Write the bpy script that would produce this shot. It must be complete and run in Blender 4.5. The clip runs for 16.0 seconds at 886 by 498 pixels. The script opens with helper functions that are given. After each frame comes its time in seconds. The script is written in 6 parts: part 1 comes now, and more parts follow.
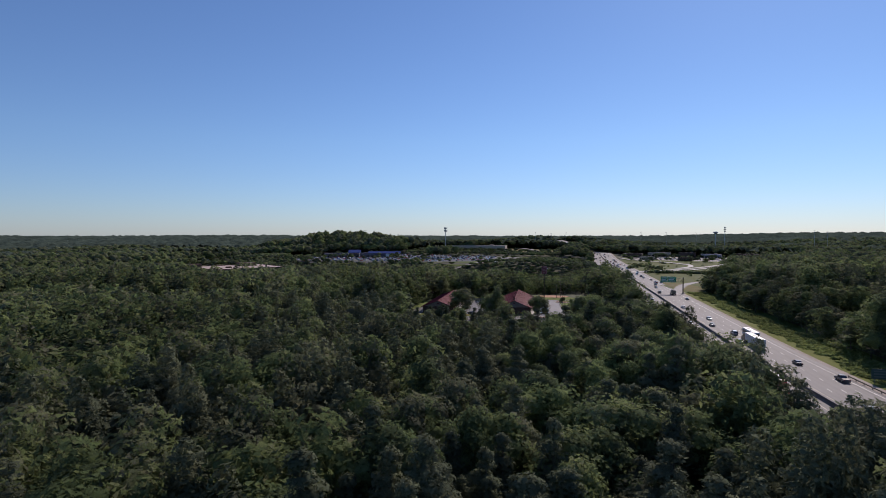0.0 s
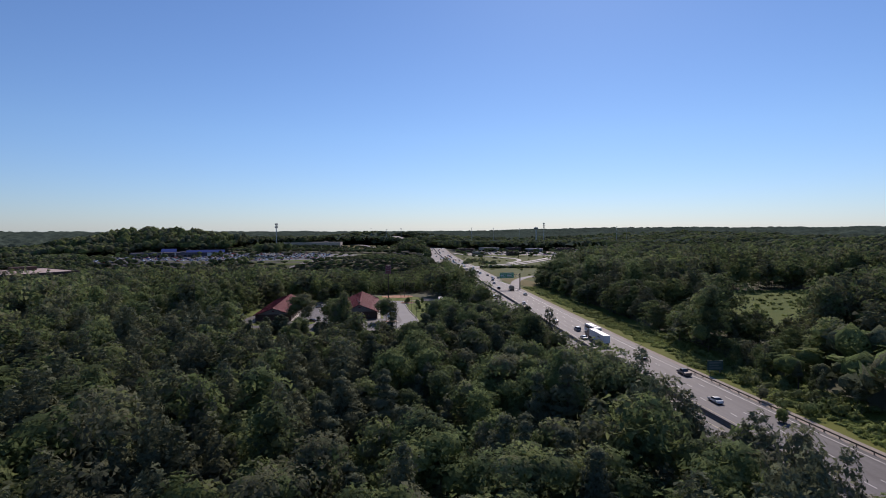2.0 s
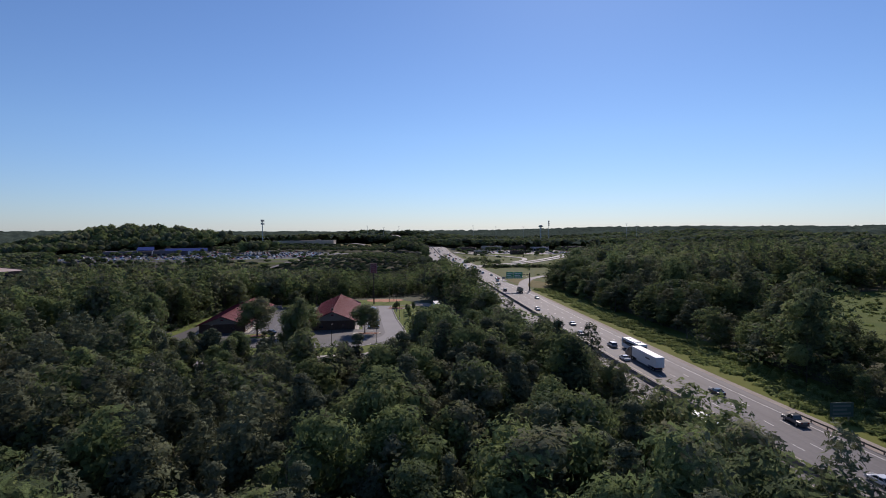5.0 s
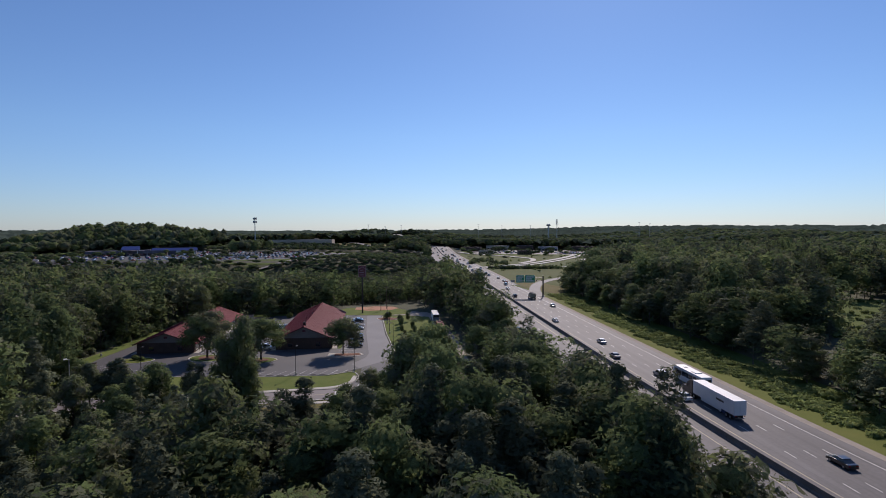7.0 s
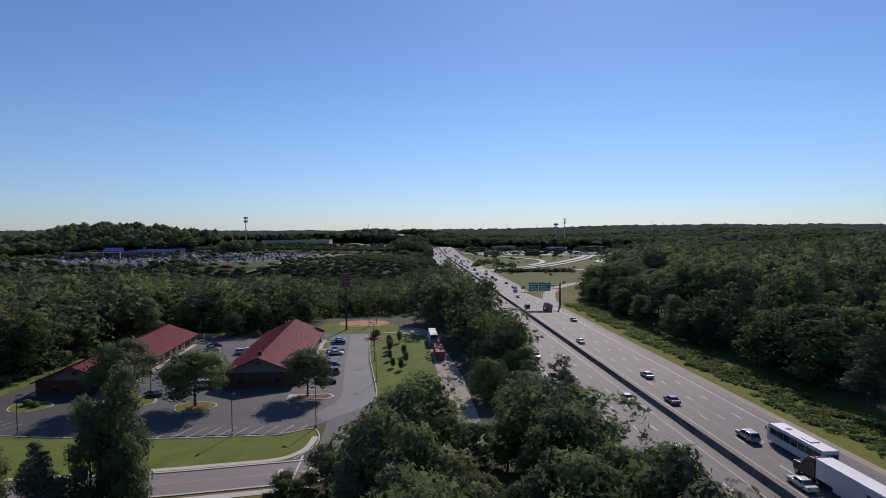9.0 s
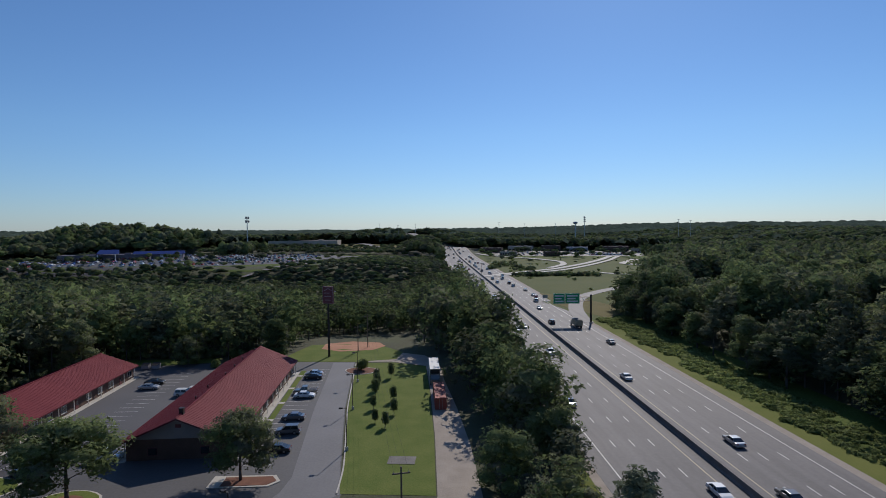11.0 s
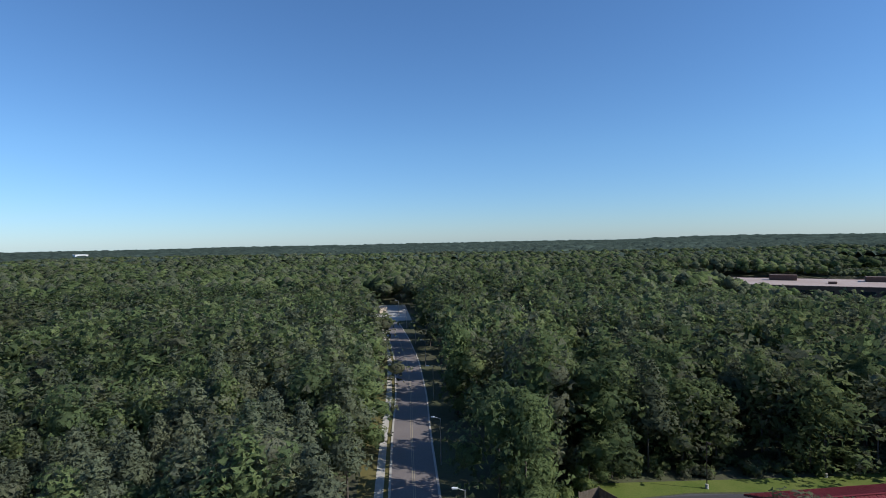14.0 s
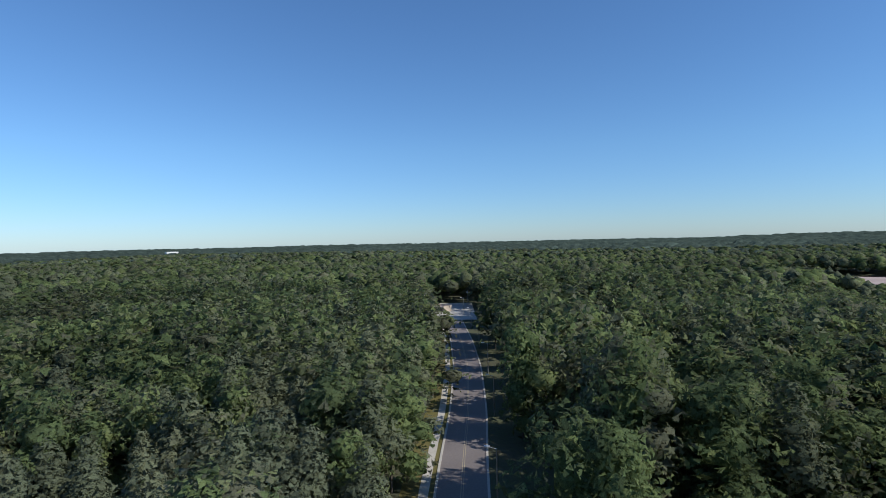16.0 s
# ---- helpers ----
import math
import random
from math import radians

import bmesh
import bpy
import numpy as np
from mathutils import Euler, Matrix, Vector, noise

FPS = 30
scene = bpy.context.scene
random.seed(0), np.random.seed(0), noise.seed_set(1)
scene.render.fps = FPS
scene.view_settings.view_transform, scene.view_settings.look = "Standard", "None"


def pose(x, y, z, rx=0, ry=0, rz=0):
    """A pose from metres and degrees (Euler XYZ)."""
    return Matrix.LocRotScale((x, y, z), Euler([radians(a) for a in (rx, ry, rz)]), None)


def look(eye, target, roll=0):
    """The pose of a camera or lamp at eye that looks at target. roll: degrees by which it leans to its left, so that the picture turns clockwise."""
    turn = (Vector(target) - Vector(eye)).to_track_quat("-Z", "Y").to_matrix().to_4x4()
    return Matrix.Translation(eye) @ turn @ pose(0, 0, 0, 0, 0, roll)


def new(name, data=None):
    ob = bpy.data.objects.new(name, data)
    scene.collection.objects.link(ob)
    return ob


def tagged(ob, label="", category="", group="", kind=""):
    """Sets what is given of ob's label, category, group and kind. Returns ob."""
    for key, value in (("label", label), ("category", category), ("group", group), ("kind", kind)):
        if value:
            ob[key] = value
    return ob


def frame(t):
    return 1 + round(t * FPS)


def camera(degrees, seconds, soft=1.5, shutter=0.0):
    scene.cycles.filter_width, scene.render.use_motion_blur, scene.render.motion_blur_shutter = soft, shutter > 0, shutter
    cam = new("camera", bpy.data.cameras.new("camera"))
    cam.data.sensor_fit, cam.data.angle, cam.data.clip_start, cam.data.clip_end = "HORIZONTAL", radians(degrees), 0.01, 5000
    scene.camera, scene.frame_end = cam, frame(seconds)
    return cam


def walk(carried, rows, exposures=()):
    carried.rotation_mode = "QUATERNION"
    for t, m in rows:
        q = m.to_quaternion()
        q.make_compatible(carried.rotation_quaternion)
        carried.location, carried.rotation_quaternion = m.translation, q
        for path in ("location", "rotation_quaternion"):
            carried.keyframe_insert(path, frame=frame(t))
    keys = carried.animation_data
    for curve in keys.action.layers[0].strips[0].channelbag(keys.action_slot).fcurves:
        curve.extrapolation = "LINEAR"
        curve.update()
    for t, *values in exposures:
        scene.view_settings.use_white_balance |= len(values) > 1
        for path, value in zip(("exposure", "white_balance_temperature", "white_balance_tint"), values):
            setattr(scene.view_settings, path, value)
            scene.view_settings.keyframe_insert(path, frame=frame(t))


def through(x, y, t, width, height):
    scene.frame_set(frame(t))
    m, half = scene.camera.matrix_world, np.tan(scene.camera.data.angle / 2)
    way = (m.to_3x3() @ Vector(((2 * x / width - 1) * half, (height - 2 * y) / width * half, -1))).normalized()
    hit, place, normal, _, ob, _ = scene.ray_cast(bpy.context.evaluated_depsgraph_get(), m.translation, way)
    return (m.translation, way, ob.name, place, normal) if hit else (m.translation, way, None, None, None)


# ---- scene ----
cam = camera(77.6, 16.0, soft=0.95)

# Flight path: seconds, eye, target, roll
PATH = [
    (0, (19.539, -168.661, 43.74), (18.928, -166.758, 43.68), -0.1),
    (0.5, (15.77, -165.971, 44.688), (15.588, -163.981, 44.621), 0.0),
    (1, (12.656, -161.645, 44.36), (12.585, -159.648, 44.29), -0.1),
    (1.5, (10.545, -155.61, 44.926), (10.502, -153.612, 44.852), -0.2),
    (2, (9.622, -148.194, 45.326), (9.605, -146.196, 45.247), -0.2),
    (2.5, (9.249, -140.819, 44.03), (9.24, -138.82, 43.953), -0.2),
    (3, (9.641, -131.326, 43.446), (9.63, -129.328, 43.369), -0.2),
    (3.5, (10.575, -120.777, 42.25), (10.561, -118.779, 42.173), -0.2),
    (4, (10.929, -110.635, 41.21), (10.915, -108.636, 41.133), -0.3),
    (6.5, (13.32, -60.962, 38.723), (13.283, -58.963, 38.646), -0.1),
    (7, (13.456, -49.215, 38.393), (13.416, -47.217, 38.315), -0.2),
    (7.5, (13.673, -38.386, 38.612), (13.628, -36.388, 38.533), -0.3),
    (8, (13.911, -27.873, 38.604), (13.861, -25.875, 38.525), -0.3),
    (8.5, (13.885, -17.155, 38.184), (13.832, -15.158, 38.106), -0.3),
    (9, (14.21, -7.593, 38.499), (14.155, -5.595, 38.419), -0.3),
    (11.3, (16.362, 38.085, 39.705), (16.219, 40.078, 39.621), -0.7),
    (11.5, (15.844, 41.109, 40.534), (15.536, 43.083, 40.448), -0.5),
    (12, (12.332, 54.309, 39.584), (10.895, 55.699, 39.525), -1.1),
    (12.2, (11.501, 57.942, 39.802), (9.776, 58.953, 39.763), -1.2),
    (12.5, (9.852, 61.185, 40.446), (7.902, 61.628, 40.411), -1.3),
    (13, (6.156, 66.835, 41.344), (4.156, 66.823, 41.316), -1.3),
    (13.5, (2.004, 70.489, 41.686), (0.005, 70.445, 41.656), -1.3),
    (14, (-2.675, 72.927, 41.56), (-4.674, 72.884, 41.526), -1.2),
    (14.5, (-7.743, 74.182, 40.888), (-9.742, 74.136, 40.854), -1.2),
    (15, (-14.052, 75.042, 39.966), (-16.05, 74.948, 39.931), -1.2),
    (15.5, (-19.773, 75.255, 39.023), (-21.767, 75.099, 38.99), -1.2),
    (16, (-25.777, 74.665, 38.439), (-27.753, 74.358, 38.406), -1.3),
]
walk(cam, [(t, look(eye, target, roll)) for t, eye, target, roll in PATH], exposures=[(0.0, -0.2, 6850, 22), (9.2, -0.26, 6750, 20), (11.3, -0.41, 6400, 12), (12.4, -0.48, 6050, 10), (13.0, -0.2, 6150, 9), (13.8, 0.15, 6300, 9), (16.0, 0.16, 6350, 9)])

# ---- light ----
SUN_EL, SUN_AZ = 37.0, 14.0          # degrees; azimuth clockwise from +y
world = bpy.data.worlds.new("sky")
scene.world = world
world.use_nodes = True
wn = world.node_tree
sky = wn.nodes.new("ShaderNodeTexSky")
sky.sky_type = "NISHITA"
sky.sun_disc = False
sky.sun_elevation, sky.sun_rotation = radians(SUN_EL), radians(SUN_AZ)
sky.air_density, sky.dust_density, sky.ozone_density, sky.altitude = 1.0, 0.12, 5.0, 0
wn.nodes["Background"].inputs["Strength"].default_value = 0.105
clear = wn.nodes.new("ShaderNodeMix")            # the clear blue cast of the day
clear.data_type, clear.blend_type = "RGBA", "MULTIPLY"
clear.inputs[0].default_value = 1.0
high = wn.nodes.new("ShaderNodeTexCoord")
sep = wn.nodes.new("ShaderNodeSeparateXYZ")
cast = wn.nodes.new("ShaderNodeValToRGB")
for e, at, c in zip([cast.color_ramp.elements[0], cast.color_ramp.elements[1]], (0.0, 0.16), ((0.66, 0.84, 1.12, 1), (0.755, 0.96, 1.14, 1))):
    e.position, e.color = at, c
wn.links.new(high.outputs["Generated"], sep.inputs[0])
wn.links.new(sep.outputs[2], cast.inputs["Fac"])
wn.links.new(cast.outputs["Color"], clear.inputs[7])
wn.links.new(sky.outputs["Color"], clear.inputs[6])
wn.links.new(clear.outputs[2], wn.nodes["Background"].inputs["Color"])
sun = new("sun", bpy.data.lights.new("sun", "SUN"))
sun.data.energy, sun.data.angle, sun.data.color = 4.4, radians(0.5), (1.0, 0.95, 0.87)
_sd = Vector((math.sin(radians(SUN_AZ)) * math.cos(radians(SUN_EL)), math.cos(radians(SUN_AZ)) * math.cos(radians(SUN_EL)), math.sin(radians(SUN_EL))))
sun.matrix_world = look(_sd * 300, (0, 0, 0))


# ---- materials ----
def mat(name, a, b=None, rough=0.8, metal=0.0, scale=1.0, fine=20.0, bump=0.0, coat=0.0, per_object=0.0, spec=0.5, mid=0.5, dist=0.02, streak=0.0):
    """Two colours mixed by coarse and fine noise in world metres, with fine relief."""
    m = bpy.data.materials.new(name)
    m.use_nodes = True
    n, l = m.node_tree.nodes, m.node_tree.links
    p = n["Principled BSDF"]
    b = b or tuple(c * 0.8 for c in a)
    pos = n.new("ShaderNodeNewGeometry")
    n1, n2 = n.new("ShaderNodeTexNoise"), n.new("ShaderNodeTexNoise")
    n1.inputs["Scale"].default_value, n1.inputs["Detail"].default_value = scale, 5
    n2.inputs["Scale"].default_value, n2.inputs["Detail"].default_value = fine, 3
    l.new(pos.outputs["Position"], n1.inputs["Vector"])
    l.new(pos.outputs["Position"], n2.inputs["Vector"])
    add = n.new("ShaderNodeMath")
    add.operation = "ADD"
    l.new(n1.outputs["Fac"], add.inputs[0])
    l.new(n2.outputs["Fac"], add.inputs[1])
    ramp = n.new("ShaderNodeMapRange")
    ramp.inputs["From Min"].default_value, ramp.inputs["From Max"].default_value = mid * 2 - 0.28, mid * 2 + 0.28
    l.new(add.outputs[0], ramp.inputs["Value"])
    mix = n.new("ShaderNodeMix")
    mix.data_type = "RGBA"
    mix.inputs[6].default_value, mix.inputs[7].default_value = (*a, 1), (*b, 1)
    l.new(ramp.outputs[0], mix.inputs[0])
    col = mix.outputs[2]
    if streak:
        # wear drawn out along the lanes
        mp, n3, mr3, hs3 = n.new("ShaderNodeVectorMath"), n.new("ShaderNodeTexNoise"), n.new("ShaderNodeMapRange"), n.new("ShaderNodeHueSaturation")
        mp.operation = "MULTIPLY"
        mp.inputs[1].default_value = (0.55, 0.012, 0.0)
        turn = n.new("ShaderNodeVectorRotate")
        turn.rotation_type = "Z_AXIS"
        turn.inputs["Angle"].default_value = math.atan(-0.098)
        l.new(pos.outputs["Position"], turn.inputs["Vector"])
        l.new(turn.outputs[0], mp.inputs[0])
        l.new(mp.outputs[0], n3.inputs["Vector"])
        n3.inputs["Scale"].default_value, n3.inputs["Detail"].default_value = 1.0, 4
        mr3.inputs["From Min"].default_value, mr3.inputs["From Max"].default_value = 0.3, 0.7
        mr3.inputs["To Min"].default_value, mr3.inputs["To Max"].default_value = 1 - streak, 1 + streak
        l.new(n3.outputs["Fac"], mr3.inputs["Value"])
        l.new(mr3.outputs[0], hs3.inputs["Value"])
        l.new(col, hs3.inputs["Color"])
        col = hs3.outputs["Color"]
    if per_object:
        info = n.new("ShaderNodeObjectInfo")
        hsv = n.new("ShaderNodeHueSaturation")
        mr = n.new("ShaderNodeMapRange")
        mr.inputs["To Min"].default_value, mr.inputs["To Max"].default_value = 1 - per_object, 1 + per_object
        l.new(info.outputs["Random"], mr.inputs["Value"])
        l.new(mr.outputs[0], hsv.inputs["Value"])
        l.new(col, hsv.inputs["Color"])
        col = hsv.outputs["Color"]
    l.new(col, p.inputs["Base Color"])
    p.inputs["Roughness"].default_value, p.inputs["Metallic"].default_value = rough, metal
    p.inputs["Coat Weight"].default_value = coat
    p.inputs["Specular IOR Level"].default_value = spec
    if bump:
        bp = n.new("ShaderNodeBump")
        bp.inputs["Strength"].default_value, bp.inputs["Distance"].default_value = bump, dist
        l.new(n2.outputs["Fac"], bp.inputs["Height"])
        l.new(bp.outputs["Normal"], p.inputs["Normal"])
    return m


def leaf_mat(name, cols, through=0.48, cell=0.13, grain=8.5, gaps=0.45, sheen=0.04):
    """Foliage: a tint for each tree-sized cell, a shade for each leaf clump, and light that comes through the leaves."""
    m = bpy.data.materials.new(name)
    m.use_nodes = True
    n, l = m.node_tree.nodes, m.node_tree.links
    p, out = n["Principled BSDF"], n["Material Output"]
    pos, vor, noi = n.new("ShaderNodeNewGeometry"), n.new("ShaderNodeTexVoronoi"), n.new("ShaderNodeTexNoise")
    vor.inputs["Scale"].default_value = cell
    flat = n.new("ShaderNodeVectorMath")
    flat.operation = "MULTIPLY"
    flat.inputs[1].default_value = (1, 1, 0.0)
    l.new(pos.outputs["Position"], flat.inputs[0])
    l.new(flat.outputs[0], vor.inputs["Vector"])
    noi.inputs["Scale"].default_value, noi.inputs["Detail"].default_value = 0.012, 3
    l.new(pos.outputs["Position"], noi.inputs["Vector"])
    sep = n.new("ShaderNodeSeparateColor")
    l.new(vor.outputs["Color"], sep.inputs["Color"])
    add = n.new("ShaderNodeMath")
    add.operation = "MULTIPLY_ADD"
    add.inputs[1].default_value = 0.75
    half = n.new("ShaderNodeMath")
    half.operation = "MULTIPLY"
    half.inputs[1].default_value = 0.25
    l.new(pos.outputs["Random Per Island"], half.inputs[0])
    l.new(sep.outputs[0], add.inputs[0])
    l.new(half.outputs[0], add.inputs[2])
    ramp = n.new("ShaderNodeValToRGB")
    els = ramp.color_ramp.elements
    for i, c in enumerate(cols):
        e = els[i] if i < 2 else els.new(1.0)
        e.position, e.color = i / (len(cols) - 1), (*c, 1)
    l.new(add.outputs[0], ramp.inputs["Fac"])
    hsv = n.new("ShaderNodeHueSaturation")
    val = n.new("ShaderNodeMapRange")
    val.inputs["To Min"].default_value, val.inputs["To Max"].default_value = 0.94, 1.06
    l.new(pos.outputs["Random Per Island"], val.inputs["Value"])
    v2 = n.new("ShaderNodeMapRange")
    v2.inputs["From Min"].default_value, v2.inputs["From Max"].default_value = 0.3, 0.7
    v2.inputs["To Min"].default_value, v2.inputs["To Max"].default_value = 0.7, 1.3
    l.new(noi.outputs["Fac"], v2.inputs["Value"])
    mul = n.new("ShaderNodeMath")
    mul.operation = "MULTIPLY"
    l.new(val.outputs[0], mul.inputs[0])
    l.new(v2.outputs[0], mul.inputs[1])
    l.new(mul.outputs[0], hsv.inputs["Value"])
    l.new(ramp.outputs["Color"], hsv.inputs["Color"])
    fine = n.new("ShaderNodeTexNoise")
    fine.inputs["Scale"].default_value, fine.inputs["Detail"].default_value, fine.inputs["Roughness"].default_value = grain, 2, 0.6
    l.new(pos.outputs["Position"], fine.inputs["Vector"])
    shade = n.new("ShaderNodeMapRange")
    shade.inputs["From Min"].default_value, shade.inputs["From Max"].default_value = 0.35, 0.68
    shade.inputs["To Min"].default_value, shade.inputs["To Max"].default_value = 0.66, 1.38
    l.new(fine.outputs["Fac"], shade.inputs["Value"])
    m3 = n.new("ShaderNodeMath")
    m3.operation = "MULTIPLY"
    l.new(mul.outputs[0], m3.inputs[0])
    l.new(shade.outputs[0], m3.inputs[1])
    l.new(m3.outputs[0], hsv.inputs["Value"])
    bp = n.new("ShaderNodeBump")
    bp.inputs["Strength"].default_value, bp.inputs["Distance"].default_value = 0.9, 0.25 / grain
    l.new(fine.outputs["Fac"], bp.inputs["Height"])
    l.new(bp.outputs["Normal"], p.inputs["Normal"])
    l.new(hsv.outputs["Color"], p.inputs["Base Color"])
    p.inputs["Roughness"].default_value, p.inputs["Specular IOR Level"].default_value = 0.85, sheen
    tr, mx = n.new("ShaderNodeBsdfTranslucent"), n.new("ShaderNodeMixShader")
    l.new(hsv.outputs["Color"], tr.inputs["Color"])
    mx.inputs[0].default_value = through
    l.new(p.outputs[0], mx.inputs[1])
    l.new(tr.outputs[0], mx.inputs[2])
    if gaps:
        # the clump is a spray of leaves with gaps between them
        cut, tp, m4 = n.new("ShaderNodeMath"), n.new("ShaderNodeBsdfTransparent"), n.new("ShaderNodeMixShader")
        cut.operation = "GREATER_THAN"
        cut.inputs[1].default_value = gaps * 1.1
        holes = n.new("ShaderNodeTexNoise")
        holes.inputs["Scale"].default_value, holes.inputs["Detail"].default_value = grain * 0.9, 1.5
        l.new(pos.outputs["Position"], holes.inputs["Vector"])
        wide, both = n.new("ShaderNodeTexNoise"), n.new("ShaderNodeMath")
        wide.inputs["Scale"].default_value, wide.inputs["Detail"].default_value = grain * 0.3, 2.0
        l.new(pos.outputs["Position"], wide.inputs["Vector"])
        both.operation = "MULTIPLY_ADD"
        both.inputs[1].default_value = 0.7
        l.new(wide.outputs["Fac"], both.inputs[0])
        small = n.new("ShaderNodeMath")
        small.operation = "MULTIPLY"
        small.inputs[1].default_value = 0.4
        l.new(holes.outputs["Fac"], small.inputs[0])
        l.new(small.outputs[0], both.inputs[2])
        l.new(both.outputs[0], cut.inputs[0])
        l.new(cut.outputs[0], m4.inputs[0])
        l.new(tp.outputs[0], m4.inputs[1])
        l.new(mx.outputs[0], m4.inputs[2])
        l.new(m4.outputs[0], out.inputs["Surface"])
    else:
        l.new(mx.outputs[0], out.inputs["Surface"])
    return m


LEAFCOLS = [(0.0623, 0.0829, 0.0521), (0.096, 0.1284, 0.0606), (0.1247, 0.1698, 0.0707), (0.172, 0.21, 0.0867), (0.1496, 0.1547, 0.1041), (0.0848, 0.1076, 0.0623)]
PINECOLS = [(0.0802, 0.0931, 0.0631), (0.104, 0.1221, 0.0735), (0.1365, 0.1473, 0.0895)]
LEAF = leaf_mat("leaves", LEAFCOLS)
PINE = leaf_mat("pine_needles", PINECOLS, through=0.28, grain=9.0, gaps=0.47)
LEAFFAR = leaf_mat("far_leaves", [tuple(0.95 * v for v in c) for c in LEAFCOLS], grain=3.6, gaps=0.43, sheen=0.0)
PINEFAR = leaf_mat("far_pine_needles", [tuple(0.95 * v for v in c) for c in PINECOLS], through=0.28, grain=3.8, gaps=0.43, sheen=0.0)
# Far canopy sheet: shade between its crowns is put into these dark greens.
CANOPY = leaf_mat("far_shaded_canopy", [(0.048, 0.066, 0.056), (0.06, 0.082, 0.066), (0.075, 0.096, 0.072)], through=0.05, grain=0.3, gaps=0.0, cell=0.05, sheen=0.0)
SHRUB = leaf_mat("shrub_leaves", [(0.14, 0.18, 0.06), (0.19, 0.24, 0.085), (0.25, 0.285, 0.115)], cell=0.6, gaps=0.34, through=0.5)
BARK = mat("bark", (0.06, 0.048, 0.038), (0.115, 0.096, 0.08), scale=2, fine=14, bump=0.6)
FLOOR = mat("forest_floor", (0.055, 0.05, 0.03), (0.07, 0.08, 0.032), rough=1, scale=0.06, fine=1.2, bump=0.5, dist=0.3)
GRASS = mat("lawn_grass", (0.1, 0.125, 0.024), (0.155, 0.16, 0.042), rough=0.95, scale=0.12, fine=6, bump=0.5, dist=0.05, spec=0.12)
LAWN = mat("mown_lawn", (0.082, 0.12, 0.022), (0.14, 0.16, 0.042), rough=0.95, scale=0.22, fine=3.5, bump=0.6, dist=0.06, spec=0.15)
OLIVE = mat("olive_grass", (0.074, 0.094, 0.026), (0.108, 0.115, 0.038), rough=0.95, scale=0.03, fine=0.6, bump=0.5, dist=0.1, spec=0.15)
MEADOW = mat("meadow_grass", (0.058, 0.095, 0.018), (0.105, 0.125, 0.03), rough=0.95, scale=0.09, fine=1.6, bump=0.8, dist=0.3, spec=0.12)
DRYGRASS = mat("dry_grass", (0.115, 0.105, 0.036), (0.17, 0.14, 0.06), rough=0.95, scale=0.1, fine=3, bump=0.5, dist=0.1, spec=0.12)
ASPHALT = mat("asphalt", (0.064, 0.062, 0.064), (0.092, 0.088, 0.09), rough=0.75, scale=0.08, fine=2.5, bump=0.2)
HIGHWAY = mat("highway_asphalt", (0.076, 0.071, 0.074), (0.104, 0.097, 0.1), rough=0.75, scale=0.07, fine=1.5, bump=0.2, streak=0.22)
LOTNEW = mat("dark_asphalt", (0.045, 0.042, 0.046), (0.06, 0.056, 0.06), rough=0.75, scale=0.1, fine=3, bump=0.2)
PALELOT = mat("paler_lane_asphalt", (0.105, 0.102, 0.105), (0.142, 0.138, 0.142), rough=0.7, scale=0.09, fine=2.5, bump=0.2)
CONCRETE = mat("concrete", (0.38, 0.35, 0.3), (0.48, 0.45, 0.4), rough=0.85, scale=0.5, fine=8, bump=0.2)
OLDCONC = mat("barrier_concrete", (0.12, 0.11, 0.10), (0.2, 0.185, 0.17), rough=0.9, scale=0.4, fine=6, bump=0.3)
GRAVEL = mat("gravel", (0.26, 0.22, 0.18), (0.36, 0.31, 0.26), rough=1, scale=0.3, fine=5, bump=0.7, dist=0.05)
DIRT = mat("red_clay", (0.33, 0.15, 0.085), (0.42, 0.22, 0.13), rough=1, scale=0.2, fine=3, bump=0.5)
MULCH = mat("mulch", (0.13, 0.055, 0.035), (0.2, 0.09, 0.055), rough=1, scale=0.8, fine=9, bump=0.6)
SIDEASPHALT = mat("pale_asphalt", (0.155, 0.133, 0.125), (0.2, 0.172, 0.162), rough=0.75, scale=0.1, fine=2.5, bump=0.2)
WHITELINE = mat("road_paint", (0.62, 0.61, 0.58), (0.42, 0.41, 0.39), rough=0.7, scale=1.5, fine=9)
YELLOWLINE = mat("yellow_road_paint", (0.46, 0.38, 0.22), (0.28, 0.25, 0.2), rough=0.7, scale=1.5, fine=9)
ROOFRED = mat("red_metal_roof", (0.14, 0.022, 0.028), (0.18, 0.032, 0.037), spec=0.12, rough=0.7, metal=0.0, scale=0.25, fine=3)
BRICKM = mat("brown_brick", (0.075, 0.045, 0.034), (0.12, 0.07, 0.052), rough=0.9, scale=0.6, fine=7, bump=0.4)
STUCCO = mat("gable_siding", (0.2, 0.17, 0.16), (0.26, 0.23, 0.21), rough=0.9, scale=0.5, fine=8, bump=0.2)
TRIM = mat("dark_red_trim", (0.14, 0.03, 0.035), rough=0.6)
TRIMWHITE = mat("pale_trim", (0.6, 0.57, 0.52), rough=0.6)
GLASS = mat("window_glass", (0.02, 0.025, 0.03), rough=0.06, spec=0.8)
STEEL = mat("galvanised_steel", (0.42, 0.43, 0.44), rough=0.45, metal=0.8, scale=0.8)
DARKSTEEL = mat("bronze_pole", (0.05, 0.04, 0.035), rough=0.5, metal=0.4)
WOODPOLE = mat("weathered_pole", (0.1, 0.075, 0.055), (0.16, 0.13, 0.1), rough=0.95, scale=1, fine=10)
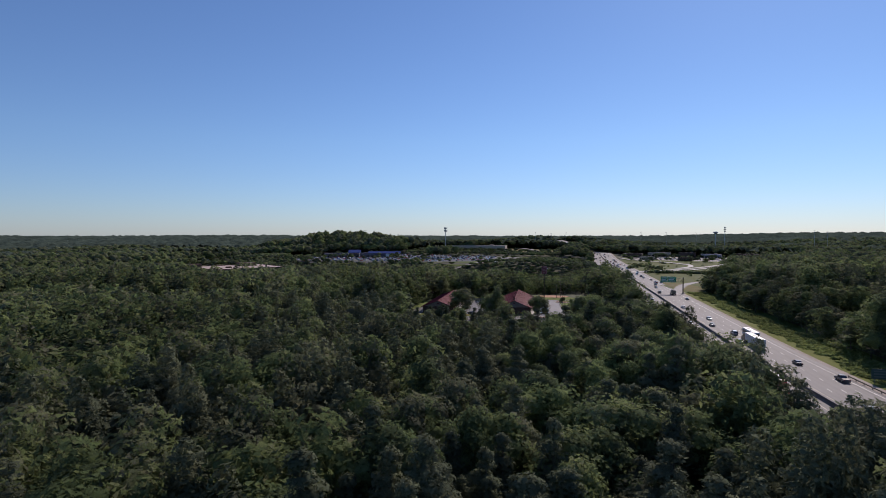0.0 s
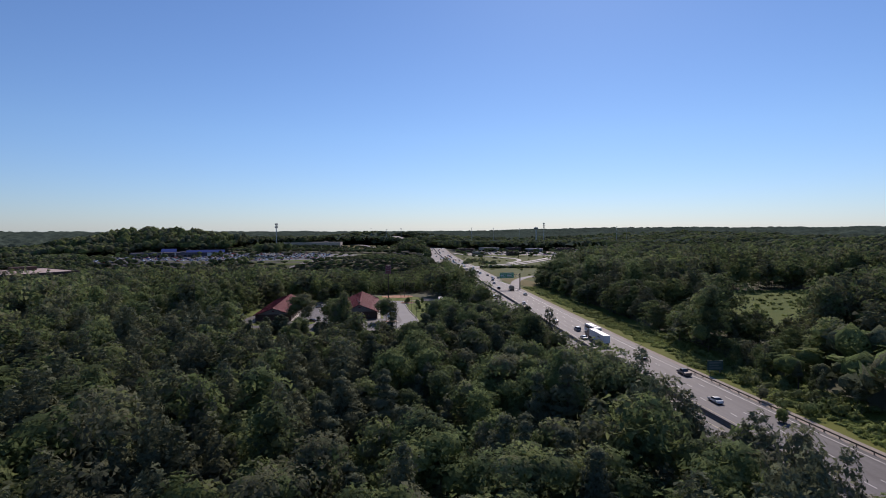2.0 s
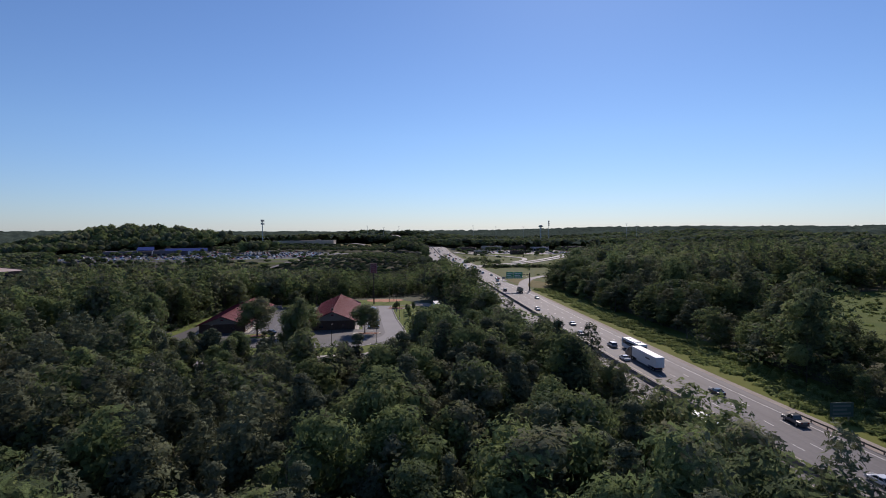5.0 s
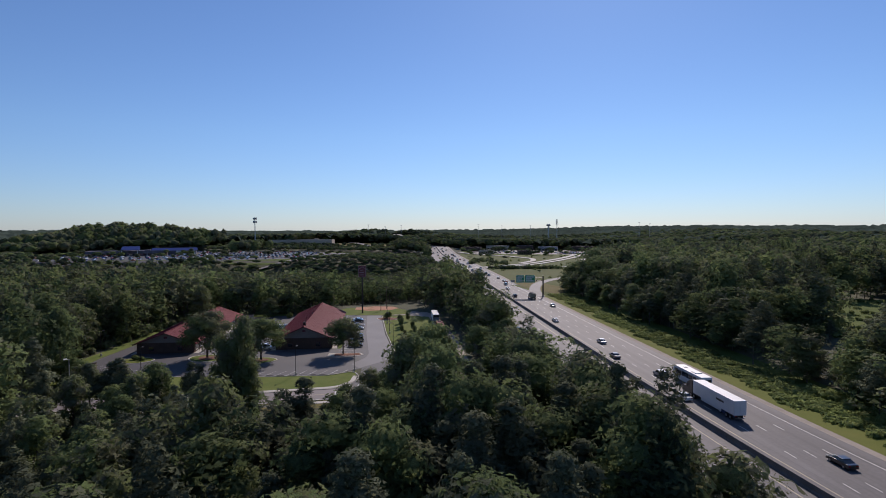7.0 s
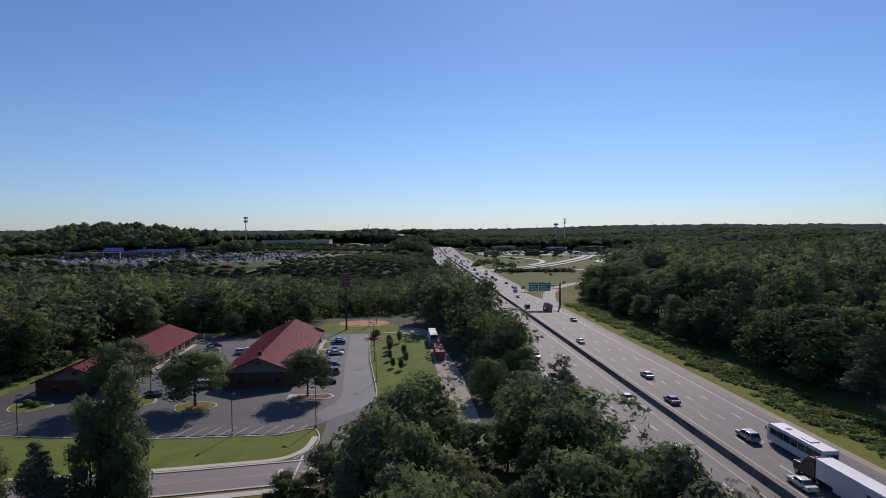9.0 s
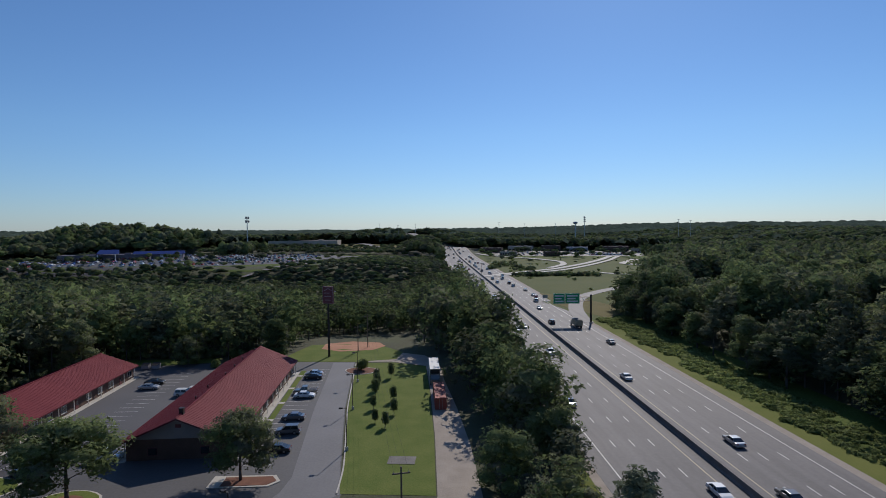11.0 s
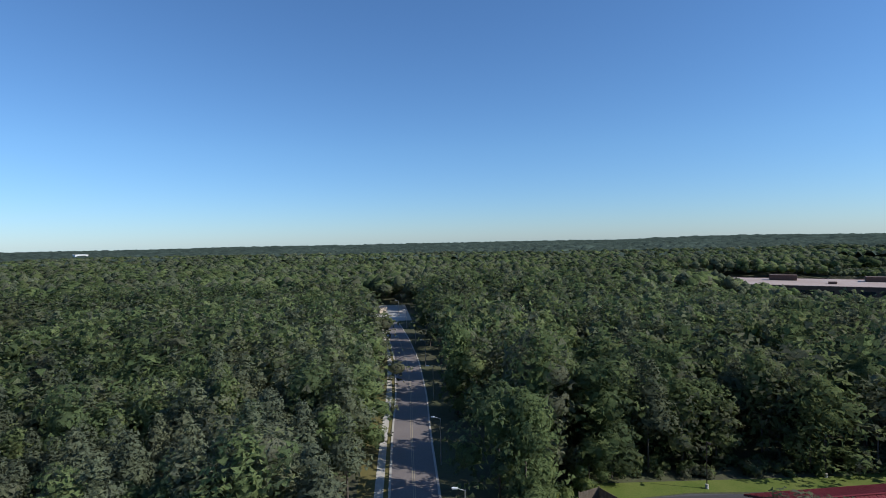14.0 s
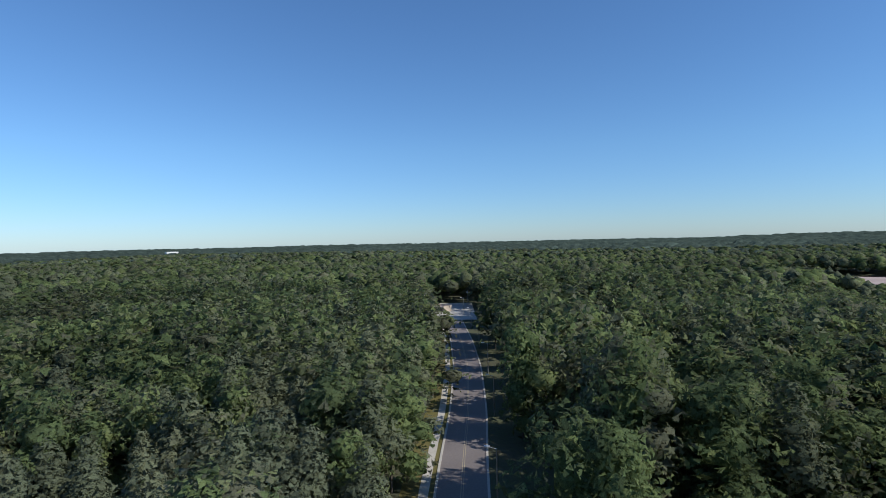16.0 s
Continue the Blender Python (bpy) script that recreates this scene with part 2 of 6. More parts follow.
SIGNGREEN = mat("sign_green", (0.004, 0.26, 0.085), (0.006, 0.31, 0.11), rough=0.5)
# Roadside sign: the shade on its sunless face is put into both colours.
SIGNDIM = mat("shaded_sign_green", (0.02, 0.06, 0.055), (0.03, 0.075, 0.07), rough=0.6, scale=0.5, fine=5)
SIGNSHADED = mat("shaded_lettering", (0.12, 0.16, 0.155), rough=0.7)
SIGNROSE = mat("faded_rose_paint", (0.34, 0.24, 0.25), (0.26, 0.18, 0.19), rough=0.7)
SIGNBACK = mat("sign_aluminium", (0.4, 0.41, 0.42), rough=0.5, metal=0.6)
WHITEPAINT = mat("white_paint", (0.75, 0.75, 0.74), (0.62, 0.62, 0.6), rough=0.45, scale=0.5)
REDPAINT = mat("rusty_red_paint", (0.32, 0.06, 0.04), (0.22, 0.05, 0.035), rough=0.7, scale=0.5)
BLUEROOF = mat("blue_roof", (0.008, 0.035, 0.17), rough=0.9, spec=0.1)
SLATEWALL = mat("slate_grey_wall", (0.11, 0.105, 0.125), (0.15, 0.14, 0.165), rough=0.9, scale=0.1, spec=0.15)
TANWALL = mat("tan_wall", (0.36, 0.3, 0.24), (0.44, 0.37, 0.3), rough=0.9, scale=0.2)
PALEROOF = mat("pale_flat_roof", (0.33, 0.245, 0.21), (0.42, 0.33, 0.285), rough=0.9, scale=0.05, fine=0.7)
GREYWALL = mat("grey_wall", (0.28, 0.27, 0.28), (0.36, 0.35, 0.35), rough=0.9, scale=0.1)
RUBBER = mat("tyre_rubber", (0.02, 0.02, 0.02), rough=0.9)
CHROME = mat("wheel_alloy", (0.5, 0.5, 0.52), rough=0.3, metal=0.9)
LAMPGLASS = mat("lamp_lens", (0.7, 0.7, 0.66), rough=0.2)
TAIL = mat("tail_lamp", (0.35, 0.01, 0.01), rough=0.25)
PAINTS = {k: mat("car_paint_" + k, c, tuple(v * 0.95 for v in c), rough=0.28, metal=m, coat=0.8) for k, c, m in (
    ("white", (0.72, 0.72, 0.7), 0), ("black", (0.012, 0.012, 0.014), 0), ("silver", (0.45, 0.46, 0.47), 0.6),
    ("grey", (0.13, 0.135, 0.14), 0.4), ("red", (0.35, 0.02, 0.02), 0), ("blue", (0.03, 0.06, 0.2), 0.3), ("tan", (0.4, 0.34, 0.25), 0.3))}


# ---- mesh helpers ----
def box(x0, x1, y0, y1, z0, z1):
    v = [(x, y, z) for z in (z0, z1) for y in (y0, y1) for x in (x0, x1)]
    return v, [(0, 2, 3, 1), (4, 5, 7, 6), (0, 1, 5, 4), (2, 6, 7, 3), (0, 4, 6, 2), (1, 3, 7, 5)]


def tube(a, b, r0, r1, sides=8):
    a, b = Vector(a), Vector(b)
    d = (b - a).normalized()
    s = d.orthogonal().normalized()
    t = d.cross(s)
    v = []
    for c, r in ((a, r0), (b, r1)):
        v += [tuple(c + r * (math.cos(2 * math.pi * i / sides) * s + math.sin(2 * math.pi * i / sides) * t)) for i in range(sides)]
    f = [(i, (i + 1) % sides, sides + (i + 1) % sides, sides + i) for i in range(sides)]
    return v, f + [tuple(range(sides - 1, -1, -1)), tuple(range(sides, 2 * sides))]


def prism(outline, z0, z1):
    n = len(outline)
    v = [(x, y, z0) for x, y in outline] + [(x, y, z1) for x, y in outline]
    return v, [tuple(range(n - 1, -1, -1)), tuple(range(n, 2 * n))] + [(i, (i + 1) % n, n + (i + 1) % n, n + i) for i in range(n)]


def side_prism(outline, x0, x1):
    """An outline in y and z, pushed out along x."""
    n = len(outline)
    v = [(x0, y, z) for y, z in outline] + [(x1, y, z) for y, z in outline]
    return v, [tuple(range(n)), tuple(range(2 * n - 1, n - 1, -1))] + [(i, n + i, n + (i + 1) % n, (i + 1) % n) for i in range(n)]


def joined(*shapes):
    v, f = [], []
    for sv, sf in shapes:
        k = len(v)
        v += list(sv)
        f += [tuple(i + k for i in face) for face in sf]
    return v, f


def mesh_of(name, shape, material, smooth=False):
    me = bpy.data.meshes.new(name)
    me.from_pydata([tuple(p) for p in shape[0]], [], shape[1])
    me.materials.append(material)
    if smooth:
        me.polygons.foreach_set("use_smooth", [True] * len(me.polygons))
    me.update()
    return me


def part(name, shape, material, parent, label="", smooth=False, bevel=0.0, at=None):
    """One mesh object under a thing or a part. shape: vertices and faces, or a ready mesh."""
    me = shape if isinstance(shape, bpy.types.Mesh) else mesh_of(name, shape, material, smooth)
    if bevel:
        bm = bmesh.new()
        bm.from_mesh(me)
        bmesh.ops.bevel(bm, geom=list(bm.edges), offset=bevel, segments=2, affect="EDGES", profile=0.6)
        bm.to_mesh(me)
        bm.free()
    ob = new(name, me)
    ob.parent = parent
    if at is not None:
        ob.matrix_basis = at
    return tagged(ob, label)


def thing(name, label, category, m=None, group="", kind=""):
    ob = new(name)
    ob.empty_display_size = 0.3
    if m is not None:
        ob.matrix_basis = m
    return tagged(ob, label, category, group, kind)


def setting(name, shape, material, label, category, smooth=False):
    ob = new(name, mesh_of(name, shape, material, smooth))
    return tagged(ob, label, category, "", "structure")


# ---- terrain and plan ----
def S(v):
    v = np.clip(v, 0, 1)
    return v * v * (3 - 2 * v)


def gz(x, y):
    """Height of the ground."""
    x, y = np.asarray(x, float), np.asarray(y, float)
    h = 15 * S((x - 150) / 600) + 13 * S((y - 1150) / 700) * S((2600 - y) / 600) + 20 * np.exp(-(((x + 150) / 150) ** 2 + ((y - 1330) / 110) ** 2)) + 3.5 * S((-x - 350) / 900)
    h = h + 18 * np.exp(-(((x + 470) / 125) ** 2 + ((y - 735) / 62) ** 2)) + 12 * np.exp(-(((x + 180) / 190) ** 2 + ((y - 860) / 90) ** 2))
    h = h - 8 * S((y - 205) / 90) * S((495 - y) / 60) * S((15 - x) / 60) * S((x + 420) / 90)
    h = h + 6.0 * S((y - 440) / 60) * S((-15 - x) / 60) * S((x + 560) / 80) * S((900 - y) / 150)
    far = np.hypot(x, y - 100)
    return h + 3.0 * np.sin(x / 310 + 1.0) * np.sin(y / 270) * S((far - 450) / 500)


HW0, HWS = (54.8, 125.0), -0.098     # a point of the median and the highway's lean
HWN = math.hypot(1, HWS)


def hw(s, off):
    """A place on the highway: s is y along it, off metres to the right of the median."""
    bend = -0.00035 * max(0.0, s - 850) ** 2 + 0.0225 * (50 - s + math.hypot(50 - s, 20))
    return HW0[0] + HWS * (s - HW0[1]) + bend + off / HWN, s - off * HWS / HWN


def hw_off(x, y):
    return (x - (HW0[0] + HWS * (y - HW0[1]) - 0.00035 * np.maximum(0.0, y - 850) ** 2 + 0.0225 * (50 - y + np.hypot(50 - y, 20)))) * HWN


SIDE = [(14, 83.5), (-3, 79.2), (-12, 77), (-33, 71.9), (-60, 68.4), (-90, 65.7), (-120, 62.8), (-148, 60.6), (-190, 55.8), (-233, 48.8), (-270, 41.6), (-297, 36), (-330, 29)]


def resample(pts, step):
    pts = np.array(pts, float)
    # a smooth line through the points
    t = np.r_[0, np.cumsum(np.hypot(*np.diff(pts, axis=0).T))]
    s = np.arange(0, t[-1] + 1e-6, step)
    out = np.stack([np.interp(s, t, pts[:, k]) for k in (0, 1)], 1)
    for _ in range(6):
        out[1:-1] = 0.25 * out[:-2] + 0.5 * out[1:-1] + 0.25 * out[2:]
    return out


def beside(line, off):
    """The line moved to its right by off."""
    d = np.gradient(line, axis=0)
    d /= np.hypot(*d.T)[:, None]
    return line + off * np.stack([d[:, 1], -d[:, 0]], 1)


def ribbon(line, a, b, z, thick=0.0, lift=0.0):
    """A strip between the offsets a and b of a line, z over the ground."""
    l, r = beside(line, a), beside(line, b)
    far = np.hypot(line[:, 0], line[:, 1] - 60)
    up = z + lift * np.maximum(0, far - 250)
    c = gz(line[:, 0], line[:, 1]) + up
    v = [(x, y, h) for (x, y), h in zip(l, c)] + [(x, y, h) for (x, y), h in zip(r, c)]
    n = len(line)
    f = [(i, n + i, n + i + 1, i + 1)[::-1] for i in range(n - 1)]
    if thick:
        v += [(x, y, h - thick) for (x, y, h) in v[:2 * n]]
        f += [(i, i + 1, 2 * n + i + 1, 2 * n + i) for i in range(n - 1)] + [(n + i + 1, n + i, 3 * n + i, 3 * n + i + 1) for i in range(n - 1)]
        f += [(0, 2 * n, 3 * n, n), (n - 1, 2 * n - 1, 4 * n - 1, 3 * n - 1)]
    return v, f


def near_line(px, py, line):
    """Least distance of points to a polyline, and the side (right positive)."""
    best, side = np.full(px.shape, 1e9), np.zeros(px.shape)
    for (ax, ay), (bx, by) in zip(line[:-1], line[1:]):
        dx, dy = bx - ax, by - ay
        L = math.hypot(dx, dy)
        t = np.clip(((px - ax) * dx + (py - ay) * dy) / L ** 2, 0, 1)
        d = np.hypot(px - ax - t * dx, py - ay - t * dy)
        c = ((px - ax) * dy - (py - ay) * dx) / L
        side = np.where(d < best, np.sign(c), side)
        best = np.minimum(best, d)
    return best, side


def inside(px, py, poly):
    c = np.zeros(px.shape, bool)
    n = len(poly)
    for i in range(n):
        (x0, y0), (x1, y1) = poly[i], poly[i - 1]
        with np.errstate(divide="ignore", invalid="ignore"):
            c ^= ((y0 > py) != (y1 > py)) & (px < (x1 - x0) * (py - y0) / (y1 - y0 + 1e-12) + x0)
    return c


# clearings in the woods
LOT = [(-97, 100), (-92, 88), (-76, 80), (-62, 72), (-30, 76), (-12, 80), (-2, 84), (-3, 100), (4, 108), (26, 100), (24, 128), (15, 165), (10, 192), (1, 206), (-5, 238), (-40, 241), (-42, 196), (-64, 190), (-92, 186), (-98, 140)]
FIELD = [(132, 92), (172, 84), (240, 150), (330, 235), (190, 235), (150, 160)]
INTERCHANGE = [(66, 258), (82, 285), (112, 340), (150, 400), (185, 470), (200, 600), (190, 680), (10, 720), (30, 400)]
CARLOT = [(-470, 575), (-440, 500), (-300, 470), (-215, 486), (-165, 463), (-138, 500), (-95, 560), (-50, 600), (-38, 640), (-200, 690), (-330, 672), (-430, 640)]
MALL = [(-560, 285), (-470, 262), (-375, 275), (-335, 330), (-360, 400), (-470, 410)]
PLAZA = [(20, 660), (240, 640), (290, 760), (270, 870), (30, 860)]
ROADEND = [(-286, 50), (-282, 22), (-350, 10), (-356, 40)]
HILLBARE = [(-230, 790), (-120, 760), (-70, 800), (-90, 860), (-230, 850)]
OUTLOTS = [(-720, 520), (-560, 470), (-520, 560), (-660, 640)]
SHOPS = [(-905, 690), (-690, 755), (-690, 800), (-905, 745)]
GLADE = [(-97, 73), (-97, 86), (-126, 84), (-126, 68)]
SIDELINE = resample(SIDE, 3.0)


def is_open(x, y, pad=0.0):
    o = hw_off(x, y)
    bank = 24 + 15 * S((y - 20) / 60)
    op = (o > -25.0 - pad) & (o < bank + pad) & (y < 1500)
    d, side = near_line(x, y, SIDELINE[::4])
    op |= (d < 8.4 + 1.0 * (side > 0) + 1.6 * (side < 0) * (x > -112) + 3.0 * (side > 0) * (x > -100) + 3.5 * S((-x - 215) / 40) + pad)
    for poly in (LOT, FIELD, INTERCHANGE, CARLOT, MALL, PLAZA, ROADEND, HILLBARE, OUTLOTS, SHOPS, GLADE):
        op |= inside(x, y, poly)
    op |= (o > 20) & (o < 36) & (y < 55) & (y > -150)
    op &= np.hypot(x + 229, y - 606) > 24
    return op


def height_cap(x, y):
    """Greatest height of trees: scrub beside the side road, low growth before the meadow."""
    cap = np.full(np.shape(x), 30.0)
    strip = S((x + 38) / 6) * S((6 - x) / 4)
    cap = np.where((y > 10) & (y < 80) & (strip > 0), np.minimum(cap, 5 + 15 * S((62 - y) / 48) + 25 * (1 - strip)), cap)
    cap = np.where((x > -66) & (x < -30) & (y > 10) & (y < 80), np.minimum(cap, 13.5), cap)
    wedge = near_line(x, y, [(96, -10), (108, 20), (150, 88)])[0]
    cap = np.where(wedge < 15, np.minimum(cap, 8.5), cap)
    cap = np.where((x > 11) & (x < 22.5) & (y > 30) & (y < 105), np.minimum(cap, 5 + 12 * S((75 - y) / 45)), cap)
    cap = np.where((x > -30) & (x < 3.5) & (y > 40) & (y < 84), 2.0, cap)
    cap = np.where((x > -5) & (x < 23) & (y > 84) & (y < 112), np.minimum(cap, 6.0), cap)
    cap = np.where((x > 20) & (x < 48) & (y > 84) & (y < 128), np.minimum(cap, 9.0), cap)
    cap = np.where((y > 255) & (y < 400) & (x < 6) & (x > -520), np.minimum(cap, 13.0), cap)
    cap = np.where((y >= 400) & (y < 560) & (x < 6) & (x > -520), np.minimum(cap, 8.0), cap)
    cap = np.where((x > -55) & (x < 6) & (y > 225) & (y < 256), np.minimum(cap, 11.0), cap)
    o = hw_off(x, y)
    cap = np.where((o > 36) & (o < 62) & (y > 60) & (y < 330), np.minimum(cap, 12 + 0.9 * np.maximum(0, o - 44)), cap)
    cap = np.where((x > -215) & (x < -20) & (y > 385) & (y < 650), np.minimum(cap, 5.0), cap)
    cap = np.where((x > -320) & (x < -60) & (y > 640) & (y < 795), np.minimum(cap, 6.5), cap)
    cap = np.where((x > -345) & (x < -190) & (y > 165) & (y < 340), np.minimum(cap, 11.0), cap)
    return cap


# ---- ground ----
def build_ground():
    s = np.linspace(-1, 1, 241)
    c = 4700 * np.sinh(5 * s) / np.sinh(5)
    X, Y = np.meshgrid(c - 40, c + 110)
    Z = gz(X, Y)
    v = np.stack([X, Y, Z], -1).reshape(-1, 3)
    n = len(c)
    i = np.arange(n * n).reshape(n, n)
    f = np.stack([i[:-1, :-1], i[:-1, 1:], i[1:, 1:], i[1:, :-1]], -1).reshape(-1, 4)
    setting("ground", (v.tolist(), f.tolist()), FLOOR, "dark forest floor of leaf litter and undergrowth", "ground", True)


def sheet(name, poly, z, material, label, category, step=8.0, rise=0.0):
    """A flat piece of ground cover over the terrain, cut to its outline."""
    bm = bmesh.new()
    vs = [bm.verts.new((x, y, 0)) for x, y in poly]
    bm.faces.new(vs)
    xs, ys = [p[0] for p in poly], [p[1] for p in poly]
    span = max(max(xs) - min(xs), max(ys) - min(ys))
    if rise or max(abs(float(gz(x, y))) for x, y in poly) > 0.02:
        k = max(step, span / 24)
        for axis, lo, hi in ((0, min(xs), max(xs)), (1, min(ys), max(ys))):
            t = lo + k
            while t < hi:
                co = (t, 0, 0) if axis == 0 else (0, t, 0)
                no = (1, 0, 0) if axis == 0 else (0, 1, 0)
                bmesh.ops.bisect_plane(bm, geom=bm.verts[:] + bm.edges[:] + bm.faces[:], plane_co=co, plane_no=no)
                t += k
    for p in bm.verts:
        p.co.z = float(gz(p.co.x, p.co.y)) + z
    bmesh.ops.recalc_face_normals(bm, faces=bm.faces[:])
    if bm.faces[:] and sum(f.normal.z for f in bm.faces) < 0:
        bmesh.ops.reverse_faces(bm, faces=bm.faces[:])
    me = bpy.data.meshes.new(name)
    bm.to_mesh(me)
    bm.free()
    me.materials.append(material)
    return tagged(new(name, me), label, category, "", "structure")


def hw_line(off, y0=-420, y1=1420, step=10.0):
    return np.array([hw(s, off) for s in np.arange(y0, y1 + 1, step)])


MID = hw_line(0)


def build_highway():
    road = setting("road", ribbon(MID, -19.8, 19.8, 0.05, 0.3, 0.0012), HIGHWAY, "wide grey asphalt highway with eight lanes", "road")
    for off, mtl, label in ((-2.8, YELLOWLINE, "worn edge line"), (2.8, YELLOWLINE, "worn edge line"), (-16.8, WHITELINE, "white edge line"), (16.8, WHITELINE, "white edge line")):
        part("edge_line", ribbon(MID, off - 0.1, off + 0.1, 0.062, 0, 0.0013), mtl, road, label)
    # lane dashes of 3 m, every 12 m; the near ones one by one
    dash = mesh_of("lane_dash", joined(([(-0.09, 0, 0), (0.09, 0, 0), (0.09, 3, 0), (-0.09, 3, 0)], [(0, 1, 2, 3)])), WHITELINE)
    lean = math.degrees(math.atan(-HWS))
    rest = []
    for off in (-13.3, -9.8, -6.3, 6.3, 9.8, 13.3):
        for k in range(-28, 75):
            s = 12.0 * k + (5 if off > 0 else 0)
            x, y = hw(s, off)
            if -60 <= s <= 520:
                part("lane_dash", dash, WHITELINE, road, at=pose(x, y, float(gz(x, y)) + 0.064 + 0.0013 * max(0, math.hypot(x, y - 60) - 250), 0, 0, lean))
            else:
                up = float(gz(x, y)) + 0.064 + 0.0013 * max(0, math.hypot(x, y - 60) - 250)
                rest.append(([(x - 0.09, y, up), (x + 0.09, y, up), (x + 0.09 - 0.3, y + 3, up), (x - 0.09 - 0.3, y + 3, up)], [(0, 1, 2, 3)]))
    tagged(part("far_lane_dash", joined(*rest), WHITELINE, road, "worn white lane dashes far along the road"), kind="stuff")
    # worn tracks and tar seams
    for off in (-8.0, 4.6, 11.6):
        part("tar_seam", ribbon(MID, off - 0.07, off + 0.07, 0.058, 0, 0.00125), ASPHALT, road, "dark tar seam")
    # gravel shoulders
    setting("shoulder", ribbon(MID, 19.8, 21.6, 0.035, 0.2, 0.0011), GRAVEL, "pale gravel shoulder along the highway", "shoulder")
    setting("shoulder", ribbon(hw_line(0, -420, 24, 4.0), 18.3, 19.9, 0.062, 0.1), GRAVEL, "dusty gravel strip under the guardrail", "shoulder")
    setting("shoulder", ribbon(MID, -21.4, -19.8, 0.035, 0.2, 0.0011), GRAVEL, "pale gravel shoulder along the highway", "shoulder")
    # median barrier, in cast lengths
    wall = thing("median_barrier", "weathered grey concrete median barrier along the highway", "barrier", kind="structure")
    prof = [(-0.32, 0.0), (-0.32, 0.1), (-0.15, 0.35), (-0.09, 1.05), (0.09, 1.05), (0.15, 0.35), (0.32, 0.1), (0.32, 0.0)]

    def length(a, b):
        n = len(prof)
        v = []
        for s in (a, b):
            x, y = hw(s, 0)
            up = float(gz(x, y)) + 0.05 + 0.0012 * max(0, math.hypot(x, y - 60) - 250)
            v += [(x + 1.3 * q, y - 1.3 * q * HWS, up + 1.1 * h) for q, h in prof]
        return v, [tuple(range(n)), tuple(range(2 * n - 1, n - 1, -1))] + [(i, n + i, n + (i + 1) % n, (i + 1) % n) for i in range(n)]

    s = -60.0
    while s < 500:
        part("barrier_length", length(s + 0.03, s + 9.97), OLDCONC, wall)
        s += 10.0
    tagged(part("far_barrier", joined(*[length(a, a + 20) for a in np.arange(-420, -61, 20)], *[length(a, a + 20) for a in np.arange(500, 1400, 20)]), OLDCONC, wall, "concrete barrier far along the road"), kind="stuff")
    # grass banks
    setting("grass_bank", ribbon(MID[:70], 21.6, 28.0, 0.02, 0, 0.0009), GRASS, "mown green grass verge beside the highway", "grass")
    setting("grass_bank", ribbon(MID[:70], 28.0, 44.0, 0.012, 0, 0.0009), MEADOW, "rough grass bank with weeds beside the woods", "grass")
    setting("grass_bank", ribbon(MID, -24.0, -21.4, 0.02, 0, 0.0009), GRASS, "narrow grass verge beside the highway", "grass")


def build_guardrail():
    rail = thing("guardrail", "rusty weathered steel guardrail beside the highway shoulder", "guardrail")
    y0, y1 = -150.0, 22.0
    line = np.array([hw(s, 18.5) for s in np.arange(y0, y1 + 1, 4.0)])
    d = beside(line, 0.0)
    prof = [(0.0, 0.45), (0.06, 0.5), (0.0, 0.58), (0.0, 0.62), (0.06, 0.7), (0.0, 0.78)]
    v, f = [], []
    for x, y in d:
        v += [(x - q, y, h + 0.04) for q, h in prof]
    n = len(prof)
    for i in range(len(d) - 1):
        f += [(i * n + j, (i + 1) * n + j, (i + 1) * n + j + 1, i * n + j + 1) for j in range(n - 1)]
    part("rail_beam", (v, f), WOODPOLE, rail, "corrugated rail beam")
    post = mesh_of("post", box(-0.08, 0.08, -0.1, 0.1, -0.3, 0.8), WOODPOLE)
    for x, y in line[::1]:
        part("post", post, WOODPOLE, rail, at=pose(x + 0.1, y, 0.03, 0, 0, 5.6))


def build_side_road():
    L = SIDELINE
    road = setting("road", ribbon(L, -3.9, 3.9, 0.045, 0.3, 0.0008), SIDEASPHALT, "narrow two-lane asphalt side road through the woods", "road")
    for a, b, mtl in ((-0.22, -0.12, YELLOWLINE), (0.12, 0.22, YELLOWLINE)):
        part("centre_line", ribbon(L, a, b, 0.057, 0, 0.0009), mtl, road)
    for a, b in ((-4.3, -3.9), (3.9, 4.3)):
        setting("kerb", ribbon(L[4:], a, b, 0.16, 0.25, 0.0008), CONCRETE, "pale concrete kerb and gutter of the side road", "kerb")
    setting("pavement", ribbon(L[8:], -6.6, -5.1, 0.08, 0.2, 0.0008), CONCRETE, "pale concrete footpath beside the side road", "pavement")
    setting("verge", ribbon(L[8:], -5.1, -4.3, 0.03, 0, 0.0007), DRYGRASS, "dry grass strip between kerb and footpath", "grass")
    setting("verge", ribbon(L[8:], -9.5, -6.6, 0.03, 0, 0.0007), DRYGRASS, "dry grass strip beside the footpath", "grass")
    setting("verge", ribbon(L[8:36], 4.3, 6.2, 0.02, 0, 0.0007), LAWN, "shaded grass strip along the side road", "grass")
    sheet("pavement", ROADEND, 0.3, CONCRETE, "pale concrete turning area at the road's end", "pavement")


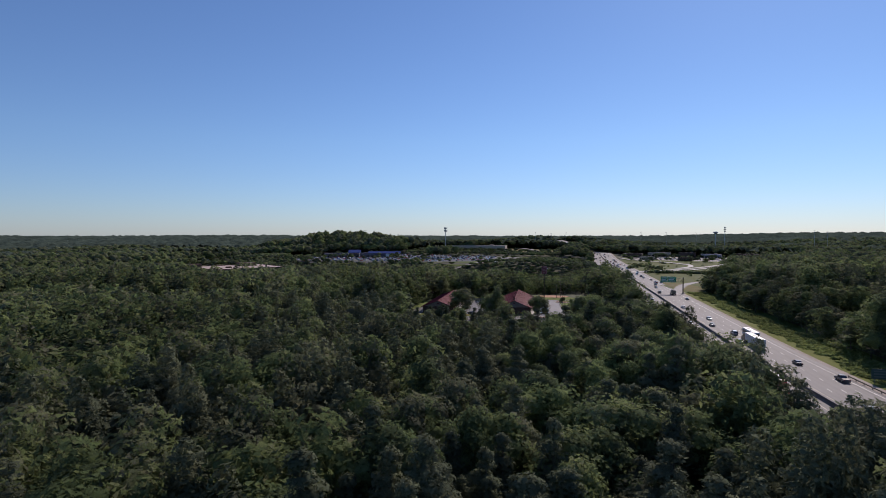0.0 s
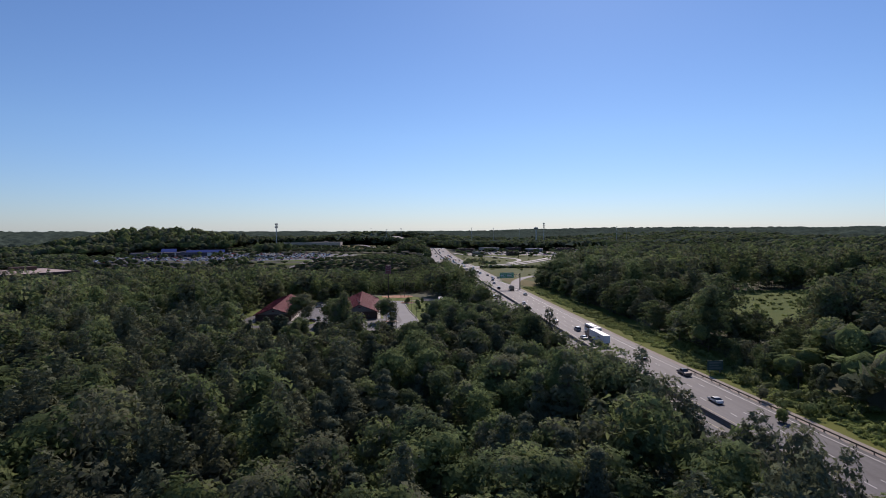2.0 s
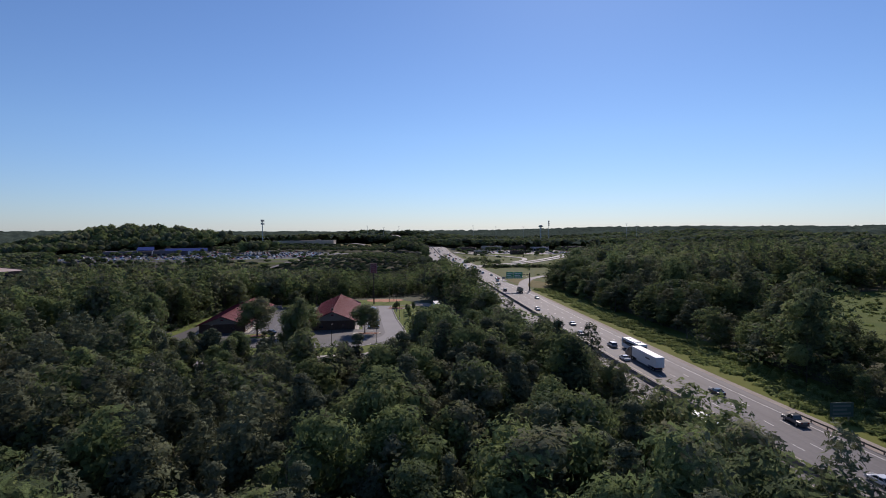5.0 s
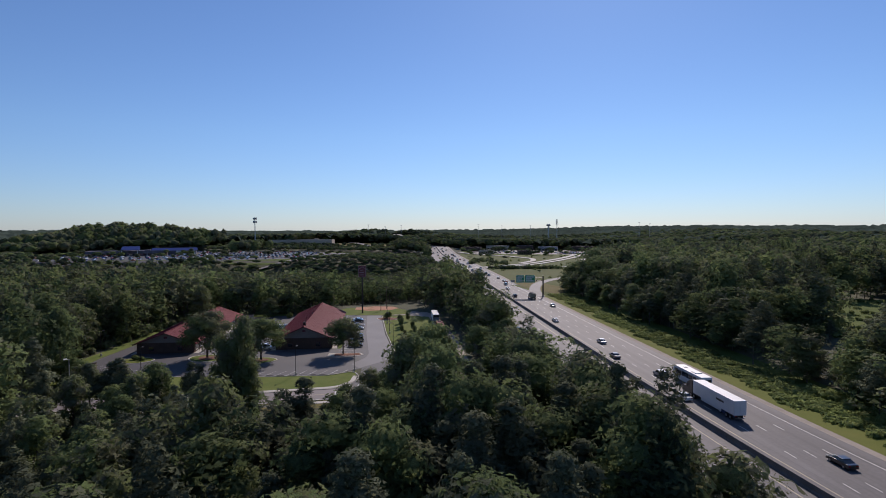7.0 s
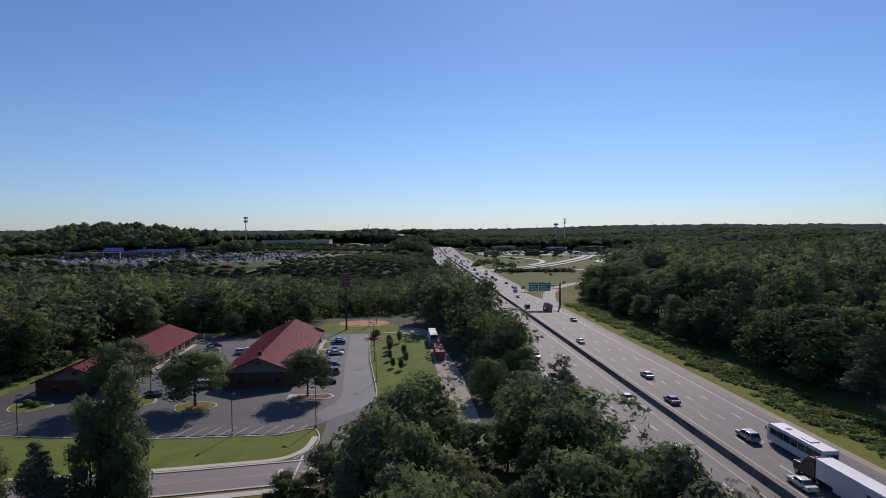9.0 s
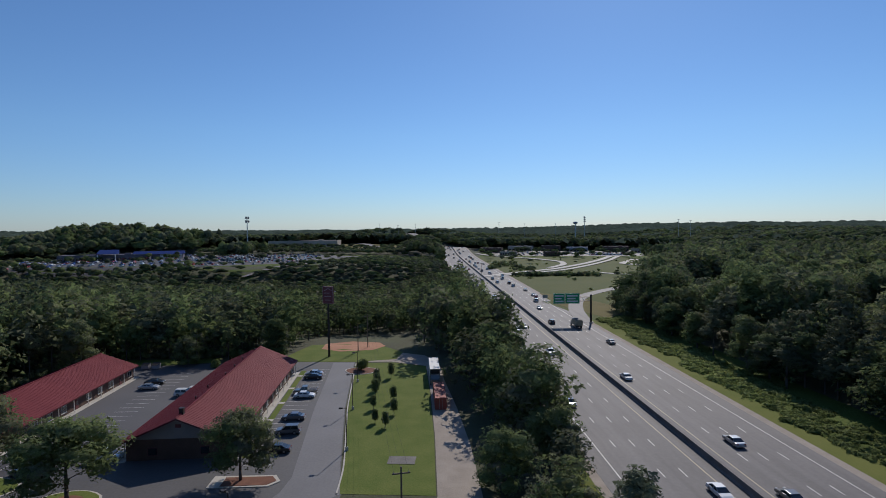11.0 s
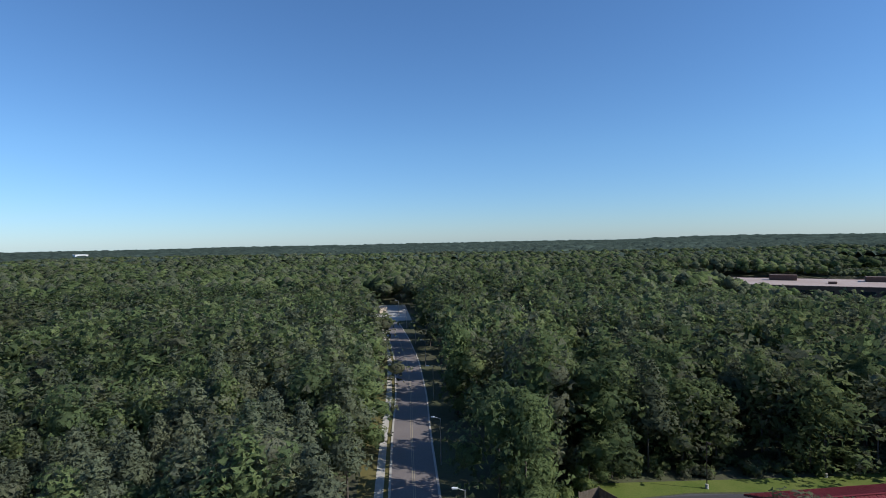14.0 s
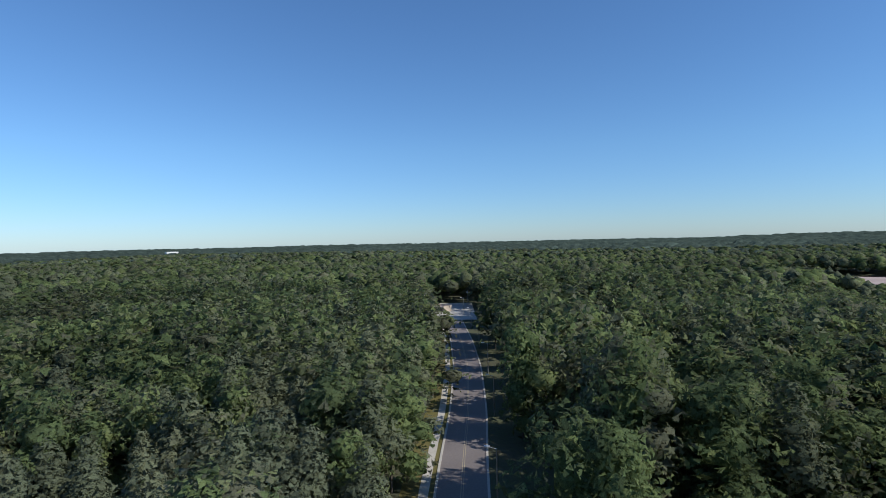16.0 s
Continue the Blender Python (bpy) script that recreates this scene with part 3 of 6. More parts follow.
def build_lot():
    # the paved court, its lawns, beds and lines
    sheet("parking_lot", [(-89, 97), (-74, 92), (-41, 90.5), (-19, 92.6), (-12.5, 99), (-3.5, 112), (-5.5, 120), (-11.8, 150), (-18.4, 190), (-33, 190), (-60, 188), (-90, 180), (-91, 110)], 0.03, ASPHALT, "grey asphalt parking lot with faded stall lines", "parking lot")
    sheet("parking_lot", [(-89.5, 97), (-74, 91.6), (-56, 90.6), (-58, 112), (-60, 122), (-67, 124), (-91.5, 128)], 0.045, LOTNEW, "dark resurfaced asphalt of the parking lot", "parking lot")
    sheet("driveway", [(-14, 80), (-2.5, 82.2), (-3.5, 112), (-12, 101), (-10.6, 88)], 0.04, ASPHALT, "grey asphalt driveway joining the side road", "driveway")
    sheet("driveway", [(-12.6, 99.6), (-3.7, 112), (-5.7, 120), (-12.0, 150), (-18.6, 189.6), (-24.6, 189.6), (-18.6, 150), (-14.6, 128), (-12.6, 117), (-12.8, 112), (-15.5, 104)], 0.042, PALELOT, "paler asphalt of the driving lane", "driveway")
    sheet("lawn", [(-75, 80), (-60, 71.7), (-34, 76.2), (-14.5, 80.5), (-11.5, 87), (-12.8, 97), (-19, 92), (-41, 89.9), (-56, 90.0), (-74, 91)], 0.06, LAWN, "mown green lawn strip between road and parking lot", "lawn")
    sheet("lawn", [(-95, 92), (-92, 84), (-75, 79), (-74, 91), (-89, 97), (-91.5, 110), (-91.5, 128), (-97, 140)], 0.015, LAWN, "grassy slope beside the parking lot", "lawn")
    sheet("lawn", [(-4.6, 112), (10.5, 112), (8.5, 135), (5.2, 165), (2.5, 186), (-7, 190), (-17.6, 189), (-11.2, 150), (-5, 120)], 0.04, LAWN, "mown green lawn planted with small trees", "lawn")
    sheet("lawn", [(-42, 190.5), (-18, 190.5), (-7, 194), (-6, 203), (-14, 212), (-24, 215), (-38, 214)], 0.05, LAWN, "green grass round the clay patch", "lawn")
    sheet("lawn", [(-91.5, 128), (-89, 181), (-60, 189), (-60, 195), (-96, 190), (-98, 140)], 0.03, LAWN, "narrow grass strip behind the building", "lawn")
    sheet("clay_patch", [(-33, 207), (-26, 203.5), (-16, 206), (-13, 212), (-16, 218), (-26, 221), (-34, 216)], 0.07, DIRT, "bare orange clay patch beside the trees", "dirt")
    sheet("gravel_lane", [(10.5, 84), (20, 86), (17.5, 110), (15.5, 130), (12.5, 150), (8.5, 172), (6, 190), (1, 199), (-8, 203), (-18, 202), (-18, 190.6), (-8, 191), (2.5, 186.4), (5.4, 165), (8.7, 135), (10.7, 112)], 0.035, GRAVEL, "pale gravel lane behind the lawn", "lane")
    for x, y, r, h in ((-78.5, 107.5, 3.6, GRASS), (-42.6, 108, 3.6, LAWN), (-59.0, 110.5, 4.8, LAWN), (-14.6, 180.5, 3.6, MULCH)):
        ring = [(x + r * 1.25 * math.cos(a) * (1 + 0.08 * math.sin(3 * a)), y + r * math.sin(a)) for a in np.linspace(0, 2 * math.pi, 21)[:-1]]
        isl = thing("planting_island", "raised planting island with a pale kerb in the lot", "planting bed", kind="structure")
        part("kerb", prism(ring, 0.0, 0.15), CONCRETE, isl)
        part("soil", prism([(x + 0.92 * (px - x), y + 0.92 * (py - y)) for px, py in ring], 0.02, 0.19), h, isl)
        if h is LAWN:
            part("mulch_bed", prism([(x + 0.5 * (px - x), y + 0.5 * (py - y)) for px, py in ring], 0.15, 0.24), MULCH, isl, "reddish mulch round the trunk")
    for yy in (131, 142, 153, 164, 175):
        setting("pavement", box(-23.75 - 0.13 * (yy - 123), -22.4 - 0.13 * (yy - 123), yy - 0.6, yy + 0.6, 0.0, 0.1), CONCRETE, "short concrete path across the grass strip", "pavement")
    # kerbed end island by the building
    isl = thing("planting_island", "kerbed end island with grass beside the parking stalls", "planting bed", kind="structure")
    part("kerb", prism([(-24.4, 112.9), (-15.2, 113.8), (-13.9, 115.6), (-15.2, 117.6), (-24.8, 116.8)], 0.0, 0.15), CONCRETE, isl)
    part("soil", prism([(-22.5, 113.4), (-15.6, 114.2), (-14.5, 115.6), (-15.6, 117.1), (-22.8, 116.4)], 0.02, 0.19), MULCH, isl)
    # kerbs of the front lawn
    line = resample([(-74, 91.2), (-56, 90.1), (-41, 90.1), (-19, 92.2), (-13.5, 96.5), (-11.3, 92), (-10.8, 87), (-13.5, 81.2)], 1.0)
    setting("kerb", ribbon(line, -0.12, 0.12, 0.17, 0.2), CONCRETE, "pale concrete kerb of the front lawn", "kerb")
    setting("kerb", ribbon(resample([(-4.2, 112), (-5, 120), (-11.4, 150), (-17.9, 189)], 2.0), -0.12, 0.12, 0.17, 0.2), CONCRETE, "pale concrete kerb of the side lawn", "kerb")
    # walk from the driveway
    setting("pavement", ribbon(resample([(-60, 72.7), (-34, 77.2), (-15, 81.6), (-12, 86), (-12.2, 92)], 1.0), -0.6, 0.6, 0.09, 0.1), CONCRETE, "pale concrete footpath along the lawn", "pavement")
    # grass between the covered walks and the stalls
    sheet("lawn", [(-23.7, 124), (-22.4, 123.8), (-29.8, 180.5), (-31.1, 180.5)], 0.05, LAWN, "narrow grass strip between walk and parking stalls", "lawn")
    # stall lines
    stall = mesh_of("stall_line", ([(-0.06, 0, 0), (0.06, 0, 0), (0.06, 5.2, 0), (-0.06, 5.2, 0)], [(0, 1, 2, 3)]), WHITELINE)
    lines = thing("stall_lines", "faded white parking stall lines on asphalt", "road marking", kind="structure")
    for k in range(15):
        x = -55 + 2.72 * k
        part("stall_line", stall, WHITELINE, lines, at=pose(x, 90.6 + 0.07 * max(0, x + 41) * 1.3, 0.05, 0, 0, -18))
    for k in range(6):
        part("stall_line", stall, WHITELINE, lines, at=pose(-87.5 + 2.6 * k, 97.2 - 0.85 * k, 0.06, 0, 0, -30))
    for k in range(5):
        part("stall_line", stall, WHITELINE, lines, at=pose(-72 + 2.7 * k, 117.5 - 0.4 * k, 0.06, 0, 0, 5))
    for k in range(23):
        y = 121 + 2.75 * k
        part("stall_line", stall, WHITELINE, lines, at=pose(-22.6 - 0.105 * (y - 121), y, 0.05, 0, 0, -84))
    for k in range(20):
        y = 124 + 2.75 * k
        part("stall_line", stall, WHITELINE, lines, at=pose(-58.5 - 0.13 * (y - 124), y, 0.05, 0, 0, -84))
        if k < 17:
            part("stall_line", stall, WHITELINE, lines, at=pose(-48.3 - 0.11 * (y - 124), y + 3, 0.05, 0, 0, -84))
    # wheel stops along the front row
    stop = mesh_of("wheel_stop", prism([(-0.9, -0.09), (0.9, -0.09), (0.94, 0.0), (0.9, 0.09), (-0.9, 0.09), (-0.94, 0.0)], 0.0, 0.13), OLDCONC)
    for k in range(14):
        x = -53.6 + 2.72 * k
        ob = new("wheel_stop", stop)
        ob.matrix_basis = pose(x, 91.1 + 0.091 * max(0, x + 41), 0.03, 0, 0, 1 if x < -41 else 5)
        tagged(ob, "worn grey concrete wheel stop at the head of a stall", "wheel stop", "wheel stops")
    # stop bar and crossing bars at the drive
    for a, b, w in (((-13.4, 74.0), (-14.2, 78.0), 0.35), ((-11.2, 73.8), (-12.2, 84.0), 0.13), ((-9.2, 74.4), (-10.0, 84.2), 0.13)):
        d = Vector((b[0] - a[0], b[1] - a[1]))
        s = Vector((-d.y, d.x)).normalized() * w
        part("stop_bar", ([(a[0] - s.x, a[1] - s.y, 0.062), (a[0] + s.x, a[1] + s.y, 0.062), (b[0] + s.x, b[1] + s.y, 0.062), (b[0] - s.x, b[1] - s.y, 0.062)], [(3, 2, 1, 0)]), WHITELINE, lines)


def build_fields():
    sheet("meadow", FIELD, 0.05, MEADOW, "bright green meadow clearing among the woods", "meadow", rise=1)
    sheet("grass_field", INTERCHANGE, 0.06, OLIVE, "grass inside the interchange loops", "grass", rise=1)
    sheet("grass_field", CARLOT, 0.04, MEADOW, "grass round the distant car lots", "grass", rise=1)
    sheet("grass_field", MALL, 0.05, MEADOW, "grass and paving round the flat-roofed store", "grass", rise=1)
    sheet("grass_field", PLAZA, 0.05, MEADOW, "grass round the distant shopping plaza", "grass", rise=1)
    sheet("grass_field", HILLBARE, 0.06, DRYGRASS, "pale dry grass on a distant rise", "grass", rise=1)
    sheet("verge", [hw(s, o) for s, o in ((262, 31), (300, 20.5), (350, 20.5), (330, 38), (285, 48))], 0.1, DRYGRASS, "dry grass gore beside the exit ramp", "grass")


RAMPS = [([(60.5, 256), (62, 285), (68, 318), (78, 344), (98, 370), (125, 398), (150, 420)], 3.4, "pale grey exit ramp leaving the highway"),
         ([(22, 455), (50, 487), (88, 524), (125, 585), (153, 639), (178, 700)], 3.2, "pale concrete road through the interchange"),
         ([(31, 455), (60, 482), (96, 515), (133, 578), (161, 632), (186, 695)], 2.6, "pale concrete road through the interchange"),
         ([(20, 760), (35, 729), (84, 667), (108, 617), (104, 575), (84, 535)], 3.0, "pale concrete loop ramp of the interchange"),
         ([(118, 482), (145, 457), (185, 440)], 3.0, "pale concrete side road in the interchange"),
         ([(190, 640), (170, 600), (160, 585), (175, 560), (195, 550)], 4.5, "pale concrete turn of the interchange"),
         ([(-58, 446), (-40, 445), (0, 444), (14, 446)], 3.0, "pale road crossing beside the highway"),
         ([(-172, 468), (-150, 488), (-134, 520), (-122, 560), (-70, 610), (-36, 640)], 5.0, "pale curved access road beyond the woods"),
         ([(-230, 552), (-160, 556), (-112, 590), (-60, 640)], 3.5, "pale curved access road beyond the woods"),
         ([(-40, 640), (-75, 700), (-104, 748), (-125, 800), (-165, 860)], 5.5, "pale road climbing the distant rise")]


def build_ramps():
    for pts, w, label in RAMPS:
        setting("ramp", ribbon(resample(pts, 5.0), -w, w, 0.115 if "exit" in label else 0.16, 0.3, 0.0014 if "exit" in label else 0.0016), CONCRETE if "concrete" in label else SIDEASPHALT if "access" in label else HIGHWAY, label, "road")


# ---- trees ----


def ico(sub):
    bm = bmesh.new()
    bmesh.ops.create_icosphere(bm, subdivisions=sub, radius=1)
    v = np.array([p.co[:] for p in bm.verts])
    f = np.array([[q.index for q in p.verts] for p in bm.faces])
    bm.free()
    return v, f


ICO1, ICO2 = ico(1), ico(2)


def crown_lobes(kind, h, rng):
    """Centres and half-sizes of the leafy masses of a tree of height h."""
    out = []
    if kind == "pine":
        n = rng.integers(7, 10)
        for k in range(n):
            t = k / (n - 1)
            z = h * (0.48 + 0.47 * t)
            r = h * 0.13 * (1.15 - 0.75 * t) * rng.uniform(0.8, 1.2)
            a = rng.uniform(0, 6.28)
            d = h * 0.10 * (1 - t) * rng.uniform(0.5, 1.2)
            out.append((d * math.cos(a), d * math.sin(a), z, r * rng.uniform(0.9, 1.3), r * rng.uniform(0.9, 1.3), r * rng.uniform(0.5, 0.75)))
        out.append((0, 0, h * 0.95, h * 0.05, h * 0.05, h * 0.06))
    else:
        low = {"broad": 0.2, "round": 0.14, "shade": 0.36}[kind]
        n = rng.integers(11, 15)
        wide = h * (0.2 if kind == "broad" else 0.3)
        for k in range(n):
            t = k / (n - 1)
            z = h * (low + (0.86 - low) * t) + rng.uniform(-0.03, 0.03) * h
            ring = wide * math.sqrt(max(0.06, 1 - (1.45 * t - 0.5) ** 2)) * 0.82
            a = k * 2.4 + rng.uniform(-0.5, 0.5)
            r = h * rng.uniform(0.10, 0.155) * (1.0 if kind == "broad" else 1.2)
            out.append((ring * math.cos(a), ring * math.sin(a), z, r * rng.uniform(0.9, 1.2), r * rng.uniform(0.9, 1.2), r * rng.uniform(0.75, 1.0)))
        out.append((0, 0, h * 0.86, h * 0.12, h * 0.12, h * 0.11))
        out.append((0, 0, h * 0.6, h * 0.17, h * 0.17, h * 0.2))
    return np.array(out)


def leaf_cloud(lobes, count, size, rng, core=ICO1, flat=0.0, cores=99):
    """Folded leaf clumps over the lobes, and a small core inside each one."""
    vol = lobes[:, 3] * lobes[:, 4]
    pick = rng.choice(len(lobes), count, p=vol / vol.sum())
    d = rng.normal(size=(count, 3))
    d[:, 2] += 0.35
    d /= np.linalg.norm(d, axis=1)[:, None]
    rad = rng.uniform(0.72, 1.12, (count, 1)) ** 1.0
    c = lobes[pick, :3] + d * lobes[pick, 3:] * rad
    nrm = d + rng.normal(scale=0.55, size=(count, 3)) + np.array([0, 0, 0.35 + flat])
    nrm /= np.linalg.norm(nrm, axis=1)[:, None]
    a = np.cross(nrm, rng.normal(size=(count, 3)))
    a /= np.linalg.norm(a, axis=1)[:, None]
    b = np.cross(nrm, a)
    s = size * rng.uniform(0.6, 1.35, (count, 1))
    asp = rng.uniform(0.5, 0.9, (count, 1))
    v = np.stack([c + a * s * 1.25, c - a * s * 0.7 + b * s * asp * 1.2, c - a * s * 0.7 - b * s * asp * 1.2], 1).reshape(-1, 3)
    f = np.arange(count * 3).reshape(-1, 3)
    own = 0.2 if size < 0.5 else 0.08
    soft = d * (1 - own) + nrm * own + np.array([0, 0, 0.12])
    N = [np.repeat(soft, 3, 0)]
    V, F, base = [v], [f], len(v)
    if core is not None:
        cv, cf = core
        for lob in lobes[np.argsort(-lobes[:, 3] * lobes[:, 5])][:cores]:
            q = cv * rng.uniform(0.8, 1.05, (len(cv), 1)) * lob[3:] * 0.76 + lob[:3]
            V.append(q)
            N.append(cv)
            F.append(cf + base)
            base += len(q)
    N = np.concatenate(N)
    return np.concatenate(V), np.concatenate(F), N / np.linalg.norm(N, axis=1)[:, None]


def tri_mesh(name, v, f, material, smooth=False, normals=None):
    me = bpy.data.meshes.new(name)
    me.vertices.add(len(v))
    me.vertices.foreach_set("co", np.ascontiguousarray(v, np.float32).ravel())
    me.loops.add(f.size)
    me.loops.foreach_set("vertex_index", np.ascontiguousarray(f, np.int32).ravel())
    me.polygons.add(len(f))
    me.polygons.foreach_set("loop_start", np.arange(0, f.size, 3, dtype=np.int32))
    me.polygons.foreach_set("loop_total", np.full(len(f), 3, np.int32))
    me.update(calc_edges=True)
    me.materials.append(material)
    if smooth or normals is not None:
        me.polygons.foreach_set("use_smooth", np.ones(len(f), bool))
    if normals is not None:
        me.normals_split_custom_set_from_vertices(np.ascontiguousarray(normals, np.float32))
    return me


def trunk_shape(kind, h, rng):
    top = h * (0.9 if kind == "pine" else 0.68)
    pts, r0 = [], h * (0.013 if kind == "pine" else 0.017)
    lean = rng.normal(scale=0.012, size=2) * h
    for k in range(5):
        t = k / 4
        pts.append((lean[0] * t * t, lean[1] * t * t, -0.3 + (top + 0.3) * t))
    return joined(*[tube(pts[k], pts[k + 1], r0 * (1 - 0.2 * k), r0 * (0.8 - 0.2 * k) + 0.02, 7) for k in range(4)])


def limb_shapes(kind, h, lobes, rng):
    out = []
    for lob in lobes[:: 2 if kind == "pine" else 1][:6]:
        z0 = max(h * 0.2, lob[2] - h * (0.04 if kind == "pine" else 0.14))
        z0 = min(z0, h * 0.66)
        mid = (lob[0] * 0.45, lob[1] * 0.45, z0 + 0.6 * (lob[2] - z0))
        out.append(joined(tube((0, 0, z0), mid, h * 0.006, h * 0.0042, 5), tube(mid, tuple(lob[:3]), h * 0.0042, h * 0.0015, 5)))
    return out


SPECIES = {"broad": (LEAF, "broadleaf"), "round": (LEAF, "round-crowned"), "pine": (PINE, "pine"), "shade": (LEAF, "shade")}
RNG = np.random.default_rng(7)


def tree_models(tier):
    """Trees of unit height 1 x 18 m at a level of detail: crown triangles, trunk and limbs."""
    spec = {1: (3300, 0.29, ICO1), 2: (1000, 0.44, ICO1), 3: (190, 0.68, ICO1), 4: (12, 1.75, None)}[tier]
    out = []
    for kind in ("broad", "broad", "broad", "pine", "pine", "round") + (("shade",) if tier == 1 else ()):
        rng = np.random.default_rng(50 * tier + len(out))
        lobes = crown_lobes(kind, 18.0, rng)
        n, size, core = spec
        n = int(n * 1.35) if kind == "shade" else n
        if tier == 4:
            keep = lobes[rng.choice(len(lobes), 3, replace=False)]
            body = np.array([[0, 0, 12.6, 3.3, 3.3, 5.0]]) if kind != "pine" else np.array([[0, 0, 13.2, 2.2, 2.2, 5.0]])
            cv, cf, cn = leaf_cloud(np.concatenate([body, keep]), n, size, rng, None)
            iv, jf = ICO1
            cn = np.concatenate([cn, iv])
            iv = iv * rng.uniform(0.75, 1.2, (len(iv), 1)) * body[0, 3:] + body[0, :3]
            cv, cf = np.concatenate([cv, iv]), np.concatenate([cf, jf + len(cv)])
        else:
            cv, cf, cn = leaf_cloud(lobes, n, size * (0.8 if kind == "pine" else 1.0), rng, core, 0.4 if kind == "pine" else 0.0, {1: 99, 2: 4, 3: 2}[tier])
        out.append((kind, cv, cf, lobes, rng, cn))
    return out


def scatter(x0, x1, y0, y1, step, rng, keep=1.0):
    gx, gy = np.meshgrid(np.arange(x0, x1, step), np.arange(y0, y1, step))
    gx = gx + (np.arange(gx.shape[0])[:, None] % 2) * 0.5 * step + rng.uniform(-0.5, 0.5, gx.shape) * step
    gy = gy + rng.uniform(-0.5, 0.5, gy.shape) * step
    x, y = gx.ravel(), gy.ravel()
    ok = ~is_open(x, y) & (rng.uniform(size=x.shape) < keep)
    return x[ok], y[ok]


def plan_distance(x, y):
    """Distance from the two stretches of woods that the flight passes nearest."""
    a, _ = near_line(x, y, [(8, -125), (14, 30)])
    b, _ = near_line(x, y, [(5, 58), (-45, 66)])
    c, _ = near_line(x, y, [(92, 40), (84, 250)])
    return np.minimum(np.minimum(a, b), c * 1.15 + 18)


def build_trees():
    near = tree_models(1)
    crown_me, trunk_me, limb_me = [], [], []
    for kind, cv, cf, lobes, rng, cn in near:
        crown_me.append(tri_mesh("crown", cv, cf, SPECIES[kind][0], normals=cn))
        trunk_me.append(mesh_of("trunk", trunk_shape(kind, 18.0, rng), BARK, True))
        limb_me.append([mesh_of("limb", q, BARK, True) for q in limb_shapes(kind, 18.0, lobes, rng)])

    def tree(k, x, y, h, wide, label, group=""):
        kind = near[k][0]
        ob = thing("pine_tree" if kind == "pine" else "tree", label, "tree", Matrix.LocRotScale((x, y, float(gz(x, y))), Euler((0, 0, RNG.uniform(0, 6.28))), (wide, wide, h / 18.0)), group)
        part("trunk", trunk_me[k], BARK, ob)
        for q in limb_me[k]:
            part("limb", q, BARK, ob)
        part("crown", crown_me[k], SPECIES[kind][0], ob)

    # trees that stand alone
    tree(6, -42.6, 108.2, 12.6, 1.08, "full green shade tree in a mulched parking island")
    tree(6, -20.2, 115.6, 11.4, 0.86, "small round shade tree at the end of the stalls")
    tree(6, -59.5, 110.8, 14.5, 1.1, "full green shade tree in a mulched parking island")
    tree(0, -30.6, 63.2, 21.0, 0.74, "tall ivy-grown tree beside the side road")
    tree(1, -33.8, 61.6, 17.0, 0.6, "leafy tree beside the side road")
    tree(2, -28.4, 60.6, 13.0, 0.55, "leafy tree beside the side road")
    tree(1, -31.0, 64.0, 11.0, 0.6, "leafy low tree beside the side road")
    tree(0, -44.0, 196.0, 12.0, 0.9, "green tree behind the red-roofed building")
    tree(5, -66.0, 186.0, 8.5, 0.62, "small light green tree behind the building")
    tree(0, -91.0, 176.0, 15.0, 1.0, "light green tree beside the red-roofed building")

    for x, y, h, w in ((-4.5, 68.5, 8.0, 0.62), (0.5, 65.0, 9.5, 0.7), (-9.0, 64.0, 6.0, 0.5), (4.5, 70.0, 9.0, 0.65)):
        tree(5, x, y, h, w, "low bushy tree beside the side road's mouth", "trees at the road's mouth")
    for x, y, h, w in ((-81.0, 83.0, 6.8, 0.75), (-77.0, 80.4, 5.8, 0.6), (-94.0, 94.5, 8.5, 0.55), (-97.0, 99.0, 11.0, 0.7)):
        tree(5, x, y, h, w, "bushy dark green tree on the slope beside the lot", "trees on the slope")

    for k, x, y, h, w in ((3, 34.0, 95.0, 11.8, 1.2), (5, 37.0, 56.0, 13.5, 0.85), (2, 38.5, 40.0, 15.5, 0.85), (0, 33.0, 74.0, 12.0, 0.8), (1, 36.5, 24.0, 16.5, 0.85), (5, 23.5, 150.0, 13.0, 1.1), (5, 28.5, 141.0, 13.0, 1.0), (2, 30.0, 122.0, 10.5, 0.75), (5, 20.5, 114.0, 9.5, 0.75), (5, 16.5, 81.0, 7.0, 0.6), (0, 22.0, 79.0, 8.5, 0.65),
                          (0, 59.0, -98.0, 17.5, 0.95), (1, 60.5, -106.0, 18.0, 0.95), (2, 57.0, -90.0, 17.0, 0.9), (0, 58.0, -114.5, 18.5, 1.0)):
        tree(k, x, y, h, w, "full dark green tree beside the highway verge", "trees beside the highway")

    # the woods
    x, y = scatter(-330, 330, -210, 420, 6.0, RNG)
    d = plan_distance(x, y)
    thin = (d < 170) | (RNG.uniform(size=len(x)) < 0.72)
    x, y, d = x[thin], y[thin], d[thin]
    order = np.argsort(d)
    x, y, d = x[order], y[order], d[order]
    kinds = RNG.choice(6, len(x), p=[0.22, 0.2, 0.17, 0.17, 0.13, 0.11])
    # a stand of pines along the southern side road
    pines = (near_line(x, y, [(-20, 30), (-120, 35)])[0] < 28) | ((y < 40) & (x > -110) & (x < 60) & (np.sin(x / 23) * np.sin(y / 31) > -0.2))
    kinds = np.where(pines & (RNG.uniform(size=len(x)) < 0.45), RNG.choice([3, 4], len(x)), kinds)
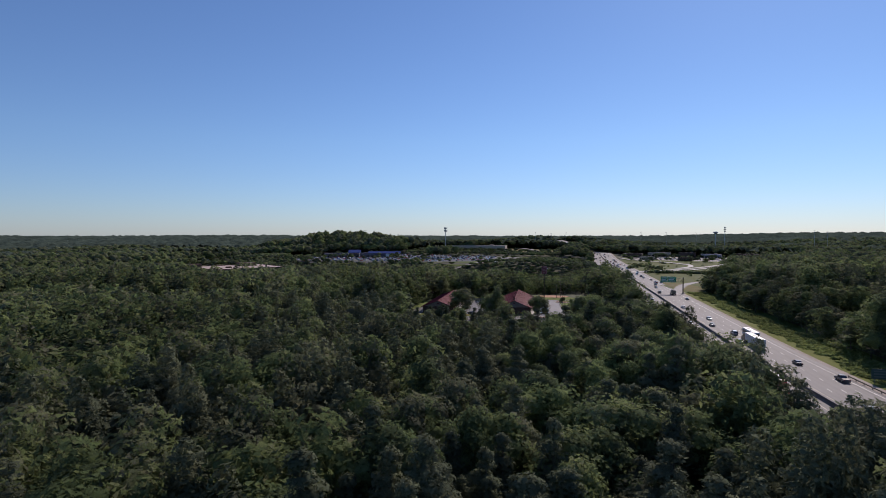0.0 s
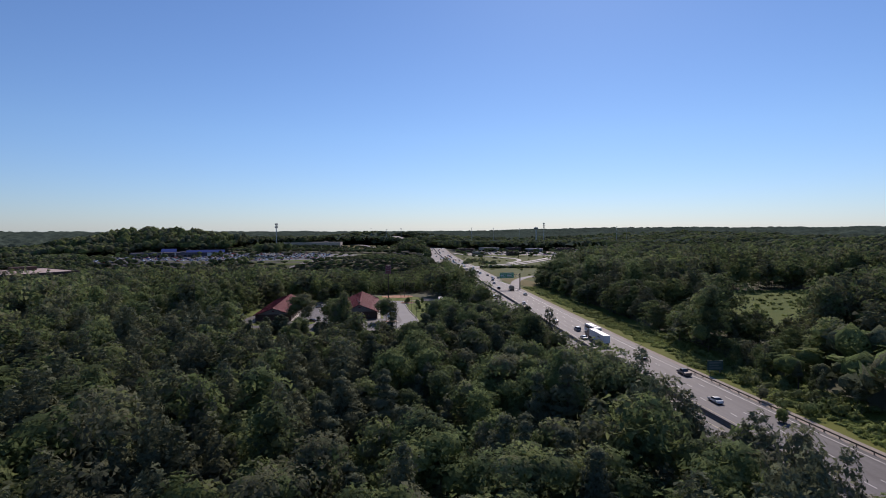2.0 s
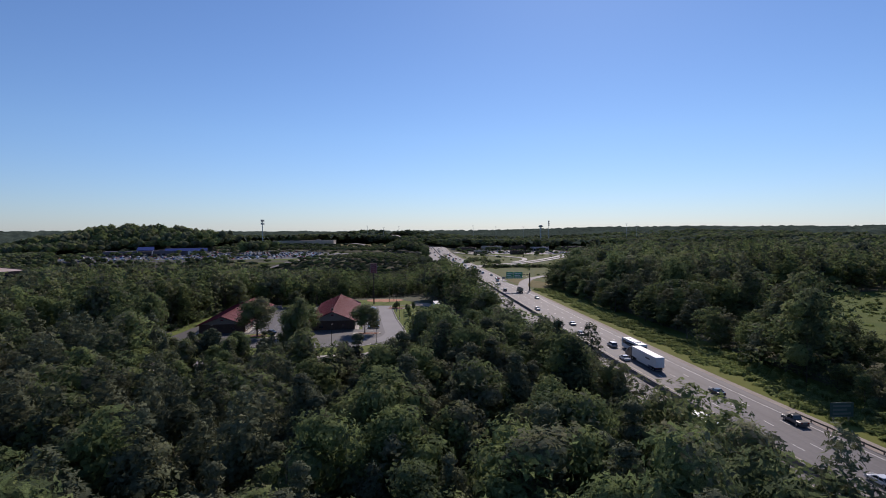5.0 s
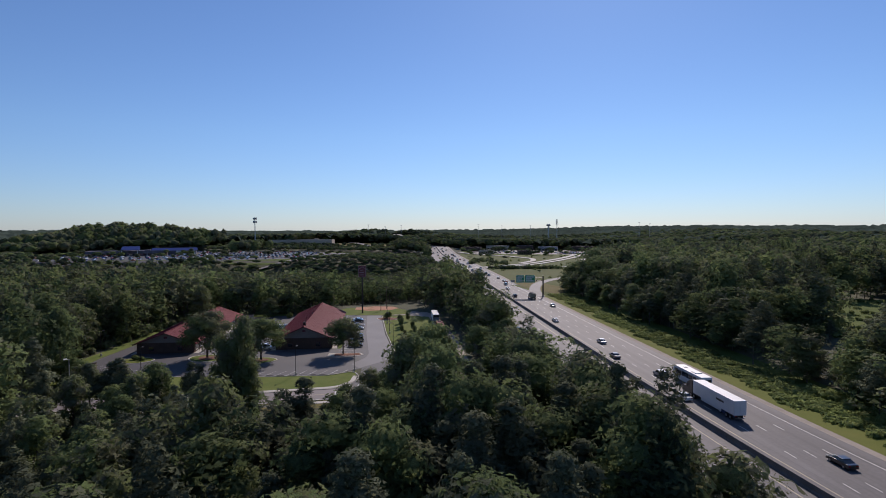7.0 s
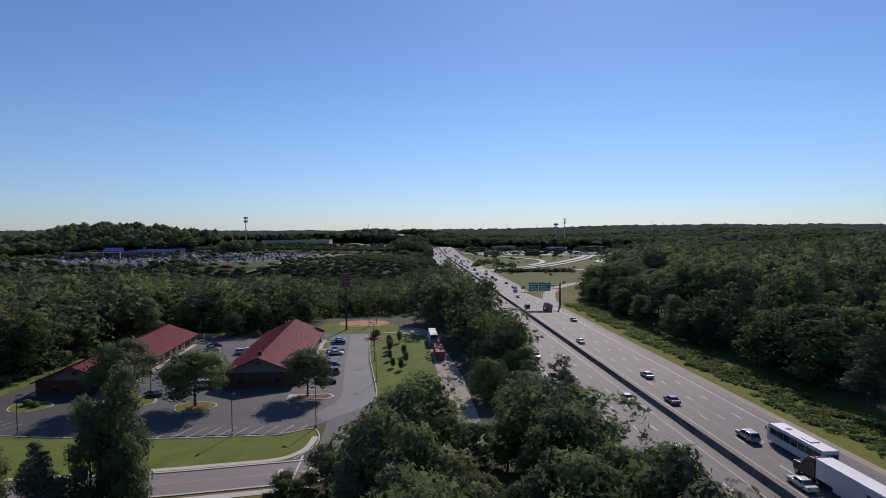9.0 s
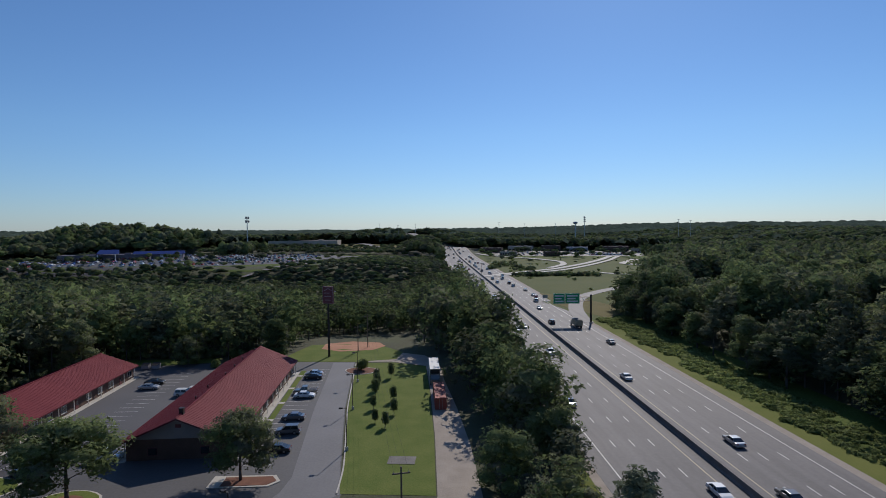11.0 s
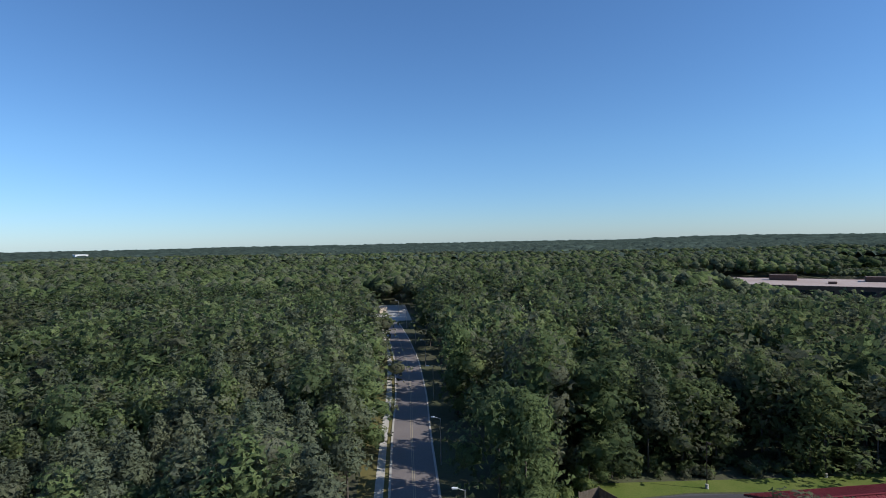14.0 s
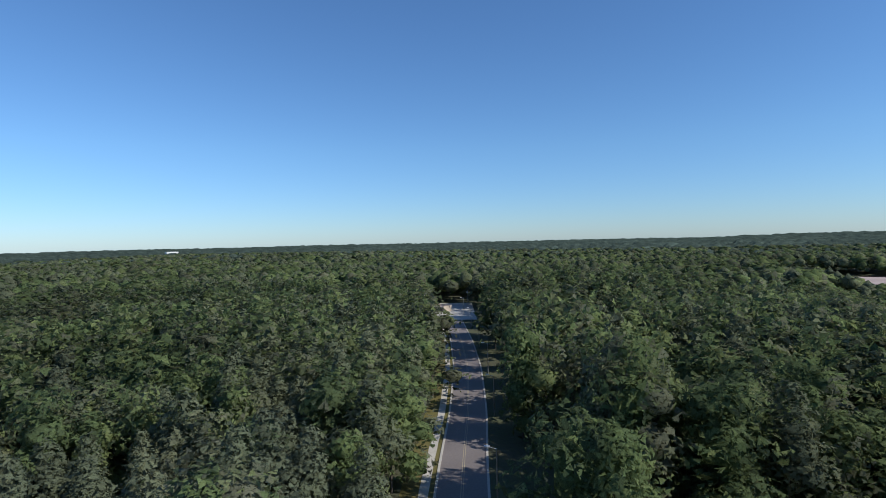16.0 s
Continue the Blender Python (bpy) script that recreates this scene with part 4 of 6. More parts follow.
    hs = RNG.uniform(11.5, 20.5, len(x)) + 1.8 * np.sin(x / 37) * np.cos(y / 29)
    hs = np.minimum(hs, height_cap(x, y) * RNG.uniform(0.8, 1.0, len(x)))
    # tall uneven woods right of the highway with low pockets, tall trees north of the side road
    o = hw_off(x, y)
    swell = np.sin(x / 19 + 1.3) * np.sin(y / 26 + 0.4) + 0.5 * np.sin(x / 9 - y / 13)
    right = (o > 26) & (y > 45)
    hs = np.where(right, np.minimum(hs * (1.25 + 0.34 * swell) * np.where(swell < -0.62, 0.42, 1.0), height_cap(x, y)), hs)
    north, side = near_line(x, y, SIDELINE[::4])
    hs = hs + 3.5 * ((x < -98) & (side > 0) & (north < 32)) + 3.0 * ((x < -98) & (y > 60) & (y < 210)) + 1.6 * swell * ((o < -40) & (hs > 11))
    # sunlit rides between the trees north of the side road
    ride = (x * math.cos(radians(SUN_AZ)) - y * math.sin(radians(SUN_AZ))) / 19 + 0.25 * np.sin(x / 31)
    ride = (x < -128) & (x > -330) & (side > 0) & (north < 34) & (ride - np.floor(ride) < 0.42)
    # great trees with open pockets between them beside the highway
    great = (o > 38) & (o < 150) & (y > 30) & (y < 340)
    gone = great & (RNG.uniform(size=len(x)) < 0.42)
    hs = np.where(great, np.minimum(hs * RNG.uniform(0.9, 1.25, len(x)), 27), hs)
    view = ((y > -150) | (x < -120)) & ~((x > 110) & (y < 20)) & (y > -75 - 0.62 * np.maximum(0, -x - 20)) & ~((x > 60) & (y < -90))
    view |= (y > -150) & (x > -110) & (x < 60)
    view &= (hs > 5.6) & ~ride & ~gone
    x, y, d, kinds, hs, great = x[view], y[view], d[view], kinds[view], hs[view], great[view]
    o = hw_off(x, y)
    hs = hs + 3.0 * ((o > -48) & (o < 0) & (y < -40)) + 4.0 * ((o > -46) & (o < 0) & (y < -92))
    full = (o > -46) & (o < 0) & (y > 100) & (y < 330)
    kinds = np.where(full & (kinds > 2), 5, kinds)
    wide = RNG.uniform(0.85, 1.35, len(x)) * np.clip(hs / 16, 0.45, 1.1) * np.where(d > 170, 1.12, 1.0) * np.where(full, 1.06, 1.0) * np.where(great, 1.32, 1.0)
    wide = np.where((y > 250) & (o < -20), np.maximum(wide, 0.95), wide)
    names = {"broad": "dense green broadleaf tree in the woods", "round": "round-crowned broadleaf tree in the woods", "pine": "tall dark green pine in the woods"}
    n1 = 292
    for i in range(n1):
        tree(int(kinds[i]), float(x[i]), float(y[i]), float(hs[i]), float(wide[i]), names[near[int(kinds[i])][0]], "trees of the near woods")

    def woods(name, models, x, y, kinds, hs, wide, label, trunks):
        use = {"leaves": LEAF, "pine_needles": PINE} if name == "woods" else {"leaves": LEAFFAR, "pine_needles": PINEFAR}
        for mtl in (LEAF, PINE):
            V, F, N, base = [], [], [], 0
            for k, (kind, cv, cf, lobes, rng, cn) in enumerate(models):
                if SPECIES[kind][0] is not mtl:
                    continue
                idx = np.where(kinds == k)[0]
                if not len(idx):
                    continue
                a = RNG.uniform(0, 6.28, len(idx))
                ca, sa = np.cos(a)[:, None] * wide[idx, None], np.sin(a)[:, None] * wide[idx, None]
                px = cv[None, :, 0] * ca - cv[None, :, 1] * sa + x[idx, None]
                py = cv[None, :, 0] * sa + cv[None, :, 1] * ca + y[idx, None]
                pz = cv[None, :, 2] * (hs[idx, None] / 18.0) + gz(x[idx], y[idx])[:, None]
                V.append(np.stack([px, py, pz], -1).reshape(-1, 3))
                F.append((cf[None] + (np.arange(len(idx)) * len(cv))[:, None, None] + base).reshape(-1, 3))
                ra, rb = np.cos(a)[:, None], np.sin(a)[:, None]
                N.append(np.stack([cn[None, :, 0] * ra - cn[None, :, 1] * rb, cn[None, :, 0] * rb + cn[None, :, 1] * ra, np.broadcast_to(cn[None, :, 2], px.shape)], -1).reshape(-1, 3))
                base += len(idx) * len(cv)
            if not V:
                continue
            ob = new(name, tri_mesh(name, np.concatenate(V), np.concatenate(F), use[mtl.name], normals=np.concatenate(N)))
            tagged(ob, label if mtl is LEAF else label.replace("broadleaf", "pine"), "woods", "", "stuff")
        if trunks:
            v, f = [], []
            r, m = np.array([(math.cos(q), math.sin(q)) for q in np.linspace(0, 6.283, 5)[:-1]]), len(x)
            g = gz(x, y)
            lo = np.concatenate([np.stack([x + 0.2 * rx, y + 0.2 * ry, g - 0.3], -1)[:, None] for rx, ry in r], 1)
            hi = np.concatenate([np.stack([x + 0.09 * rx, y + 0.09 * ry, g + 0.7 * hs], -1)[:, None] for rx, ry in r], 1)
            V = np.concatenate([lo, hi], 1).reshape(-1, 3)
            q = np.array([[i, (i + 1) % 4, 4 + (i + 1) % 4] for i in range(4)] + [[i, 4 + (i + 1) % 4, 4 + i] for i in range(4)])
            F = (q[None] + (np.arange(m) * 8)[:, None, None]).reshape(-1, 3)
            tagged(new(name + "_trunks", tri_mesh("trunks", V, F, BARK)), "grey-brown trunks standing in the woods", "tree trunks", "", "stuff")

    m2 = slice(n1, n1 + 850)
    woods("woods", tree_models(2), x[m2], y[m2], kinds[m2], hs[m2], wide[m2], "dense broadleaf woods with uneven crowns", True)
    m3 = slice(n1 + 850, None)
    woods("far_woods", tree_models(3), x[m3], y[m3], kinds[m3], hs[m3], wide[m3] * 1.05, "broadleaf woods further off with uneven crowns", True)
    # distant woods out to a kilometre
    t4 = tree_models(4)
    X, Y = [], []
    for x0, x1, y0, y1, step in ((-620, -330, -640, 640, 8.0), (-330, 330, 420, 700, 7.0), (330, 560, -60, 640, 8.5), (-1000, -620, -660, 760, 12.5), (-620, 620, 700, 1000, 10.5), (560, 760, 100, 700, 12), (-620, 700, 1000, 1400, 14), (84, 330, -215, -62, 9.5), (-330, 60, -290, -151, 10.5), (200, 330, -62, 20, 10), (106, 200, -62, 22, 8.5)):
        a, b = scatter(x0, x1, y0, y1, step, RNG)
        X.append(a), Y.append(b)
    a, b = scatter(-620, -330, 640, 700, 8.0, RNG)
    X.append(a), Y.append(b)
    # trees in the distant lots and loops
    for poly, n in ((CARLOT, 150), (PLAZA, 130), (INTERCHANGE, 24), (OUTLOTS, 60)):
        px, py = np.array(poly).T
        a, b = RNG.uniform(px.min(), px.max(), n), RNG.uniform(py.min(), py.max(), n)
        ok = inside(a, b, poly) & (np.abs(hw_off(a, b)) > 30)
        for r in RAMPS:
            ok &= near_line(a, b, r[0])[0] > r[1] + 4
        X.append(a[ok]), Y.append(b[ok])
    x, y = np.concatenate(X), np.concatenate(Y)
    view = ~((x < -330) & (y < -1.12 * (-x) + 70)) & ~((x > 300) & (y < 0.5 * x - 150))
    x, y = x[view], y[view]
    kinds = RNG.choice(6, len(x))
    hs = np.minimum(RNG.uniform(12, 19.5, len(x)), height_cap(x, y))
    hs = np.where(is_open(x, y), np.minimum(hs, RNG.uniform(4.0, 8.5, len(x))), hs)
    hs = hs * (1 + 0.4 * (np.hypot((x + 470) / 150, (y - 735) / 80) < 1))
    wide = np.clip(hs / 11, 0.95, 1.4) * RNG.uniform(0.95, 1.5, len(x)) * np.clip(np.hypot(x, y - 60) / 600, 1, 1.7)
    woods("distant_woods", t4, x, y, kinds, hs, wide, "distant broadleaf woods", False)


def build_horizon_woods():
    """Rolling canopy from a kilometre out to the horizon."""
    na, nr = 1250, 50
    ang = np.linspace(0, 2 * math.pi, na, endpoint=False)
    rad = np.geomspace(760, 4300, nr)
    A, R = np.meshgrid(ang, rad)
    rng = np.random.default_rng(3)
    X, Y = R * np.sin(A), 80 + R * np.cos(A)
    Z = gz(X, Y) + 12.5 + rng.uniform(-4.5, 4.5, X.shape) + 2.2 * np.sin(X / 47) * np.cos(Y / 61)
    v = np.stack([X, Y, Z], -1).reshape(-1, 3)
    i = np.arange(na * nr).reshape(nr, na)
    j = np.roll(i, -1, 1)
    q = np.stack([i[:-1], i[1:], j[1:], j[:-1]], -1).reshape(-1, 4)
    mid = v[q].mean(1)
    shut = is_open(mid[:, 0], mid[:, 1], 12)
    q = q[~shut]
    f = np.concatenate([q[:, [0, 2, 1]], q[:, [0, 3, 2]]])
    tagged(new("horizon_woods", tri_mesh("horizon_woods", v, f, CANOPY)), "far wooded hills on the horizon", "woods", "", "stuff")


# ---- buildings ----
def red_building(name, x, y, rz, half, length, eave, ridge, label):
    """A long low building with a red ribbed roof. Its front gable stands at the origin and it runs along +y."""
    b = thing(name, label, "building", pose(x, y, 0, 0, 0, rz))
    w, o = half - 0.9, 0.9
    k = (ridge - eave) / half
    wall_top = eave + 0.9 * k - 0.05
    for sx in (-1, 1):
        x0, x1 = sorted((sx * w, sx * (w - 0.25)))
        part("long_wall", box(x0, x1, o, length - o, 0, wall_top), BRICKM, b)
        # windows and doors along the side, set into the wall face
        n = int(length / 4.6)
        for i in range(n):
            yc = 3.0 + i * (length - 6.0) / (n - 1)
            fx = sx * w
            if i % 4 == 2:
                d = part("door", box(*sorted((fx - 0.02 * sx, fx + 0.05 * sx)), yc - 0.5, yc + 0.5, 0.02, 2.1), TRIM, b, "dark red door")
                part("door_pane", box(*sorted((fx + 0.05 * sx, fx + 0.06 * sx)), yc - 0.28, yc + 0.28, 1.0, 1.9), GLASS, d)
                part("door_handle", box(*sorted((fx + 0.05 * sx, fx + 0.12 * sx)), yc + 0.34, yc + 0.42, 0.95, 1.1), STEEL, d)
            else:
                wd = part("window", box(*sorted((fx - 0.02 * sx, fx + 0.05 * sx)), yc - 0.95, yc + 0.95, 0.75, 2.3), TRIMWHITE, b, "pale window frame")
                for a in (-0.46, 0.46):
                    part("pane", box(*sorted((fx + 0.045 * sx, fx + 0.062 * sx)), yc + a - 0.4, yc + a + 0.4, 0.85, 2.2), GLASS, wd)
                part("sill", box(*sorted((fx, fx + 0.12 * sx)), yc - 1.05, yc + 1.05, 0.66, 0.75), CONCRETE, wd)
        # posts of the covered walk and its slab
        for i in range(int(length / 5.0)):
            yc = 2.0 + i * (length - 4.0) / (int(length / 5.0) - 1)
            px = sx * (half - 0.15)
            part("post", box(px - 0.07, px + 0.07, yc - 0.07, yc + 0.07, 0, eave + 0.02), TRIMWHITE, b)
        part("fascia", box(*sorted((sx * half, sx * (half + 0.05))), 0, length, eave - 0.28, eave + 0.02), TRIM, b, "dark red fascia")
        part("walk_slab", box(*sorted((sx * w, sx * (half + 0.6))), 0.2, length - 0.2, -0.1, 0.12), CONCRETE, b, "pale concrete walk")
    for yy, face in ((o, -1), (length - o, 1)):
        y0, y1 = sorted((yy, yy + 0.25 * -face))
        ww = w - 0.26
        part("end_wall", box(-ww, ww, y0, y1, 0, wall_top - 0.02), BRICKM, b)
        gable = ([(-ww, yy, wall_top), (ww, yy, wall_top), (0, yy, ridge - 0.12), (-ww, y1 if face < 0 else y0, wall_top), (ww, y1 if face < 0 else y0, wall_top), (0, y1 if face < 0 else y0, ridge - 0.12)], [(0, 1, 2), (5, 4, 3), (0, 3, 4, 1), (1, 4, 5, 2), (2, 5, 3, 0)])
        part("gable", gable, STUCCO, b, "grey siding in the gable")
        part("vent", box(-0.5, 0.5, *sorted((yy + face * 0.002, yy + face * 0.06)), ridge - 1.9, ridge - 1.3), TRIM, b, "louvred gable vent")
        for sx in (-0.5, 0.5):
            wd = part("window", box(sx * w - 0.8, sx * w + 0.8, *sorted((yy - face * 0.02, yy + face * 0.05)), 0.8, 2.2), TRIM, b)
            part("pane", box(sx * w - 0.7, sx * w + 0.7, *sorted((yy + face * 0.045, yy + face * 0.065)), 0.9, 2.1), GLASS, wd)
    # roof slopes with standing ribs
    for sx in (-1, 1):
        v = [(0, -0.02, ridge), (sx * (half + 0.06), -0.02, eave), (sx * (half + 0.06), length + 0.02, eave), (0, length + 0.02, ridge)]
        v += [(p, q, r - 0.14) for p, q, r in v]
        f = [(0, 1, 2, 3), (7, 6, 5, 4), (0, 4, 5, 1), (1, 5, 6, 2), (2, 6, 7, 3)]
        slope = part("roof_slope", (v, f if sx < 0 else [q[::-1] for q in f]), ROOFRED, b, "dark red metal roof slope")
        ribs = []
        for i in range(int(length / 0.6)):
            yc = 0.2 + i * 0.6
            ribs.append(([(0.02 * sx, yc, ridge + 0.0), (0.02 * sx, yc + 0.06, ridge + 0.0), (sx * half, yc + 0.06, eave + 0.02), (sx * half, yc, eave + 0.02), (0.02 * sx, yc + 0.03, ridge + 0.03), (sx * half, yc + 0.03, eave + 0.05)], [(0, 4, 5, 3), (4, 1, 2, 5), (3, 5, 2)]))
        tagged(part("roof_rib", joined(*ribs), ROOFRED, slope), kind="stuff")
        for yy in (-0.02, length + 0.02):
            e = 0.05 if yy > 1 else -0.05
            part("barge_board", ([(0, yy, ridge), (sx * half, yy, eave), (sx * half, yy, eave - 0.3), (0, yy, ridge - 0.3), (0, yy + e, ridge), (sx * half, yy + e, eave), (sx * half, yy + e, eave - 0.3), (0, yy + e, ridge - 0.3)], [(0, 1, 2, 3), (7, 6, 5, 4), (0, 4, 5, 1), (3, 2, 6, 7), (1, 5, 6, 2)]), TRIM, b, "dark red barge board")
    part("ridge_cap", side_prism([(0, ridge + 0.05), (0, ridge + 0.12), (length, ridge + 0.12), (length, ridge + 0.05)], -0.16, 0.16), ROOFRED, b)
    return b


def roof_vents(b, half, length, eave, ridge, side):
    for i in range(7):
        yc = 4 + i * (length - 8) / 6
        x = side * (0.6 + 0.5 * (i % 3))
        z = ridge - abs(x) * (ridge - eave) / half
        v = part("roof_vent", joined(tube((x, yc, z - 0.1), (x, yc, z + 0.5), 0.11, 0.11, 8), tube((x, yc, z + 0.5), (x, yc, z + 0.6), 0.19, 0.14, 8)), DARKSTEEL, b, "dark roof vent pipe")


A_SPEC = (9.3, 57.0, 3.1, 6.5)
B_SPEC = (9.6, 56.0, 3.3, 7.4)


def build_buildings():
    b = red_building("red_roofed_building", -34.0, 122.2, 7.4, *B_SPEC, "long low brick building with a dark red metal roof")
    roof_vents(b, B_SPEC[0], B_SPEC[1], B_SPEC[2], B_SPEC[3], -1)
    part("chimney_vent", joined(box(-0.35, 0.35, 2.2, 2.9, 6.9, 8.3), box(-0.42, 0.42, 2.13, 2.97, 8.3, 8.4)), DARKSTEEL, b, "square dark roof vent")
    red_building("red_roofed_building", -75.0, 116.0, 7.3, *A_SPEC, "low brick building with a red metal roof beside dark asphalt")


# ---- vehicles ----
CAR_SHAPES = {
    # half width, floor outline (y, z) of the body, cabin outline bottom and top: (y0, y1, y2, y3), roof height, wheel places, wheel radius
    "sedan": (0.9, [(-2.3, 0.32), (-2.35, 0.62), (-2.25, 0.92), (-1.5, 0.98), (0.95, 0.95), (1.9, 0.82), (2.28, 0.66), (2.3, 0.32)], (-1.75, -0.95, 0.35, 1.15), 1.43, (-1.38, 1.4), 0.33),
    "suv": (0.95, [(-2.3, 0.4), (-2.36, 0.75), (-2.3, 1.05), (-1.5, 1.08), (1.0, 1.05), (2.0, 0.95), (2.32, 0.75), (2.33, 0.4)], (-2.22, -1.95, 0.3, 1.1), 1.75, (-1.4, 1.42), 0.38),
    "pickup": (0.98, [(-2.8, 0.5), (-2.85, 0.8), (-2.8, 1.12), (-0.9, 1.12), (1.1, 1.08), (2.3, 1.02), (2.7, 0.8), (2.72, 0.45)], (-0.85, -0.6, 0.6, 1.25), 1.84, (-1.75, 1.7), 0.4),
    "van": (0.98, [(-2.5, 0.4), (-2.55, 0.8), (-2.5, 1.12), (-1.5, 1.12), (1.4, 1.1), (2.2, 0.98), (2.5, 0.75), (2.5, 0.4)], (-2.42, -2.25, 0.75, 1.6), 1.92, (-1.5, 1.55), 0.36),
}
CAR_MESHES = {}


def frustum(hw0, hw1, ys, z0, z1):
    y0, y1, y2, y3 = ys
    v = [(-hw0, y0, z0), (hw0, y0, z0), (hw0, y3, z0), (-hw0, y3, z0), (-hw1, y1, z1), (hw1, y1, z1), (hw1, y2, z1), (-hw1, y2, z1)]
    return v, [(3, 2, 1, 0), (4, 5, 6, 7), (0, 1, 5, 4), (1, 2, 6, 5), (2, 3, 7, 6), (3, 0, 4, 7)]


def bevelled(me, off, seg=2):
    bm = bmesh.new()
    bm.from_mesh(me)
    bmesh.ops.bevel(bm, geom=list(bm.edges), offset=off, segments=seg, affect="EDGES", profile=0.6, clamp_overlap=True)
    bm.to_mesh(me)
    bm.free()
    return me


def panes(v, f):
    """The glass of a cab, one pane for each of its four sides."""
    out = []
    mid = sum((Vector(p) for p in v), Vector()) / len(v)
    for face in f:
        q = [Vector(v[i]) for i in face]
        d = (sum(q, Vector()) / len(q)) - mid
        n = (q[1] - q[0]).cross(q[2] - q[0]).normalized()
        if len(q) != 4 or abs(n.z) > 0.9:
            continue
        n = n if n.dot(d) > 0 else -n
        m = [p - n * 0.03 for p in q]
        name = "side_window" if abs(n.x) > 0.6 else "windscreen" if d.y > 0 else "rear_window"
        out.append((name, mesh_of(name, ([tuple(p) for p in q + m], [(0, 1, 2, 3), (7, 6, 5, 4)] + [(i, 4 + i, 4 + (i + 1) % 4, (i + 1) % 4) for i in range(4)]), GLASS)))
    return out


def cab_frame(w, cab, belt, top, paint):
    """Pillars and roof rails of a cab, pressed as one shell."""
    y0, y1, y2, y3 = cab
    m0, m1 = (y0 + y3) / 2, (y1 + y2) / 2
    low = (y0, y0 + 0.14, m0 - 0.05, m0 + 0.05, y3 - 0.12, y3)
    high = (y1, y1 + 0.12, m1 - 0.05, m1 + 0.05, y2 - 0.1, y2)
    v, f = [], []
    for sx in (-1, 1):
        v += [(sx * (w - 0.045), y, belt) for y in low] + [(sx * (w - 0.19), y, top - 0.12) for y in high] + [(sx * (w - 0.21), y, top - 0.05) for y in high]
        k = 0 if sx < 0 else 18
        f += [(k + i, k + i + 1, k + i + 7, k + i + 6)[::sx] for i in (0, 2, 4)] + [(k + 6 + i, k + 7 + i, k + 13 + i, k + 12 + i)[::sx] for i in range(5)]
    f += [(12 + i, 13 + i, 31 + i, 30 + i) for i in range(5)]
    me = mesh_of("cab_frame", (v, f), paint)
    bm = bmesh.new()
    bm.from_mesh(me)
    bmesh.ops.recalc_face_normals(bm, faces=bm.faces[:])
    bmesh.ops.solidify(bm, geom=bm.faces[:], thickness=0.03)
    bm.to_mesh(me)
    bm.free()
    return me


def car_meshes(kind, colour):
    if (kind, colour) not in CAR_MESHES:
        w, prof, cab, top, wy, r = CAR_SHAPES[kind]
        pm = PAINTS[colour]
        body = bevelled(mesh_of("body", side_prism(prof, -w, w), pm), 0.07)
        glass = panes(*frustum(w - 0.05, w - 0.22, cab, prof[3][1] - 0.03, top - 0.06))
        y0, y1, y2, y3 = cab
        roof = bevelled(mesh_of("roof", box(-w + 0.2, w - 0.2, y1 - 0.04, y2 + 0.04, top - 0.1, top), pm), 0.03)
        frame_me = cab_frame(w, cab, prof[3][1] - 0.03, top, pm)
        CAR_MESHES[kind, colour] = (body, glass, roof, frame_me,
                                    mesh_of("tyre", tube((-0.11, 0, 0), (0.11, 0, 0), r, r, 14), RUBBER), mesh_of("rim", tube((-0.12, 0, 0), (0.12, 0, 0), r * 0.62, r * 0.62, 10), CHROME),
                                    mesh_of("headlight", box(-0.2, 0.2, -0.05, 0.05, -0.07, 0.07), LAMPGLASS), mesh_of("tail_light", box(-0.17, 0.17, -0.04, 0.04, -0.08, 0.08), TAIL),
                                    mesh_of("bumper", box(-w + 0.04, w - 0.04, -0.06, 0.06, -0.1, 0.1), pm))
    return CAR_MESHES[kind, colour]


def car(kind, colour, x, y, rz, where, group):
    ob = thing("pickup_truck" if kind == "pickup" else "car", f"{colour} {kind if kind != 'suv' else 'sport utility car'} {where}", "pickup truck" if kind == "pickup" else "car", pose(x, y, float(gz(x, y)) + 0.05, 0, 0, rz), group)
    w, prof, cab, top, wy, r = CAR_SHAPES[kind]
    body, glass, roof, pil, tyre, rim, head, tail, bump = car_meshes(kind, colour)
    part("body", body, None, ob)
    for name, pane in glass:
        part(name, pane, None, ob, "dark tinted glass")
    part("roof", roof, None, ob)
    part("cab_frame", pil, None, ob)
    for yy in wy:
        for sx in (-1, 1):
            wl = part("wheel", tyre, None, ob, "black tyre", at=pose(sx * (w - 0.1), yy, r))
            part("rim", rim, None, wl, "alloy rim")
    yf, yb = prof[-2][0], prof[1][0]
    for sx in (-1, 1):
        part("headlight", head, None, ob, at=pose(sx * (w - 0.3), yf - 0.02, prof[-2][1] + 0.03))
        part("tail_light", tail, None, ob, "red tail light", at=pose(sx * (w - 0.26), yb + 0.03, prof[1][1] + 0.12))
    part("bumper", bump, None, ob, at=pose(0, yf, 0.42))
    part("bumper", bump, None, ob, at=pose(0, yb, 0.42))
    if kind == "pickup":
        part("cargo_bed", box(-w + 0.12, w - 0.12, -2.72, -0.95, 1.1, 1.135), DARKSTEEL, ob, "dark open cargo bed")
    return ob


